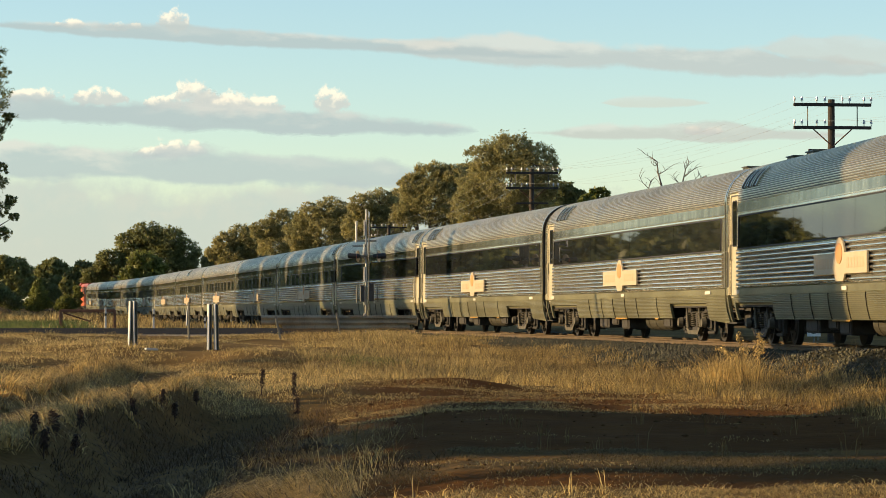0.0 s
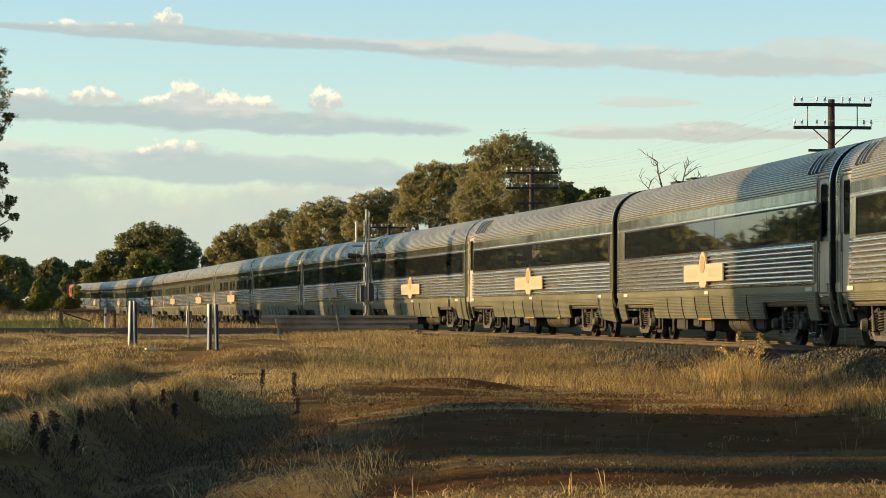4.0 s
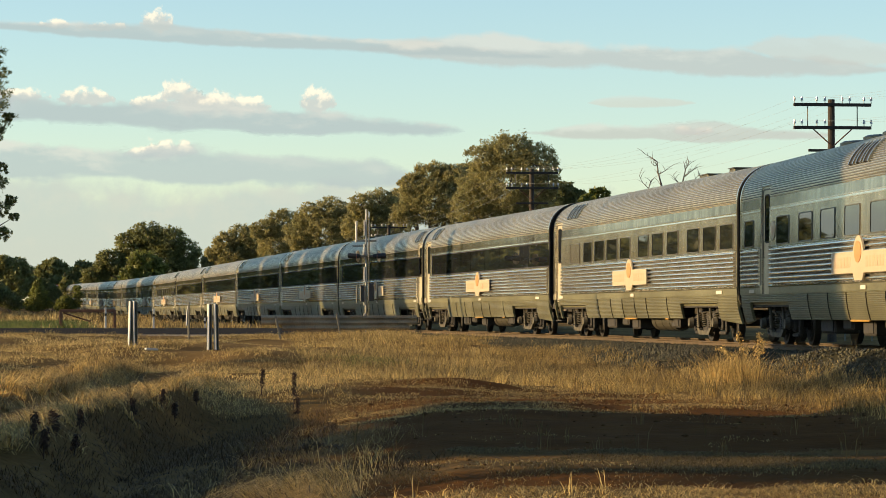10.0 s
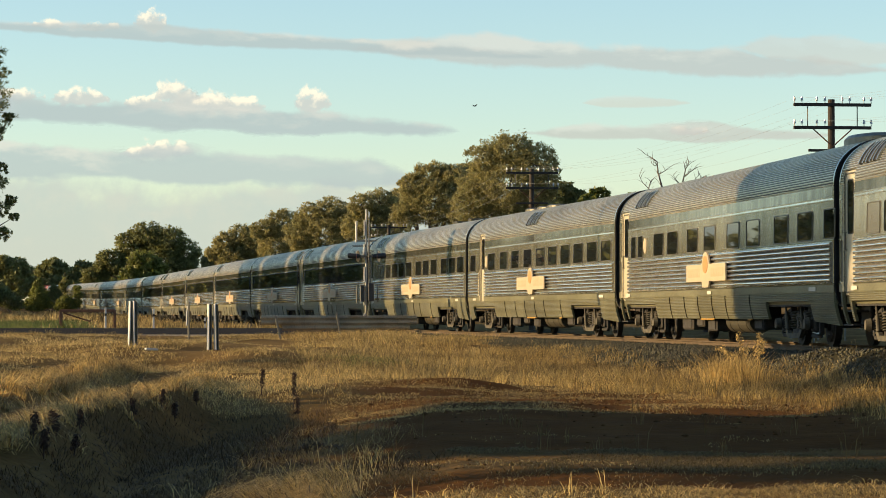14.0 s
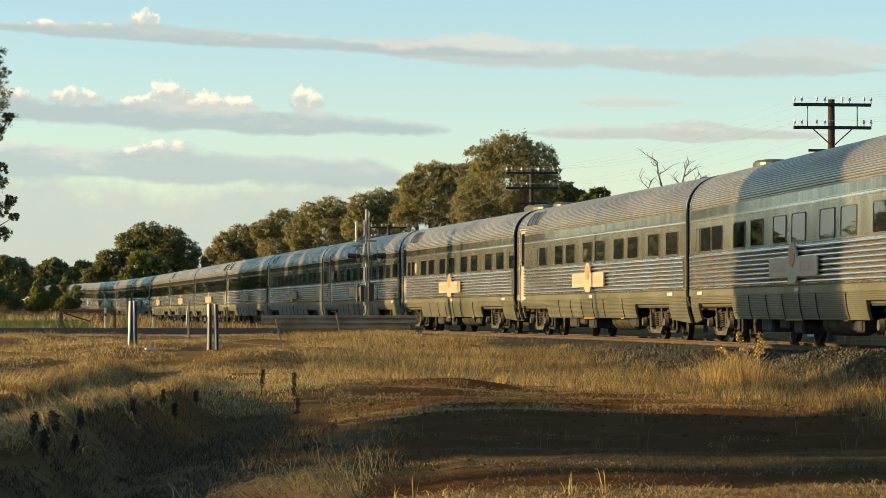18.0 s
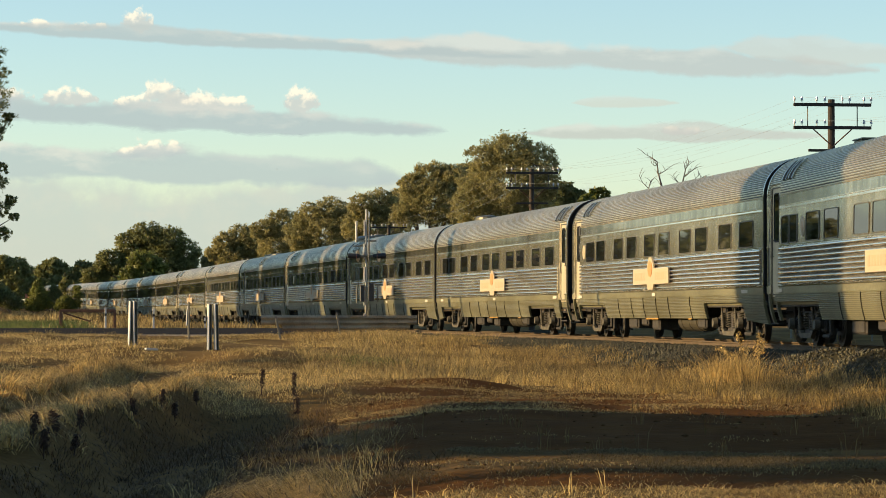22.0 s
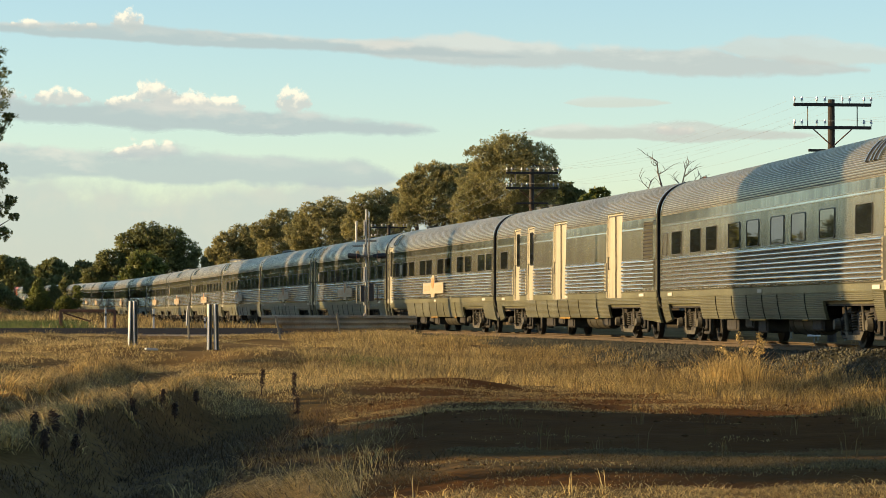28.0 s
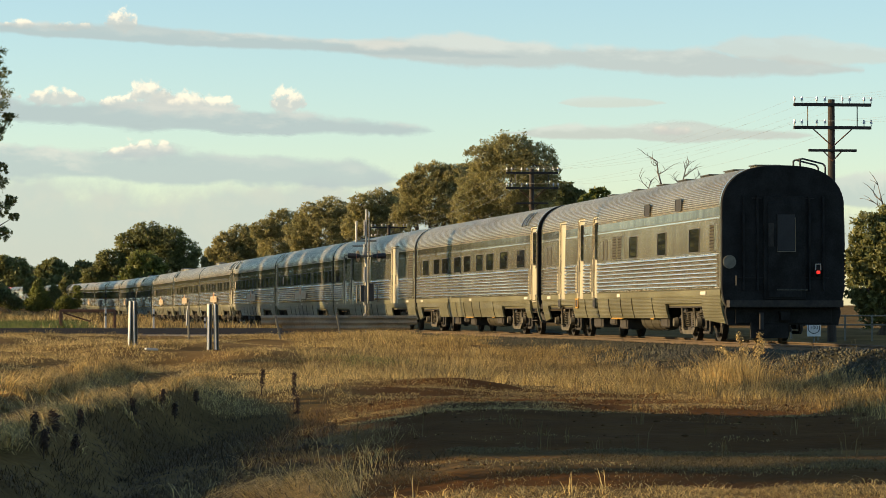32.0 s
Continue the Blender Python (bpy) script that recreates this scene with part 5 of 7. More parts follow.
# crowns that stripe the roofs, between two bearings; then lower scrub that shades the sides
def row_of_trees(bands, back, low, high):
    for p0, p1 in bands:
        ya, yb = bearing_y(p1), bearing_y(p0)
        n = max(1, round((yb - ya) / 8.5))
        half = (yb - ya) / n / 2
        for k in range(n):
            ym = ya + (2 * k + 1) * half
            x = -0.165 * ym - back - half
            gap = float(np.interp(ym, LINE_Y, LINE_X)) - 1.5 - x
            SHADERS.append((x, ym - 0.5, 0.2126 * gap + low, 0.2126 * gap + high, half))


row_of_trees(((175, 200), (224, 240), (249, 268), (424, 455), (466, 500), (510, 525), (536, 562), (574, 590), (602, 636), (659, 678), (700, 714)), 7, 0.4, 5.6)
row_of_trees(((180, 202), (232, 268), (420, 450), (462, 512), (522, 562), (578, 640), (652, 672)), 9, -0.6, 2.9)
for i, (x, y, low, h, w) in enumerate(SHADERS):
    r = min(w * 0.6, (h - low) * 0.45)
    blobs = [(q * 0.5, low + r + k * (h - low - 2 * r) / 2, r, q * (w - 0.5 * r)) for k in range(3) for q in np.linspace(-1, 1, max(3, round(1.3 * w / r) + 1))]
    leaf = min(0.56, 0.2 * (h - low))
    make_tree(x, y, h, blobs, 2000 if leaf > 0.5 else 2800, leaf, LEAF_DARK, SHADE, 400 + i, group="trees at the edge of the paddock", clumps=70, trunk=0.12)
for x, y in ((-15.2, 81.95), (-18.2, 104.3)):
    z0 = float(ground_z(x, y))
    mast = thing("light_mast", pose(x, y, z0), "slim grey timber mast at the edge of the paddock", "pole", "masts at the edge of the paddock")
    bm = bmesh.new()
    tube(bm, (0, 0, -0.3), (0, 0, 9.6), 0.12, 0.09, 12)
    part("mast_shaft", bm_mesh("mast_shaft", bm, TIMBER, True), mast)
    bm = bmesh.new()
    box(bm, 0, 0, 9.45, 0.1, 0.5, 0.08, 0.01)
    part("mast_arm", bm_mesh("mast_arm", bm, TIMBER), mast)
# a belt of trees further along the paddock's edge
for i in range(14, 30):
    q = random.Random(500 + i)
    y = 128 + i * 20 + q.uniform(-4, 4)
    x = -y * (0.22 if i < 11 else 0.172) - 9 + q.uniform(-7, 1)
    h, r = q.uniform(15.0, 19.5), q.uniform(5.0, 6.6)
    make_tree(x, y, h, [(0, h - r, r), (0.6 * r, h * 0.5, 0.9 * r), (-0.7 * r, h * 0.5, 0.9 * r), (0, h * 0.35, 0.9 * r)], 3500, 0.56, LEAF_DARK, SHADE, 80 + i, group="trees at the edge of the paddock", clumps=60)


# scrub that keeps the sun off the far cars' sides
for i in range(16):
    q = random.Random(700 + i)
    y = 222 + i * 11 + q.uniform(-2, 2)
    x = -0.172 * y - 12 + q.uniform(-2, 1)
    h = 0.2126 * (float(np.interp(y, LINE_Y, LINE_X)) - 1.5 - x) + q.uniform(0.5, 1.6)
    r = h * 0.3
    make_tree(x, y, h, [(0, h - r, r, 0), (0, h - r, r, 4.2), (0, h * 0.4, 1.1 * r, -3), (0, h * 0.4, 1.1 * r, 3)], 2400, 0.6, LEAF_DARK, SHADE, 760 + i, group="trees at the edge of the paddock", clumps=50)


# unseen tall gums, crowns high over the sun's line, added to dim mirrored sky
for i in range(9):
    q = random.Random(1300 + i)
    y = 324 + i * 6.5 + q.uniform(-1.5, 1.5)
    x = -0.172 * y - 13 + q.uniform(-3, 0)
    low = 0.2126 * (float(np.interp(y, LINE_Y, LINE_X)) - 1.5 - x) + 5.4
    h = low + q.uniform(11.0, 14.0)
    make_tree(x, y, h, [(0, low + 3.0, 3.0, -1.8), (0, low + 3.0, 3.0, 1.8), (0, (low + h) / 2, 3.2, 0), (0, h - 3.0, 3.0, 0)], 3400, 0.7, LEAF_DARK, SHADE, 1340 + i, group="trees at the edge of the paddock", clumps=50, bare=0.55, trunk=0.2)


# the far tree line that the windows mirror
for i in range(54):
    q = random.Random(900 + i)
    y = 132 + i * 15 + q.uniform(-4, 4)
    x, h, r = -0.19 * y - 46 + q.uniform(-5, 3), q.uniform(11.5, 14), q.uniform(4.2, 5.4)
    if 360 < y < 452:          # a taller stand
        h, r = h + 6.0, r + 1.4
    elif 452 < y < 545:
        h += q.choice((0, 2.2, 3.6))
    make_tree(x, y, h, [(0, h - r, r, 0), (0, h * 0.45, 0.9 * r, 0.8 * r), (0, h * 0.45, 0.9 * r, -0.8 * r)], 1500, 0.8, LEAF_DARK, SHADE, 180 + i, group="trees at the edge of the paddock", clumps=40)
for i, (x, y) in enumerate(((-79, 465), (-89, 520), (-101, 590), (-114, 665), (-128, 750))):
    make_tree(x, y, 14, [(0, 8, 6), (3, 4.5, 4), (-3, 4.5, 4)], 3500, 0.6, LEAF_DARK, SHADE, 140 + i, group="trees at the edge of the paddock", clumps=50)


def dead_tree(depth, limbs, seed, label):
    """Bare limbs: each a list of bearings (x, y) from its root to its tip; the first starts the trunk."""
    rng = np.random.default_rng(seed)
    x0 = limbs[0][0][0]
    z0 = float(ground_z(across(x0, depth), depth))
    tree = thing("dead_tree", pose(across(x0, depth), depth, z0 - 0.05), label, "tree", "dead trees behind the line")
    k = depth / 5171

    def spot(p):
        return Vector(((p[0] - x0) * k, rng.uniform(-0.15, 0.15), rise_to(p[1], depth) - z0))
    bm = bmesh.new()
    root = spot(limbs[0][0])
    limb(bm, [Vector((0, 0, 0)), root * 0.5 + Vector((0.12, 0, 0)), root], 0.17, 0.11, 8)
    for i, way in enumerate(limbs):
        pts = [spot(p) for p in way]
        r = 0.06 if i == 0 else 0.03
        limb(bm, pts, r, 0.01, 6)
        for a, b in zip(pts, pts[1:]):
            for q in rng.uniform(0.25, 1.0, 2):
                o = a.lerp(b, q)
                d = (b - a).normalized() * rng.uniform(0.15, 0.4) + Vector((rng.choice((-1, 1)) * rng.uniform(0.1, 0.4), 0, rng.uniform(-0.02, 0.2)))
                limb(bm, [o, o + d * 0.5 + Vector((0, 0, 0.04)), o + d], 0.016, 0.005, 5)
    part("bare_crown", bm_mesh("bare_crown", bm, DEADWOOD, True), tree, "bare grey forked branches")


dead_tree(150, [[(1174, 345), (1171, 325), (1165, 305), (1163, 285), (1152, 277), (1141, 271)], [(1165, 308), (1174, 303), (1183, 296)], [(1164, 290), (1158, 292), (1152, 286)], [(1160, 345), (1148, 332), (1138, 322), (1131, 310)], [(1148, 332), (1151, 322), (1153, 316)]], 3, "dead bare tree behind the passing train")
dead_tree(150, [[(1206, 350), (1208, 325), (1213, 300), (1210, 284)], [(1211, 312), (1222, 303), (1234, 294)], [(1207, 330), (1198, 318), (1191, 307)], [(1213, 298), (1218, 291), (1219, 283)], [(1208, 338), (1226, 322), (1240, 305)], [(1226, 322), (1237, 318), (1243, 310)]], 4, "dead bare tree behind the passing train")
dead_tree(112, [[(1572, 420), (1565, 370), (1553, 322)], [(1567, 380), (1552, 360), (1540, 352)], [(1562, 355), (1550, 345), (1545, 335)], [(1570, 390), (1580, 350), (1590, 330)]], 5, "dead bare branches over a bushy tree")


def make_stub():
    d = 112.0
    x = across(1249, d)
    z = float(ground_z(x, d))
    s = thing("timber_post", pose(x, d, z), "dark timber post with a rounded cap behind the line", "post")
    top = rise_to(314, d) - z
    bm = bmesh.new()
    tube(bm, (0, 0, -0.2), (0, 0, top - 0.06), 0.1, 0.08, 10)
    part("post_shaft", bm_mesh("post_shaft", bm, TIMBER), s)
    bm = bmesh.new()
    tube(bm, (0, 0, top - 0.08), (0, 0, top - 0.02), 0.12, 0.11, 12)
    tube(bm, (0, 0, top - 0.02), (0, 0, top + 0.03), 0.11, 0.04, 12)
    part("post_cap", bm_mesh("post_cap", bm, RUST), s, "rusted cap")


make_stub()


# ---------- line poles with wires ----------
def make_pole(x, y, top, seed, arm=1.3):
    z0 = float(ground_z(x, y))
    pole = thing("telegraph_pole", pose(x, y, z0, 0, 0, 7), "dark timber telegraph pole with two insulator crossarms", "telegraph pole", "line poles along the railway")
    h = top - z0
    bm = bmesh.new()
    tube(bm, (0, 0, -0.3), (0, 0, h), 0.15, 0.11, 12)
    part("pole_shaft", bm_mesh("pole_shaft", bm, TIMBER), pole)
    ends = []

    def bar(name, sx, z, th=0.1):
        b = bmesh.new()
        box(b, 0, 0, 0, sx, 0.1, th, 0.01)
        return part(name, bm_mesh(name, b, TIMBER), pole, m=pose(0, -0.14, z))
    for z in (h - 0.18, h - 0.9):
        a = bar("crossarm", 2 * arm - 0.1, z)
        for dx in (-1.22, -0.98, -0.5, -0.24, 0.32, 0.56, 1.02, 1.25):
            if z < h - 0.5 and dx in (0.32, 0.56):
                continue

            def ins():
                b = bmesh.new()
                tube(b, (0, 0, 0), (0, 0, 0.12), 0.014, seg=6)
                tube(b, (0, 0, 0.08), (0, 0, 0.14), 0.045, 0.036, seg=10)
                tube(b, (0, 0, 0.14), (0, 0, 0.2), 0.034, 0.026, seg=10)
                return bm_mesh("insulator", b, PORCELAIN)
            part("insulator", cached("insulator", ins), a, "white porcelain insulator", m=pose(dx, 0, 0.05))
            ends.append((dx, z + 0.2))
    bar("short_crossarm", 1.55, h - 1.62, 0.08)
    for sx in (-1, 1):
        b = bmesh.new()
        tube(b, (sx * 0.62, -0.16, h - 0.95), (0, -0.16, h - 1.5), 0.02, seg=6)
        tube(b, (sx * 0.3, -0.16, h - 1.64), (0, -0.16, h - 1.95), 0.02, seg=6)
        part("brace", bm_mesh("brace", b, RUST), pole)
        b = bmesh.new()
        tube(b, (sx * 0.8, -0.14, h - 0.88), (sx * 0.8, -0.14, h - 0.2), 0.018, seg=6)
        part("tie_rod", bm_mesh("tie_rod", b, GALV), pole)
    return [Matrix(pole.matrix_basis) @ Vector((dx, -0.14, z)) for dx, z in ends]


POLES = [make_pole(across(1472, 92), 92, rise_to(176, 92), 1), make_pole(across(941, 139), 139, rise_to(300, 139), 2), make_pole(across(688, 205), 205, rise_to(399, 205), 3), make_pole(across(560, 290), 290, rise_to(440, 290), 4), make_pole(across(2650, 48), 48, rise_to(-90, 48), 5)]


def make_wires(a, b, name):
    sag, n = 0.55, 14
    v, f = [], []
    for p, q in list(zip(a, b))[::2]:
        o = len(v)
        for i in range(n + 1):
            t = i / n
            c = p.lerp(q, t) - Vector((0, 0, sag * 4 * t * (1 - t)))
            for k in range(3):
                w = 2.094 * k
                v.append((c.x + 0.0024 * math.cos(w), c.y, c.z + 0.0024 * math.sin(w)))
        for i in range(n):
            for k in range(3):
                f.append((o + i * 3 + k, o + i * 3 + (k + 1) % 3, o + i * 3 + 3 + (k + 1) % 3, o + i * 3 + 3 + k))
    tagged(new("line_wires", mesh_of("line_wires", v, f, WIRE)), "thin sagging wires between the timber poles", "wire", kind="stuff")


for a, b in ((4, 0), (0, 1), (1, 2), (2, 3)):
    make_wires(POLES[a], POLES[b], "wires")


# ---------- level crossing furniture ----------
def simple(bm, name, mat, parent, label="", m=None, smooth=False):
    return part(name, bm_mesh(name, bm, mat, smooth), parent, label, m)


def make_signal():
    x, y = across(648, 107), 107
    z = float(ground_z(x, y))
    s = thing("crossing_signal", pose(x, y, z), "level crossing flashing-light mast of galvanised steel", "crossing signal")
    top = rise_to(366, 107) - z
    b = bmesh.new()
    tube(b, (0, 0, 0), (0, 0, top - 0.1), 0.04, 0.036, 12)
    simple(b, "mast", PALE_GALV, s, smooth=True)
    b = bmesh.new()
    for i in range(5):
        tube(b, (-0.065, -0.03, 0.3 + i * 0.85), (-0.065, -0.03, 0.85 + i * 0.85), 0.026, seg=8)
    simple(b, "cable_conduit", POST_WHITE, s, "white bands of cable conduit")
    b = bmesh.new()
    tube(b, (0.1, 0.05, 0.2), (0.1, 0.05, top - 0.35), 0.022, seg=8)
    simple(b, "second_pipe", GALV, s)
    b = bmesh.new()
    box(b, 0.1, 0, top - 1.25, 0.03, 1.0, 1.5, 0.01)
    simple(b, "target_board", SIGN_BLACK, s, "black target board seen edge-on")
    b = bmesh.new()
    box(b, 0.1, 0, top - 0.3, 0.03, 0.7, 0.22, 0.005)
    simple(b, "name_board", POST_WHITE, s, "white board seen edge-on")
    b = bmesh.new()
    box(b, 0, 0, rise_to(427, 107) - z, 0.75, 0.06, 0.05)
    box(b, -0.25, 0, rise_to(436, 107) - z, 0.5, 0.06, 0.05)
    simple(b, "bracket_arm", GALV, s)
    b = bmesh.new()
    tube(b, (-0.36, 0, rise_to(430, 107) - z), (-0.36, 0, rise_to(392, 107) - z), 0.03, 0.045, 8)
    simple(b, "bell_post", POST_WHITE, s)
    zl = rise_to(454, 107) - z
    for dx, yy in ((-0.35, 0.35), (-0.35, -0.35), (0.42, 0.35), (0.42, -0.35)):
        sg = 1 if dx > 0 else -1
        b = bmesh.new()
        tube(b, (dx - sg * 0.16, yy, zl), (dx - sg * 0.02, yy, zl), 0.05, 0.09, 14)
        lampo = simple(b, "flash_lamp", SIGN_BLACK, s, "black round flashing lamp with a long hood")
        b = bmesh.new()
        tube(b, (dx, yy, zl), (dx + sg * 0.3, yy, zl + 0.02), 0.095, 0.085, 16, caps=False)
        tube(b, (dx, yy, zl), (dx + sg * 0.3, yy, zl + 0.02), 0.088, 0.078, 16, caps=False)
        simple(b, "lamp_hood", SIGN_BLACK, lampo)
        b = bmesh.new()
        tube(b, (dx - sg * 0.01, yy, zl), (dx + sg * 0.005, yy, zl), 0.07, seg=14)
        simple(b, "lamp_lens", SIGN_RED, lampo, "dark red lens, unlit")
    for dx in (-0.3, 0.46):
        b = bmesh.new()
        tube(b, (-0.02, 0, 0), (0.02, 0, 0), 0.21, seg=24)
        simple(b, "lamp_backplate", CREAM, s, "round sunlit cream backplate", pose(dx, -0.1, zl + 0.0, 0, 0, -14))
    b = bmesh.new()
    tube(b, (0, -0.4, zl), (0, 0.4, zl), 0.03, seg=8)
    tube(b, (-0.2, 0.35, zl), (0.3, 0.35, zl), 0.03, seg=8), tube(b, (-0.2, -0.35, zl), (0.3, -0.35, zl), 0.03, seg=8)
    simple(b, "lamp_arm", GALV, s)
    zb = rise_to(520, 107) - z
    b = bmesh.new()
    box(b, -0.14, 0, zb, 0.16, 0.4, 0.6, 0.02), box(b, 0.18, 0, zb + 0.05, 0.22, 0.42, 0.66, 0.02)
    simple(b, "relay_box", SIGN_BLACK, s, "dark grey relay cabinet")
    b = bmesh.new()
    tube(b, (-0.34, 0, zb - 0.35), (-0.34, 0, zb + 0.3), 0.03, seg=8), tube(b, (0.42, 0, zb - 0.3), (0.42, 0, zb + 0.28), 0.03, seg=8)
    simple(b, "gate_pipe", GALV, s)


make_signal()


def make_guardrail():
    g = thing("guardrail", Matrix(), "weathered grey steel guardrail with leaning posts", "guardrail")
    prof = [(0, 0.16), (-0.05, 0.13), (-0.075, 0.08), (-0.02, 0.02), (-0.02, -0.02), (-0.075, -0.08), (-0.05, -0.13), (0, -0.16)]
    def rail(x0, y0, x1, y1, z0, z1):
        v, f, n = [], [], len(prof)
        for i in range(13):
            t = i / 12
            for a, b in prof:
                v.append((x0 + (x1 - x0) * t, y0 + (y1 - y0) * t + a, z0 + (z1 - z0) * t + b))
            for a, b in reversed(prof):
                v.append((x0 + (x1 - x0) * t, y0 + (y1 - y0) * t + a + 0.012, z0 + (z1 - z0) * t + b))
        m = 2 * n
        for i in range(12):
            for j in range(m):
                f.append((i * m + j, i * m + (j + 1) % m, (i + 1) * m + (j + 1) % m, (i + 1) * m + j))
        return mesh_of("rail_beam", v, f, GUARD_STEEL)
    part("rail_beam", rail(across(462, 99), 99, across(738, 101), 101, rise_to(567, 99), rise_to(567, 101)), g, "bent steel beam")
    part("rail_beam", rail(across(500, 99.3), 99.3, across(725, 100.8), 100.8, rise_to(577, 99.3), rise_to(576, 100.8)), g, "bent steel beam")
    b = bmesh.new()
    box(b, 0, 0, 0, (735 - 500) * 100 / 5171, 0.1, 0.035)
    simple(b, "top_rail", GUARD_STEEL, g, "flat top edge", pose(across(618, 100), 100.1, rise_to(560, 100)))
    for x, lean in ((496, 12), (602, 10)):
        b = bmesh.new()
        box(b, 0, 0, 0.35, 0.07, 0.07, 1.1, 0.01)
        xx = across(x, 99.2)
        simple(b, "guard_post", GALV, g, m=pose(xx + 0.05, 98.85, float(ground_z(xx, 98.9)) - 0.1, 0, -lean, 0))


make_guardrail()


def make_posts():
    def channel(h):
        def make():
            b = bmesh.new()
            box(b, -0.04, 0, h / 2 - 0.1, 0.03, 0.085, h + 0.2, 0.004)
            return bm_mesh("white_face", b, POST_WHITE)
        return make

    def web(h):
        def make():
            b = bmesh.new()
            box(b, 0.0, 0.03, h / 2 - 0.1, 0.06, 0.015, h + 0.2), box(b, 0.03, 0, h / 2 - 0.1, 0.015, 0.08, h + 0.2)
            return bm_mesh("steel_web", b, GALV)
        return make
    for x, lean in ((231, 1.5), (240, -0.5), (371, 0.5), (384, -1.2)):
        d = 70.0
        px = across(x, d)
        p = thing("steel_post", pose(px, d, float(ground_z(px, d)), 0, lean, 32), "short white-faced steel channel post in dry grass", "post", "paired steel posts")
        part("white_face", cached("face", channel(1.1)), p, "white painted flange")
        part("steel_web", cached("web", web(1.1)), p)
    for x, d, h in ((187, 117.5, 0.84), (272, 117.5, 0.80), (363, 118, 0.5)):
        px = across(x, d)
        b = bmesh.new()
        box(b, 0, 0, h / 2, 0.075, 0.05, h + 0.1, 0.01)
        p = thing("guide_post", pose(px, d, float(ground_z(px, d))), "white roadside guide post with a dark band", "post", "guide posts along the road")
        simple(b, "post_body", POST_WHITE, p)
        b = bmesh.new()
        box(b, 0, -0.005, h * 0.72, 0.079, 0.056, 0.1)
        simple(b, "reflector_band", SIGN_BLACK, p)
    d = 86.0
    px = across(334, d)
    p = thing("marker_post", pose(px, d, float(ground_z(px, d))), "slim bent grey steel marker post", "post")
    b = bmesh.new()
    tube(b, (0, 0, -0.1), (0, 0, 1.3), 0.03, seg=8)
    simple(b, "post_tube", GALV, p)
    b = bmesh.new()
    tube(b, (-0.06, 0, 0.6), (-0.05, 0, 1.0), 0.025, seg=8), tube(b, (-0.05, 0, 1.0), (0.0, 0, 1.25), 0.02, seg=8)
    simple(b, "bent_strap", POST_WHITE, p, "bright bent strap")
    # rusted frame beyond the road
    d = 121.0
    x0, x1 = across(108, d), across(203, d)
    z0 = float(ground_z(x0, d))
    fr = thing("rusty_barrier", pose(x0, d, z0), "low rusted steel barrier frame in long grass", "barrier")
    w, h = x1 - x0, rise_to(549, d) - z0
    for name, args in (("upright", (0, 0, h / 2, 0.13, 0.13, h)), ("upright", (w, 0, h / 2, 0.1, 0.1, h)), ("top_beam", (w / 2, 0, h - 0.04, w, 0.12, 0.13))):
        b = bmesh.new()
        box(b, *args, 0.01)
        simple(b, name, RUST, fr)
    b = bmesh.new()
    tube(b, (0.1, 0, h - 0.12), (w * 0.55, 0, h * 0.5), 0.03, seg=6)
    simple(b, "diagonal_brace", RUST, fr)
    b = bmesh.new()
    box(b, 0, 0, 0.03, 0.3, 0.16, 0.06, 0.02)
    px = across(268, 68)
    thing("concrete_block", pose(px, 68, float(ground_z(px, 68)), 0, 4, 20), "small pale concrete marker lying in grass", "block", me=bm_mesh("concrete_block", b, WHITE))
    # planks and a speed sign by the line
    b = bmesh.new()
    box(b, 0, 0, 0.02, 1.1, 0.16, 0.05, 0.01)
    c = on_line(19.5)
    thing("loose_timber", pose(c.x - 1.75, c.y, -0.24, 0, 3, 65), "bleached timber offcut lying on ballast", "timber", me=bm_mesh("loose_timber", b, STRAW_DULL))
    d = 90.0
    px = across(1440, d)
    z0 = float(ground_z(px, d))
    sg = thing("speed_sign", pose(px, d, z0 + 0.1), "small round speed limit sign on a white plate", "road sign")
    b = bmesh.new()
    tube(b, (0, 0.03, -0.25), (0, 0.03, 0.62), 0.025, seg=8)
    simple(b, "sign_post", GALV, sg)
    b = bmesh.new()
    box(b, 0, 0, 0.38, 0.42, 0.02, 0.5, 0.005)
    face = simple(b, "sign_plate", SIGN_WHITE, sg, "white plate")
    b = bmesh.new()
    tube(b, (0, -0.011, 0.4), (0, -0.014, 0.4), 0.19, seg=28)
    ring = simple(b, "sign_ring", SIGN_BLACK, face)
    b = bmesh.new()
    tube(b, (0, -0.0145, 0.4), (0, -0.017, 0.4), 0.165, seg=28)
    simple(b, "sign_disc", SIGN_WHITE, face)
    cu = bpy.data.curves.new("digits", "FONT")
    cu.body, cu.size, cu.align_x, cu.align_y, cu.extrude = "100", 0.17, "CENTER", "CENTER", 0.002
    cu.materials.append(SIGN_BLACK)
    t = part("sign_digits", cu, face, "black digits")
    t.matrix_basis = pose(0, -0.02, 0.4, 90)
    b = bmesh.new()
    # low fence beyond the line
    fence = thing("wire_fence", Matrix(), "low pale rail fence beyond the railway", "fence")
    for i in range(12):
        x = across(1400, 96) + i * 0.9
        y = 96 + i * 0.1
        b2 = bmesh.new()
        box(b2, 0, 0, 0.4, 0.06, 0.06, 0.9)
        simple(b2, "fence_post", GALV, fence, m=pose(x, y, float(ground_z(x, y))))
    for h in (0.45, 0.75):
        b2 = bmesh.new()
        tube(b2, (across(1400, 96), 96, -0.15 + h), (across(1400, 96) + 10, 97.1, -0.15 + h), 0.025, seg=6)
        simple(b2, "fence_rail", GALV, fence)
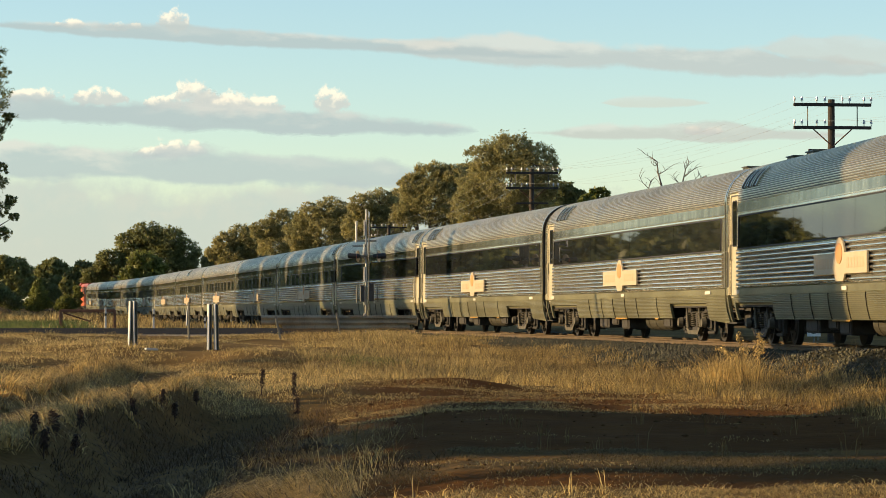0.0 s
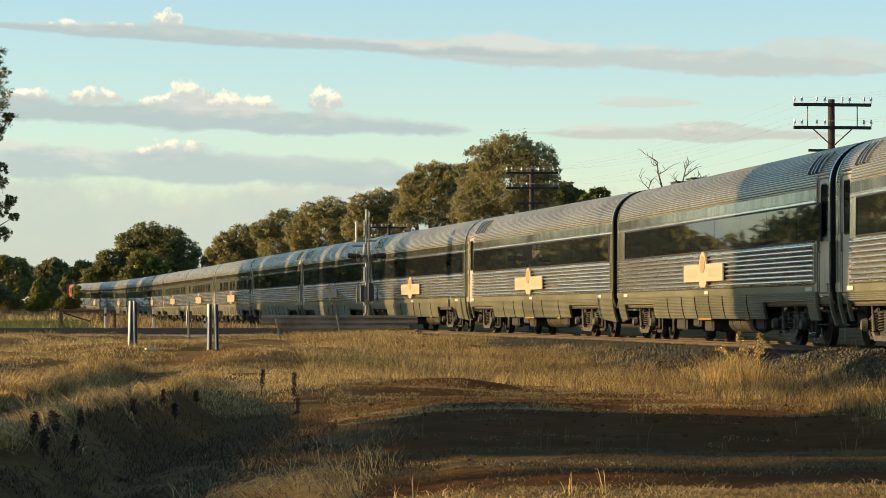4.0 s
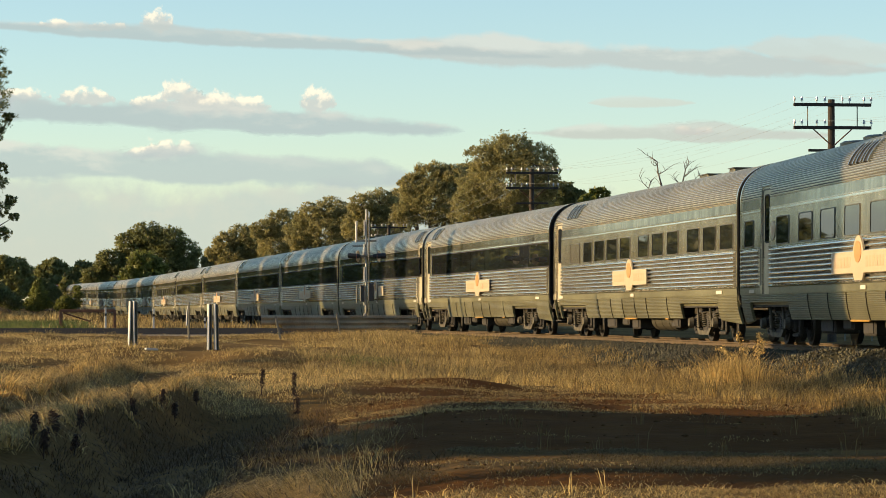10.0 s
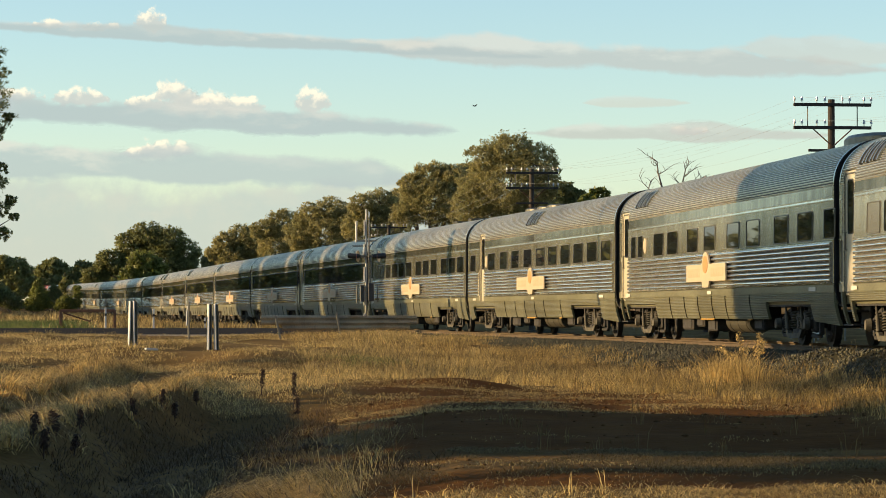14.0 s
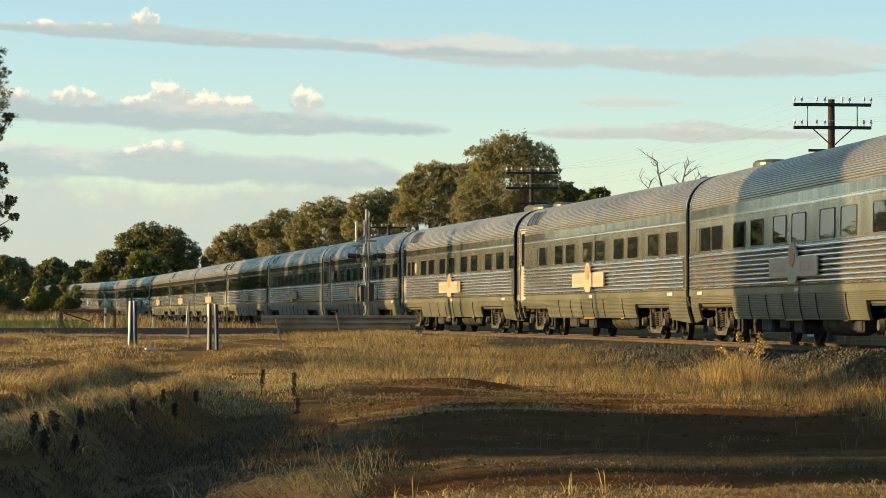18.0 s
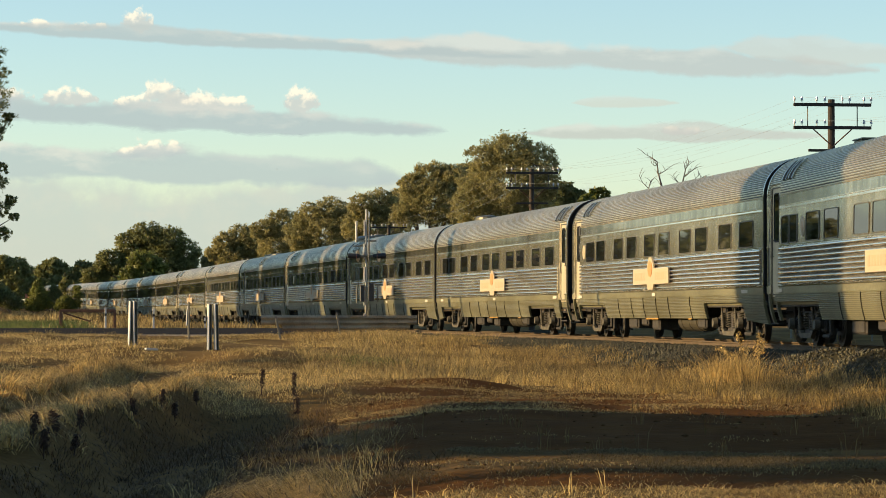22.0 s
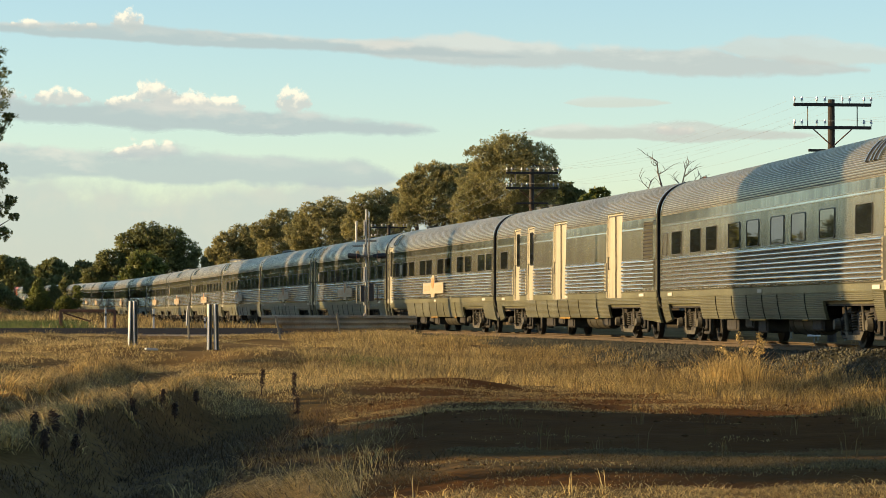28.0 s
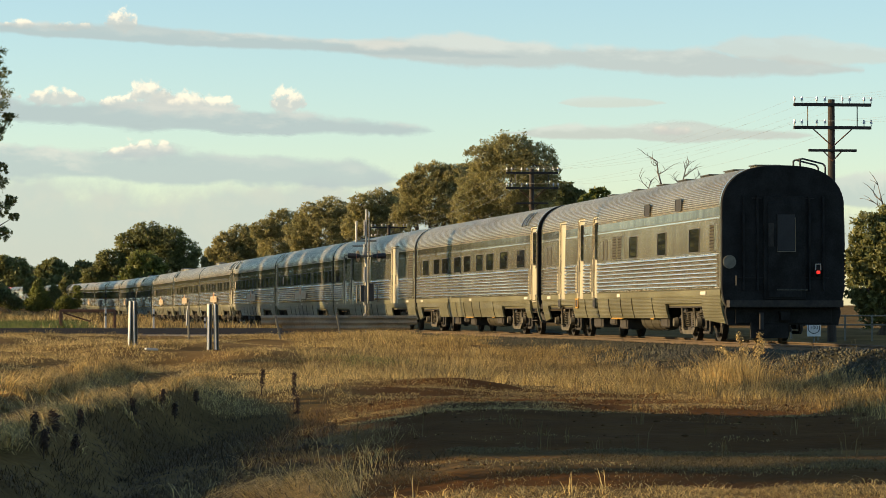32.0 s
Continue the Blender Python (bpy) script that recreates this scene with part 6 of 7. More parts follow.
    b.free()


make_posts()


# ---------- grass ----------
def blades(rng, x, y, z, h, lean, width, bend):
    """One curved blade at each place: verts (n*5, 3) and tris."""
    n = len(x)
    a = rng.uniform(0, 2 * np.pi, n)
    la = lean + rng.normal(0, 0.9, n)
    dx, dy = np.cos(la), np.sin(la)
    b = rng.uniform(0.3, 1.0, n) * bend
    w = width * rng.uniform(0.6, 1.3, n)
    sx, sy = np.cos(a) * w, np.sin(a) * w * 0.5
    p0 = np.stack([x, y, z - 0.02], 1)
    p1 = np.stack([x + dx * h * b * 0.3, y + dy * h * b * 0.3, z + h * 0.6], 1)
    p2 = np.stack([x + dx * h * b, y + dy * h * b, z + h * (1 - 0.35 * b)], 1)
    s = np.stack([sx, sy, np.zeros(n)], 1)
    v = np.stack([p0 - s, p0 + s, p1 + s * 0.75, p1 - s * 0.75, p2], 1)
    k = np.arange(n)[:, None, None] * 5
    f = np.array([(0, 1, 2), (0, 2, 3), (3, 2, 4)])[None] + k
    return v.reshape(-1, 3), f.reshape(-1, 3)


def drooping(rng, x, y, z, h, lean, width, bend):
    """Long blades that arch over and hang: seven points each."""
    n = len(x)
    la = lean + rng.normal(0, 0.6, n)
    dx, dy = np.cos(la), np.sin(la)
    b = rng.uniform(0.5, 1.0, n) * bend
    a = la + 1.57 + rng.normal(0, 0.5, n)
    w = width * rng.uniform(0.6, 1.3, n)
    s = np.stack([np.cos(a) * w, np.sin(a) * w, np.zeros(n)], 1)
    pts = []
    for t in (0.0, 0.36, 0.7, 1.0):
        pts.append(np.stack([x + dx * h * b * t ** 1.4, y + dy * h * b * t ** 1.4, z - 0.02 + h * (1.7 * t - 1.15 * b * t * t)], 1))
    v = np.stack([pts[0] - s, pts[0] + s, pts[1] + s, pts[1] - s, pts[2] + s * 0.7, pts[2] - s * 0.7, pts[3]], 1)
    f = np.array([(0, 1, 2), (0, 2, 3), (3, 2, 4), (3, 4, 5), (5, 4, 6)])[None] + np.arange(n)[:, None, None] * 7
    return v.reshape(-1, 3), f.reshape(-1, 3)


def tufts(rng, cx, cy, per, spread, hmin, hmax, width, bend, keep=None, shape=None, sweep=None):
    n = len(cx)
    k = rng.poisson(per, n)
    i = np.repeat(np.arange(n), k)
    r = np.abs(rng.normal(0, 1, len(i))) * spread
    a = rng.uniform(0, 2 * np.pi, len(i))
    x, y = cx[i] + r * np.cos(a), cy[i] + r * np.sin(a)
    size = rng.uniform(0.6, 1.15, n)[i]
    if sweep is not None:
        a = (sweep[0] + rng.normal(0, sweep[1], n))[i]
    h = rng.uniform(hmin, hmax, len(i)) * size * np.clip(1.2 - r / spread * 0.25, 0.5, 1.2)
    if keep is not None:
        m = keep(x, y)
        x, y, h, a = x[m], y[m], h[m], a[m]
    return (shape or blades)(rng, x, y, ground_z(x, y), h, a, width, bend)


def grass_thing(label, v, f, mat):
    tagged(new("grass", fast_mesh("grass", v, f, mat)), label, "grass", kind="stuff")


def scatter(rng, n, y0, y1, left=-0.2, right=0.2):
    y = np.sqrt(rng.uniform(y0 ** 2, y1 ** 2, n))
    return rng.uniform(left, right, n) * y, y


def make_grass():
    rng = np.random.default_rng(77)
    clear = lambda x, y: ((y > ROAD_Y + 4.4) | (y < ROAD_Y - 4.4 - 2.6 * step(-6, -9, x))) & (off_line(x, y) < -3.35 - 0.4 * np.sin(y * 1.3 + x)) & (dirt(x, y) < 0.35)
    patchy = lambda x, y: wave(x * 0.8, y * 0.55) + 0.5 * wave(x * 2.3 + 4, y * 1.6)
    # golden stand between the dirt track and the ballast
    x, y = scatter(rng, 8000, 53, 104, -0.05, 0.16)
    grass_thing("tall golden dry grass along the railway bank", *tufts(rng, x, y, 15, 0.2, 0.06, 0.36, 0.004, 1.7, lambda x, y: clear(x, y) & (x > -5.5 - 0.02 * (y - 60)) & (patchy(x, y) > -0.6)), STRAW)
    x, y = scatter(rng, 3500, 53, 104, -0.05, 0.16)
    grass_thing("arching golden grass along the railway bank", *tufts(rng, x, y, 14, 0.22, 0.14, 0.34, 0.0042, 1.15, lambda x, y: clear(x, y) & (x > -5.5 - 0.02 * (y - 60)) & (patchy(x * 0.7, y) > 0.0), drooping), STRAW)
    # short matted grass of the left paddock as far as the road
    x, y = scatter(rng, 9500, 44, 107, -0.17, 0.0)
    grass_thing("short matted dry grass before the road", *tufts(rng, x, y, 9, 0.24, 0.03, 0.15, 0.0048, 2.4, lambda x, y: clear(x, y) & (patchy(x, y) > -0.3) & (x < -0.055 * y)), STRAW_PALE)
    grass_thing("brownish matted dry grass before the road", *tufts(rng, x, y, 9, 0.24, 0.03, 0.17, 0.0046, 2.0, lambda x, y: clear(x, y) & (patchy(x, y) > -0.3) & (x > -0.055 * y)), STRAW)
    x, y = scatter(rng, 600, 58, 106, -0.17, -0.02)
    grass_thing("scattered taller straw tufts before the road", *tufts(rng, x, y, 12, 0.14, 0.1, 0.3, 0.006, 1.6, lambda x, y: clear(x, y) & (patchy(x, y) > 0.1)), STRAW)
    x, y = rng.normal(-1.5, 0.5, 130), rng.normal(62, 1.6, 130)
    grass_thing("patch of fresh green grass among straw", *tufts(rng, x, y, 12, 0.16, 0.06, 0.2, 0.005, 1.4), GREEN_GRASS)
    # ditch and banks
    x, y = scatter(rng, 8500, 17, 58, -0.17, 0.0)
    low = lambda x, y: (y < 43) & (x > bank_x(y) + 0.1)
    ok = lambda x, y: clear(x, y) & (dirt(x, y) < 0.2) & (patchy(x * 1.4, y) > -0.3)
    grass_thing("matted dull dry grass beside the ditch", *tufts(rng, x, y, 10, 0.16, 0.03, 0.15, 0.0034, 2.4, lambda x, y: ok(x, y) & ~low(x, y)), STRAW_PALE)
    # Ditch grass gets its own dark colour that stands in for shade.
    grass_thing("matted brown dead grass, coloured darker for the ditch's shade", *tufts(rng, x, y, 7, 0.18, 0.03, 0.14, 0.0036, 2.4, lambda x, y: ok(x, y) & low(x, y)), DITCH_GRASS)
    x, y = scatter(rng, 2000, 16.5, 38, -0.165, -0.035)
    grass_thing("matted straw in the ditch, its shade put into the colour", *tufts(rng, x, y, 11, 0.17, 0.04, 0.17, 0.0036, 2.5, lambda x, y: x > bank_x(y) + 0.35, drooping, (-1.5, 1.5)), DITCH_GRASS)
    y = 26 + 25 * rng.uniform(0, 1, 560)
    x = bank_x(y) + rng.normal(-0.14, 0.16, 560)
    grass_thing("drooping straw tussocks along the ditch edge", *tufts(rng, x, y, 34, 0.09, 0.14, 0.34, 0.0046, 1.6, lambda x, y: dirt(x, y) < 0.3, drooping, (-1.9, 1.3)), STRAW_PALE)
    y = rng.uniform(34, 58, 330)
    x = bank_x(y) - 1.95 + rng.normal(0, 0.22, 330)
    grass_thing("drooping straw tussocks on the far bank", *tufts(rng, x, y, 36, 0.12, 0.14, 0.36, 0.005, 1.5, None, drooping, (-1.9, 1.3)), STRAW_PALE)
    # tussock in the foreground and the near verge
    x, y = rng.normal(-0.95, 0.26, 44), rng.uniform(21.0, 24.2, 44)
    grass_thing("large drooping straw tussock by the track", *tufts(rng, x, y, 30, 0.07, 0.2, 0.4, 0.0026, 2.2, None, drooping, (3.2, 0.4)), STRAW)
    x, y = rng.normal(-0.8, 0.12, 14), rng.uniform(21.3, 22.2, 14)
    grass_thing("golden curled straw over the tussock", *tufts(rng, x, y, 34, 0.06, 0.26, 0.4, 0.003, 2.2, None, drooping, (3.2, 0.3)), STRAW_PALE)
    x, y = rng.normal(-0.74, 0.22, 11), rng.uniform(22.4, 25.0, 11)
    grass_thing("upright straws behind the tussock", *tufts(rng, x, y, 6, 0.07, 0.2, 0.44, 0.0021, 0.9), STRAW)
    x, y = rng.uniform(-2.6, -0.5, 60), rng.uniform(24, 36, 60)
    grass_thing("long pale arching straws beside the ditch", *tufts(rng, x, y, 16, 0.16, 0.14, 0.34, 0.0022, 1.6, None, drooping), STRAW)
    x, y = rng.uniform(-0.9, 3.7, 620), rng.uniform(18.6, 21.6, 620)
    grass_thing("short golden stubble on the near verge", *tufts(rng, x, y, 30, 0.13, 0.012, 0.05, 0.003, 3.4, lambda x, y: y + 0.5 * wave(x * 2, y * 3) + 0.25 * np.sin(x * 7) < 20.9), STRAW)
    x, y = rng.uniform(-0.75, 3.7, 90), rng.uniform(19.2, 21.0, 90)
    grass_thing("coarse curled golden straws on the near verge", *tufts(rng, x, y, 11, 0.1, 0.05, 0.13, 0.0034, 1.5, None, drooping), STRAW_PALE)
    x, y = np.array([0.86, 0.9, 1.12, 1.16, -0.35, -0.2]), np.array([20.2, 20.3, 20.2, 20.1, 20.6, 20.7])
    grass_thing("a few tall seeding straws on the near verge", *tufts(rng, x, y, 4, 0.03, 0.14, 0.24, 0.003, 0.7, None, drooping), STRAW_PALE)
    # thin straw lying on the dirt track
    x, y = scatter(rng, 5200, 22, 54, -0.04, 0.16)
    grass_thing("sparse flattened straw on bare red dirt", *tufts(rng, x, y, 9, 0.3, 0.015, 0.05, 0.0032, 3.4, lambda x, y: (dirt(x, y) > 0.15) & ((y < 26.8) | (y > 39.0) | (wave(x * 3, y * 3) > 0.6)) & (np.sin(y * 1.1 + 0.2 * x + 1.6 * wave(x * 0.5, y * 0.7)) + 0.9 * wave(x * 1.7, y * 2.3) > 0.35)), STRAW)
    x, y = scatter(rng, 3400, 23.4, 27.0, -0.04, 0.16)
    grass_thing("thin dry grass strip between wheel tracks", *tufts(rng, x, y, 10, 0.22, 0.015, 0.05, 0.0026, 3.4, lambda x, y: (x > -0.5) & (wave(x * 2, y * 2.5) + 0.5 * wave(x * 5, y * 4) > -0.2)), STRAW_DULL)
    x, y = scatter(rng, 5600, 37, 52, -0.05, 0.16)
    grass_thing("flattened straw litter on the sunlit dirt", *tufts(rng, x, y, 9, 0.3, 0.02, 0.06, 0.0055, 3.2, lambda x, y: (dirt(x, y) > 0.1) & (wave(x * 1.3, y * 1.9) > -0.35)), STRAW)
    x, y = scatter(rng, 110, 24, 56, -0.05, 0.16)
    grass_thing("a few thin upright straws on the dirt", *tufts(rng, x, y, 5, 0.08, 0.1, 0.32, 0.004, 0.6), STRAW_DULL)
    # stand at the foot of the ballast on the right
    x, y = rng.uniform(0.8, 7.4, 1500), rng.uniform(31, 55, 1500)
    grass_thing("tall dry grass at the foot of the ballast", *tufts(rng, x, y, 18, 0.12, 0.1, 0.32, 0.003, 1.15, lambda x, y: (off_line(x, y) < -3.5) & (dirt(x, y) < 0.4), drooping, (-1.6, 1.2)), STRAW)
    x, y = rng.uniform(0.8, 7.4, 700), rng.uniform(31, 55, 700)
    grass_thing("thin upright straws at the foot of the ballast", *tufts(rng, x, y, 8, 0.2, 0.12, 0.42, 0.0026, 1.0, lambda x, y: (off_line(x, y) < -3.4) & (dirt(x, y) < 0.4)), STRAW)
    x, y = rng.uniform(5.2, 8.2, 420), rng.uniform(40, 54, 420)
    grass_thing("sparse dry grass creeping into the ballast", *tufts(rng, x, y, 14, 0.16, 0.06, 0.3, 0.0036, 1.5, lambda x, y: (off_line(x, y) > -4.0) & (off_line(x, y) < -3.0) & (wave(x * 2.1, y * 1.3) > -0.4)), STRAW)
    x, y = rng.normal(5.05, 0.28, 60), rng.normal(50.3, 0.5, 60)
    grass_thing("tall straw clump beside the ballast", *tufts(rng, x, y, 30, 0.12, 0.4, 0.8, 0.0042, 0.6), STRAW_PALE)
    # beyond the road
    x, y = scatter(rng, 4200, 117, 260, -0.17, 0.01)
    grass_thing("long dry grass beyond the road", *tufts(rng, x, y, 12, 0.35, 0.2, 0.55, 0.016, 0.6, lambda x, y: (off_line(x, y) < -4) & ((x > -16.5) | (y > 158))), STRAW)
    x, y = scatter(rng, 1800, 175, 330, -0.165, -0.1)
    grass_thing("tall straw grass at the far side of the paddock", *tufts(rng, x, y, 14, 0.6, 0.4, 0.9, 0.03, 0.5, lambda x, y: off_line(x, y) < -4), STRAW)
    x, y = scatter(rng, 3000, 118, 205, -0.165, -0.122)
    grass_thing("green grass patch beyond the road", *tufts(rng, x, y, 12, 0.4, 0.2, 0.5, 0.02, 0.7), GREEN_GRASS)


make_grass()


def make_weeds():
    rng = np.random.default_rng(9)
    for px, py, h in ((463, 700, 46), (519, 722, 60), (528, 748, 50), (245, 712, 24), (239, 746, 38), (286, 722, 30), (349, 718, 24), (58, 786, 52), (96, 764, 34), (101, 772, 36), (78, 808, 46), (143, 764, 36), (310, 746, 30), (131, 806, 34), (212, 703, 18)):
        ds = np.arange(18.0, 75.0, 0.05)
        seen = 555.2 + (EYE - ground_z(across(px, ds), ds)) * 5171 / ds
        d = float(ds[np.argmin(np.abs(seen - py))])
        x, k = across(px, d), d / 5171
        z = float(ground_z(x, d))
        w = thing("dried_dock_weed", pose(x, d, z), "dark brown dried dock weed stalk in grass", "weed", "dried dock weeds")
        bm = bmesh.new()
        hh = h * k
        top = Vector((rng.uniform(-0.03, 0.03), 0, hh))
        limb(bm, [Vector((0, 0, -0.03)), top * 0.5 + Vector((rng.uniform(-0.01, 0.01), 0, 0)), top], 0.008, 0.004, 5)
        part("stalk", bm_mesh("stalk", bm, WEED), w)
        n = 260
        q = rng.uniform(0.35, 1.05, n)
        c = np.stack([np.interp(q, [0, 1], [0, top.x]), np.zeros(n), q * hh], 1)
        quads = leaf_cloud(rng, c, np.full(n, 0.045), n, 0.018)
        part("seed_head", fast_mesh("seed_head", quads.reshape(-1, 3), np.arange(n * 4).reshape(-1, 4), WEED), w, "clustered dark seeds")
    # the tall leafy weed on the ballast
    x, y = across(1318, 52), 52.0
    z = float(ground_z(x, y))
    w = thing("tall_weed", pose(x, y, z), "tall dry leafy weed leaning beside the ballast", "weed")
    bm = bmesh.new()
    cs = []
    for i in range(9):
        tip = Vector((rng.uniform(-0.55, 0.4), rng.uniform(-0.3, 0.3), rng.uniform(0.45, 0.95)))
        mid = tip * 0.5 + Vector((0, 0, 0.12))
        limb(bm, [Vector((0, 0, 0)), mid, tip], 0.008, 0.003, 5)
        cs += [tuple(mid.lerp(tip, q)) for q in (0.2, 0.45, 0.7, 0.9, 1.0)]
    part("stems", bm_mesh("stems", bm, STRAW_DULL), w)
    cs = np.array(cs)
    quads = leaf_cloud(rng, cs, np.full(len(cs), 0.08), 700, 0.026)
    part("leaves", fast_mesh("leaves", quads.reshape(-1, 3), np.arange(2800).reshape(-1, 4), STRAW), w, "small curled dry leaves")


make_weeds()


# ---------- clouds, far off ----------
CLOUDS = []


def cloud_material(seed, grey, lit, puff, thin, rich=0.0, crisp=0.5, lumps=0.018, fibre=1.0):
    m = bpy.data.materials.new("cloud")
    m.use_nodes = True
    n, l = m.node_tree.nodes, m.node_tree.links
    n.remove(n["Principled BSDF"])

    def math_node(op, a, b=None, c=None):
        q = n.new("ShaderNodeMath")
        q.operation = op
        for i, s in enumerate((a, b, c)):
            if s is None:
                continue
            if isinstance(s, (int, float)):
                q.inputs[i].default_value = s
            else:
                l.new(s, q.inputs[i])
        return q.outputs[0]
    co = n.new("ShaderNodeTexCoord")
    sep = n.new("ShaderNodeSeparateXYZ")
    l.new(co.outputs["UV"], sep.inputs[0])
    u, v = sep.outputs[0], sep.outputs[1]
    def noise_of(scale, detail, off, sz=1.0):
        mp = n.new("ShaderNodeMapping")
        mp.inputs["Location"].default_value, mp.inputs["Scale"].default_value = (seed * 3.7 + off, seed * 1.3, seed), (scale, 1, scale * sz)
        t = n.new("ShaderNodeTexNoise")
        t.inputs["Scale"].default_value, t.inputs["Detail"].default_value, t.inputs["Roughness"].default_value = 1.0, detail, 0.58
        l.new(co.outputs["Object"], mp.inputs[0]), l.new(mp.outputs[0], t.inputs["Vector"])
        return t.outputs[0]
    n1, n2, n3 = noise_of(0.006, 6, 0), noise_of(lumps, 7, 5, fibre), noise_of(0.0025, 3, 9, 3.0)
    # the band's middle wanders; its foot is flat, its crown puffy
    ends = math_node("MULTIPLY", math_node("MULTIPLY", u, math_node("SUBTRACT", 1.0, u)), 4.0)
    ends = math_node("POWER", ends, 0.6)
    below = math_node("MULTIPLY", math_node("SUBTRACT", 0.42, v), 3.4)
    above = math_node("MULTIPLY", math_node("SUBTRACT", v, 0.42), 2.4)
    off = math_node("MAXIMUM", below, above)
    puffs = math_node("MULTIPLY", math_node("SUBTRACT", n2, 0.5), puff)
    shape = math_node("ADD", math_node("SUBTRACT", math_node("MULTIPLY", ends, 0.9), off), math_node("ADD", puffs, math_node("MULTIPLY", math_node("SUBTRACT", n1, 0.5), 1.5)))
    al = n.new("ShaderNodeMapRange")
    al.interpolation_type = "SMOOTHSTEP"
    al.inputs[1].default_value, al.inputs[2].default_value, al.inputs[4].default_value = 0.02, crisp, thin
    l.new(shape, al.inputs[0])
    top = n.new("ShaderNodeMapRange")
    top.interpolation_type = "SMOOTHSTEP"
    top.inputs[1].default_value, top.inputs[2].default_value = 0.42, 0.74
    l.new(math_node("ADD", v, math_node("MULTIPLY", math_node("SUBTRACT", n2, 0.5), 1.1)), top.inputs[0])
    lit_amount = math_node("MULTIPLY", top.outputs[0], math_node("MINIMUM", math_node("MAXIMUM", math_node("MULTIPLY", math_node("SUBTRACT", n3, 0.36), 4.5), rich), 1.0))
    col = n.new("ShaderNodeMix")
    col.data_type = "RGBA"
    col.inputs[6].default_value, col.inputs[7].default_value = (*grey, 1), (*lit, 1)
    l.new(lit_amount, col.inputs[0])
    em, tr, mx = n.new("ShaderNodeEmission"), n.new("ShaderNodeBsdfTransparent"), n.new("ShaderNodeMixShader")
    l.new(col.outputs[2], em.inputs["Color"])
    l.new(al.outputs[0], mx.inputs[0]), l.new(tr.outputs[0], mx.inputs[1]), l.new(em.outputs[0], mx.inputs[2])
    l.new(mx.outputs[0], n["Material Output"].inputs["Surface"])
    return m


def make_cloud(x0, x1, y0, y1, drift, seed, label, tilt=0.0, puff=0.9, thin=0.9, grey=(0.235, 0.295, 0.315), lit=(0.66, 0.6, 0.48), rich=0.0, crisp=0.38, lumps=0.018, fibre=1.0):
    """A cloud bank between two bearings across and two up, which drifts by so many of the plan's units in the clip."""
    d = 4300.0 + 25 * seed
    w, h = (x1 - x0) * d / 5171, (y1 - y0) * d / 5171
    c = Vector((across((x0 + x1) / 2, d), d, rise_to((y0 + y1) / 2, d)))
    me = mesh_of("cloud", [(-w / 2, 0, -h / 2), (w / 2, 0, -h / 2), (w / 2, 0, h / 2), (-w / 2, 0, h / 2)], [(0, 1, 2, 3)], cloud_material(seed, grey, lit, puff, thin, rich, crisp, lumps, fibre))
    uv = me.uv_layers.new(name="UVMap")
    uv.data.foreach_set("uv", [0, 0, 1, 0, 1, 1, 0, 1])
    ob = thing("cloud", Matrix.Translation(c) @ Matrix.Rotation(radians(tilt), 4, "Y"), label, "cloud", "drifting evening clouds", me=me, kind="structure")
    CLOUDS.append((ob, c, tilt, drift * d / 5171))


SOFT_LIT, FLAT = (0.365, 0.385, 0.37), 3.0
make_cloud(-150, 1010, 34, 94, -88, 1, "long thin grey cloud bank", tilt=3.2, puff=0.7, thin=0.85, lit=SOFT_LIT, lumps=0.011, fibre=FLAT)
make_cloud(660, 1620, 46, 148, -88, 2, "broad grey-mauve cloud streak", tilt=2.4, puff=0.9, thin=0.75, grey=(0.27, 0.30, 0.305), lit=SOFT_LIT, lumps=0.009, fibre=FLAT)
make_cloud(-160, 850, 158, 248, -78, 3, "grey cloud bank with bright puffy tops", tilt=2.6, puff=0.8, thin=0.88, lit=SOFT_LIT, lumps=0.011, fibre=FLAT)
make_cloud(-220, 820, 226, 348, -58, 4, "low grey-blue cloud bank", tilt=2.6, puff=0.8, thin=0.78, lit=SOFT_LIT, lumps=0.011, fibre=FLAT)
make_cloud(930, 1500, 205, 262, -58, 5, "thin grey cloud streak", tilt=0.5, puff=0.8, thin=0.7, grey=(0.28, 0.295, 0.29), lit=SOFT_LIT, lumps=0.011, fibre=FLAT)
make_cloud(1060, 1260, 158, 200, -76, 6, "small pink cloud wisp", puff=0.8, thin=0.45, grey=(0.34, 0.32, 0.29), lit=SOFT_LIT, fibre=FLAT)
make_cloud(1330, 1760, 45, 130, -90, 7, "faint pink cloud streak", tilt=3.0, puff=0.8, thin=0.45, grey=(0.34, 0.32, 0.29), lit=SOFT_LIT, fibre=FLAT)
make_cloud(-1700, 1700, 215, 580, -40, 8, "pale low haze bank", puff=0.4, thin=0.75, grey=(0.262, 0.315, 0.32), lit=(0.30, 0.33, 0.32))
make_cloud(1440, 1760, 290, 380, -45, 9, "low grey cloud behind the trees", puff=0.8, thin=0.7, lit=SOFT_LIT)
make_cloud(90, 500, 200, 246, -60, 30, "thin pale cloud wisp under a grey bank", tilt=2.0, puff=0.8, thin=0.6, grey=(0.31, 0.315, 0.30), lit=SOFT_LIT, lumps=0.011, fibre=4.0)
make_cloud(400, 760, 280, 322, -50, 31, "thin grey cloud wisp under a grey bank", tilt=1.6, puff=0.8, thin=0.7, lit=SOFT_LIT, lumps=0.011, fibre=4.0)
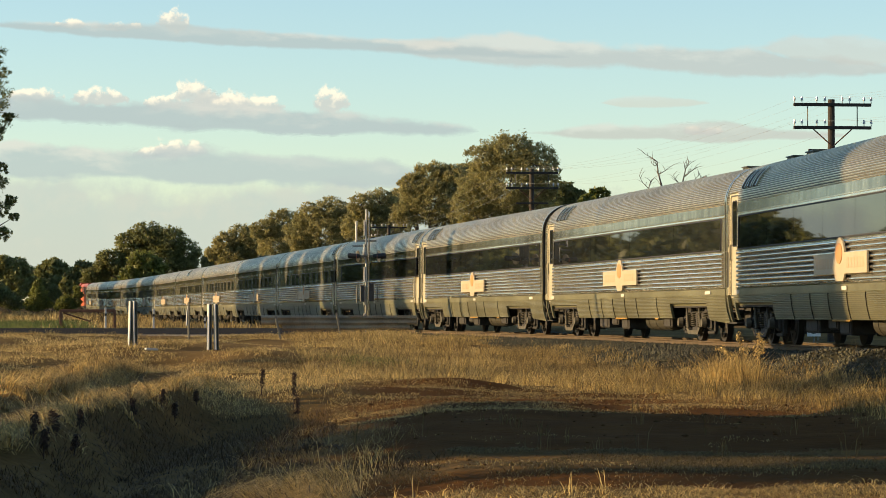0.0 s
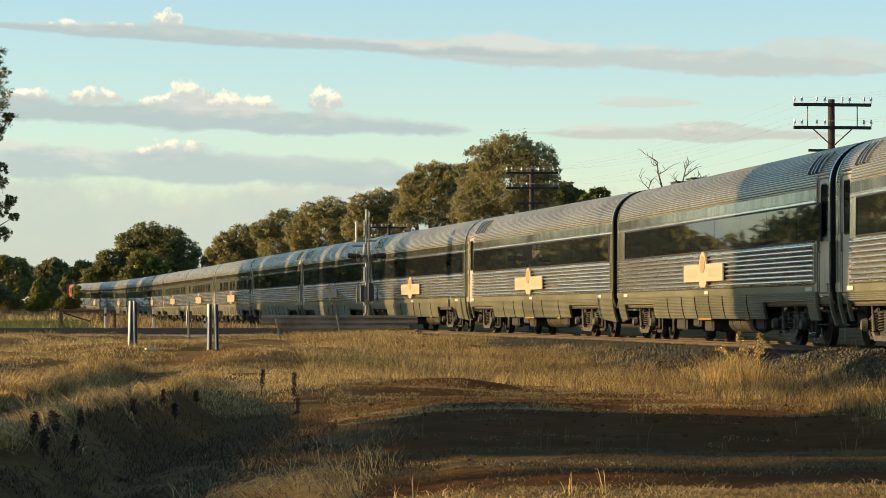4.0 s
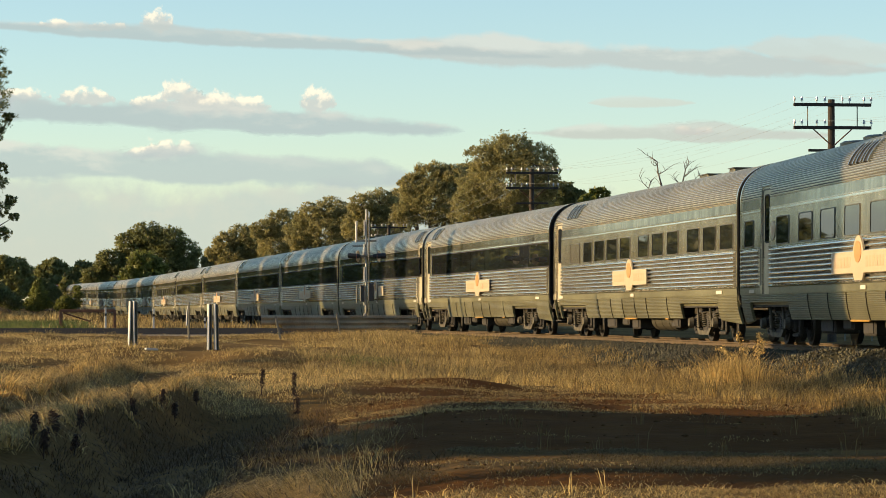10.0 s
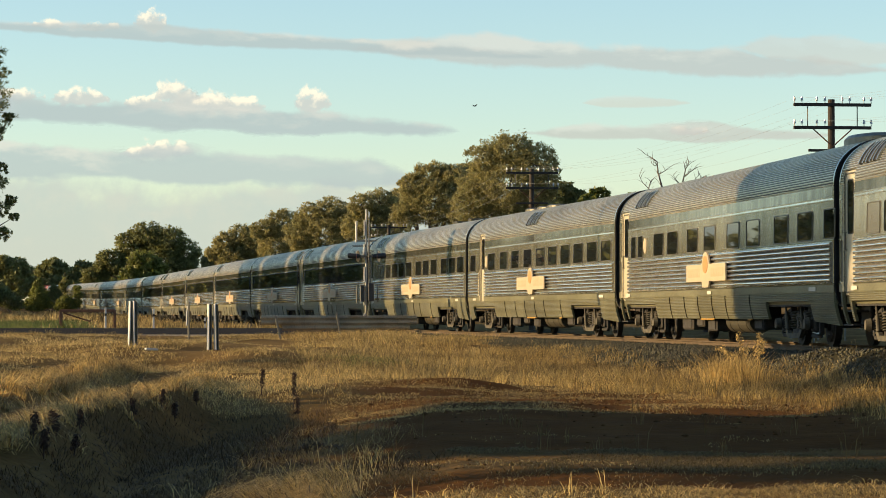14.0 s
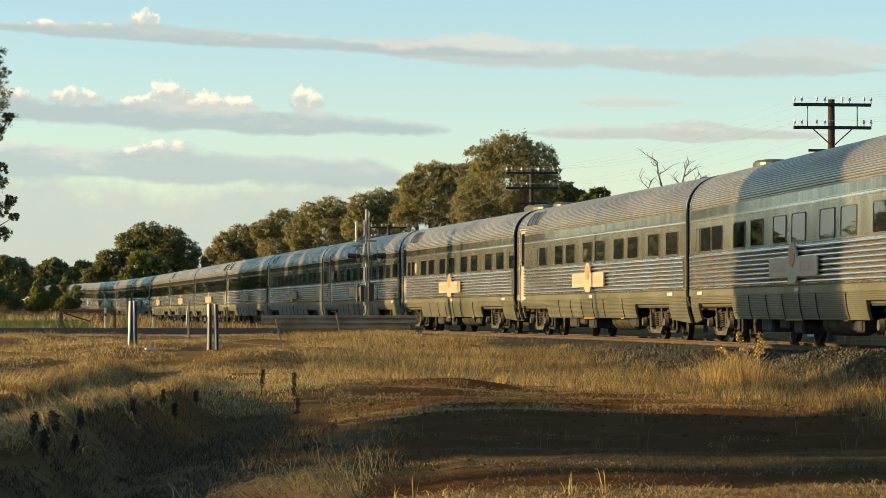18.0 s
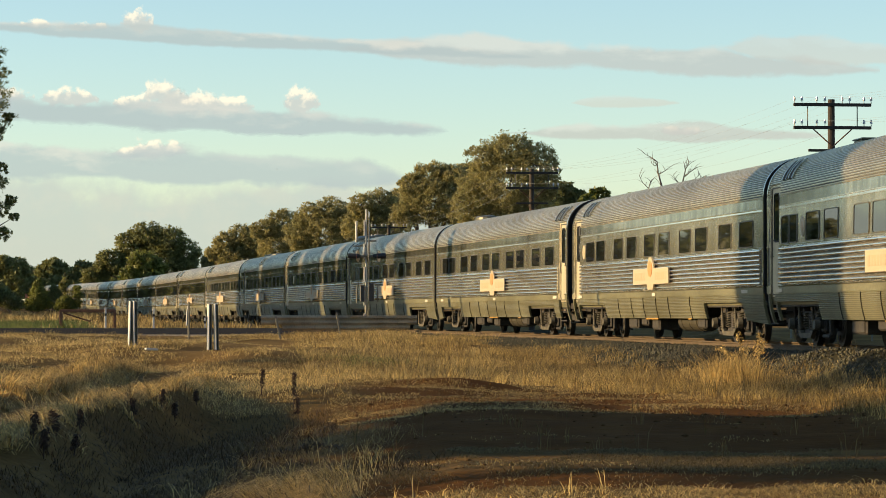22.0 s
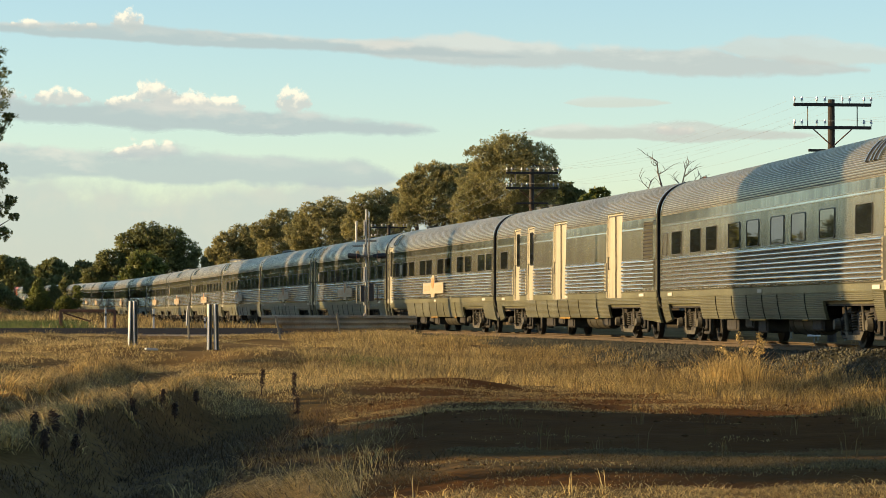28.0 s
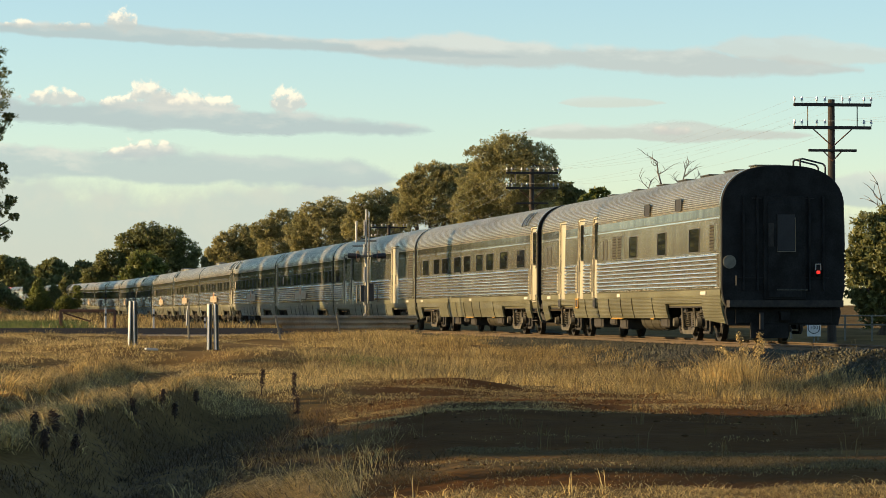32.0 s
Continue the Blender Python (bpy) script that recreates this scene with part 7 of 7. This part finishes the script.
make_cloud(800, 1640, 20, 70, -90, 32, "faint pink cloud veil above a grey streak", tilt=1.5, puff=0.9, thin=0.4, grey=(0.34, 0.33, 0.31), lit=SOFT_LIT, lumps=0.008, fibre=4.0)
PUFF = "small bright cumulus puff over a grey cloud bank"
for i, (x, y, w, h, drift) in enumerate(((305, 40, 62, 74, -92), (205, 48, 90, 34, -90), (125, 44, 70, 30, -90), (352, 172, 90, 116, -80), (378, 184, 80, 74, -80), (408, 184, 80, 70, -79), (458, 190, 100, 60, -80), (175, 174, 110, 52, -78), (60, 172, 110, 44, -78), (297, 184, 90, 52, -78), (586, 184, 70, 86, -77), (320, 268, 110, 52, -54), (270, 272, 90, 36, -54), (1240, 232, 90, 32, -56))):
    make_cloud(x - w * 0.5, x + w * 0.5, y - h * 0.6, y + h * 0.45, drift, 10 + i, PUFF, puff=2.2, thin=0.9, grey=(0.31, 0.345, 0.345), lit=(0.60, 0.56, 0.46), rich=0.85, crisp=0.5, lumps=0.05)


def move_clouds():
    for ob, c, tilt, shift in CLOUDS:
        m = Matrix.Rotation(radians(tilt), 4, "Y")
        walk(ob, [(0, Matrix.Translation(c) @ m), (16, Matrix.Translation(c + Vector((shift / 2, 0, 0))) @ m), (32, Matrix.Translation(c + Vector((shift, 0, 0))) @ m)])


def make_bird(label):
    bird = thing("bird", Matrix(), label, "bird", "birds in the sky")
    bm = bmesh.new()
    pts = [((-0.19, 0, 0), 0.008), ((-0.1, 0, 0.005), 0.035), ((0, 0, 0.01), 0.05), ((0.1, 0, 0.012), 0.038), ((0.15, 0, 0.02), 0.028), ((0.2, 0, 0.015), 0.004)]
    for (a, ra), (b, rb_) in zip(pts, pts[1:]):
        tube(bm, a, b, ra, rb_, 8)
    part("bird_body", bm_mesh("bird_body", bm, FEATHER, True), bird)
    v = [(-0.32, -0.06, 0), (-0.32, 0.06, 0), (-0.12, 0.03, 0.01), (-0.12, -0.03, 0.01)]
    part("tail", mesh_of("tail", v + [(x, y, z - 0.008) for x, y, z in v], [(0, 1, 2, 3), (7, 6, 5, 4), (0, 4, 5, 1), (1, 5, 6, 2), (2, 6, 7, 3), (3, 7, 4, 0)], FEATHER), bird)
    wings = []
    for s in (-1, 1):
        o = [(0.09, 0), (0.12, 0.16), (0.06, 0.36), (-0.04, 0.42), (-0.06, 0.2), (-0.08, 0)]
        n = len(o)
        v = [(x, s * y, 0.006) for x, y in o] + [(x, s * y, -0.004) for x, y in o]
        f = [tuple(range(n)), tuple(reversed(range(n, 2 * n)))] + [(i, n + i, n + (i + 1) % n, (i + 1) % n) for i in range(n)]
        wings.append((part("wing", mesh_of("wing", v, f, FEATHER), bird, m=pose(0, s * 0.03, 0.02)), s))
    return bird, wings


BIRD, WINGS = make_bird("small dark bird in flight against the sky")
FAR_BIRD, FAR_WINGS = make_bird("distant dark bird in flight above gum trees")


def move_bird():
    way = ((0, -900, -700), (10, 640, -200), (11.3, 502, 0), (11.5, 474, 35), (12, 430, 86), (12.5, 437, 107), (12.8, 474, 118), (13, 516, 123), (13.3, 600, 136), (13.6, 702, 156), (14, 840, 188), (14.2, 911, 202), (14.5, 1026, 212), (16, 1640, 240), (20, 2900, 200), (32, 6000, -500))
    d = 270.0
    spots = [(t, Vector((across(x, d), d, rise_to(y, d)))) for t, x, y in way]
    rows = []
    for i, (t, p) in enumerate(spots):
        a, b = spots[max(0, i - 1)][1], spots[min(len(spots) - 1, i + 1)][1]
        w = b - a
        heading = math.degrees(math.atan2(0.6 * abs(w.x) + 0.2, w.x))
        rows.append((t, Matrix.Translation(p) @ pose(0, 0, 0, 0, 0, heading)))
    walk(BIRD, rows)
    # the far bird comes out over the trees and flies off
    far = ((0, 1400, 360, 560), (18.5, 690, 320, 560), (19, 646, 318, 560), (19.4, 621, 317, 562), (19.7, 594, 316, 566), (20, 565, 314, 572), (20.3, 539, 310, 590), (20.7, 515, 306, 680), (22, 490, 300, 1100), (32, 440, 280, 4000))
    walk(FAR_BIRD, [(t, Matrix.Translation((across(x, q), q, rise_to(y, q))) @ pose(0, 0, 0, 0, 0, 160)) for t, x, y, q in far])
    for wings, start in ((WINGS, 11), (FAR_WINGS, 18)):
        for ob, s in wings:
            flap = [(0, pose(0, s * 0.03, 0.02))]
            flap += [(start + k * 0.1, pose(0, s * 0.03, 0.02, s * 38 * math.sin(k * 1.9))) for k in range(46)]
            walk(ob, flap + [(32, pose(0, s * 0.03, 0.02))])


def motions():
    move_bird()
    move_train()
    move_clouds()


motions()
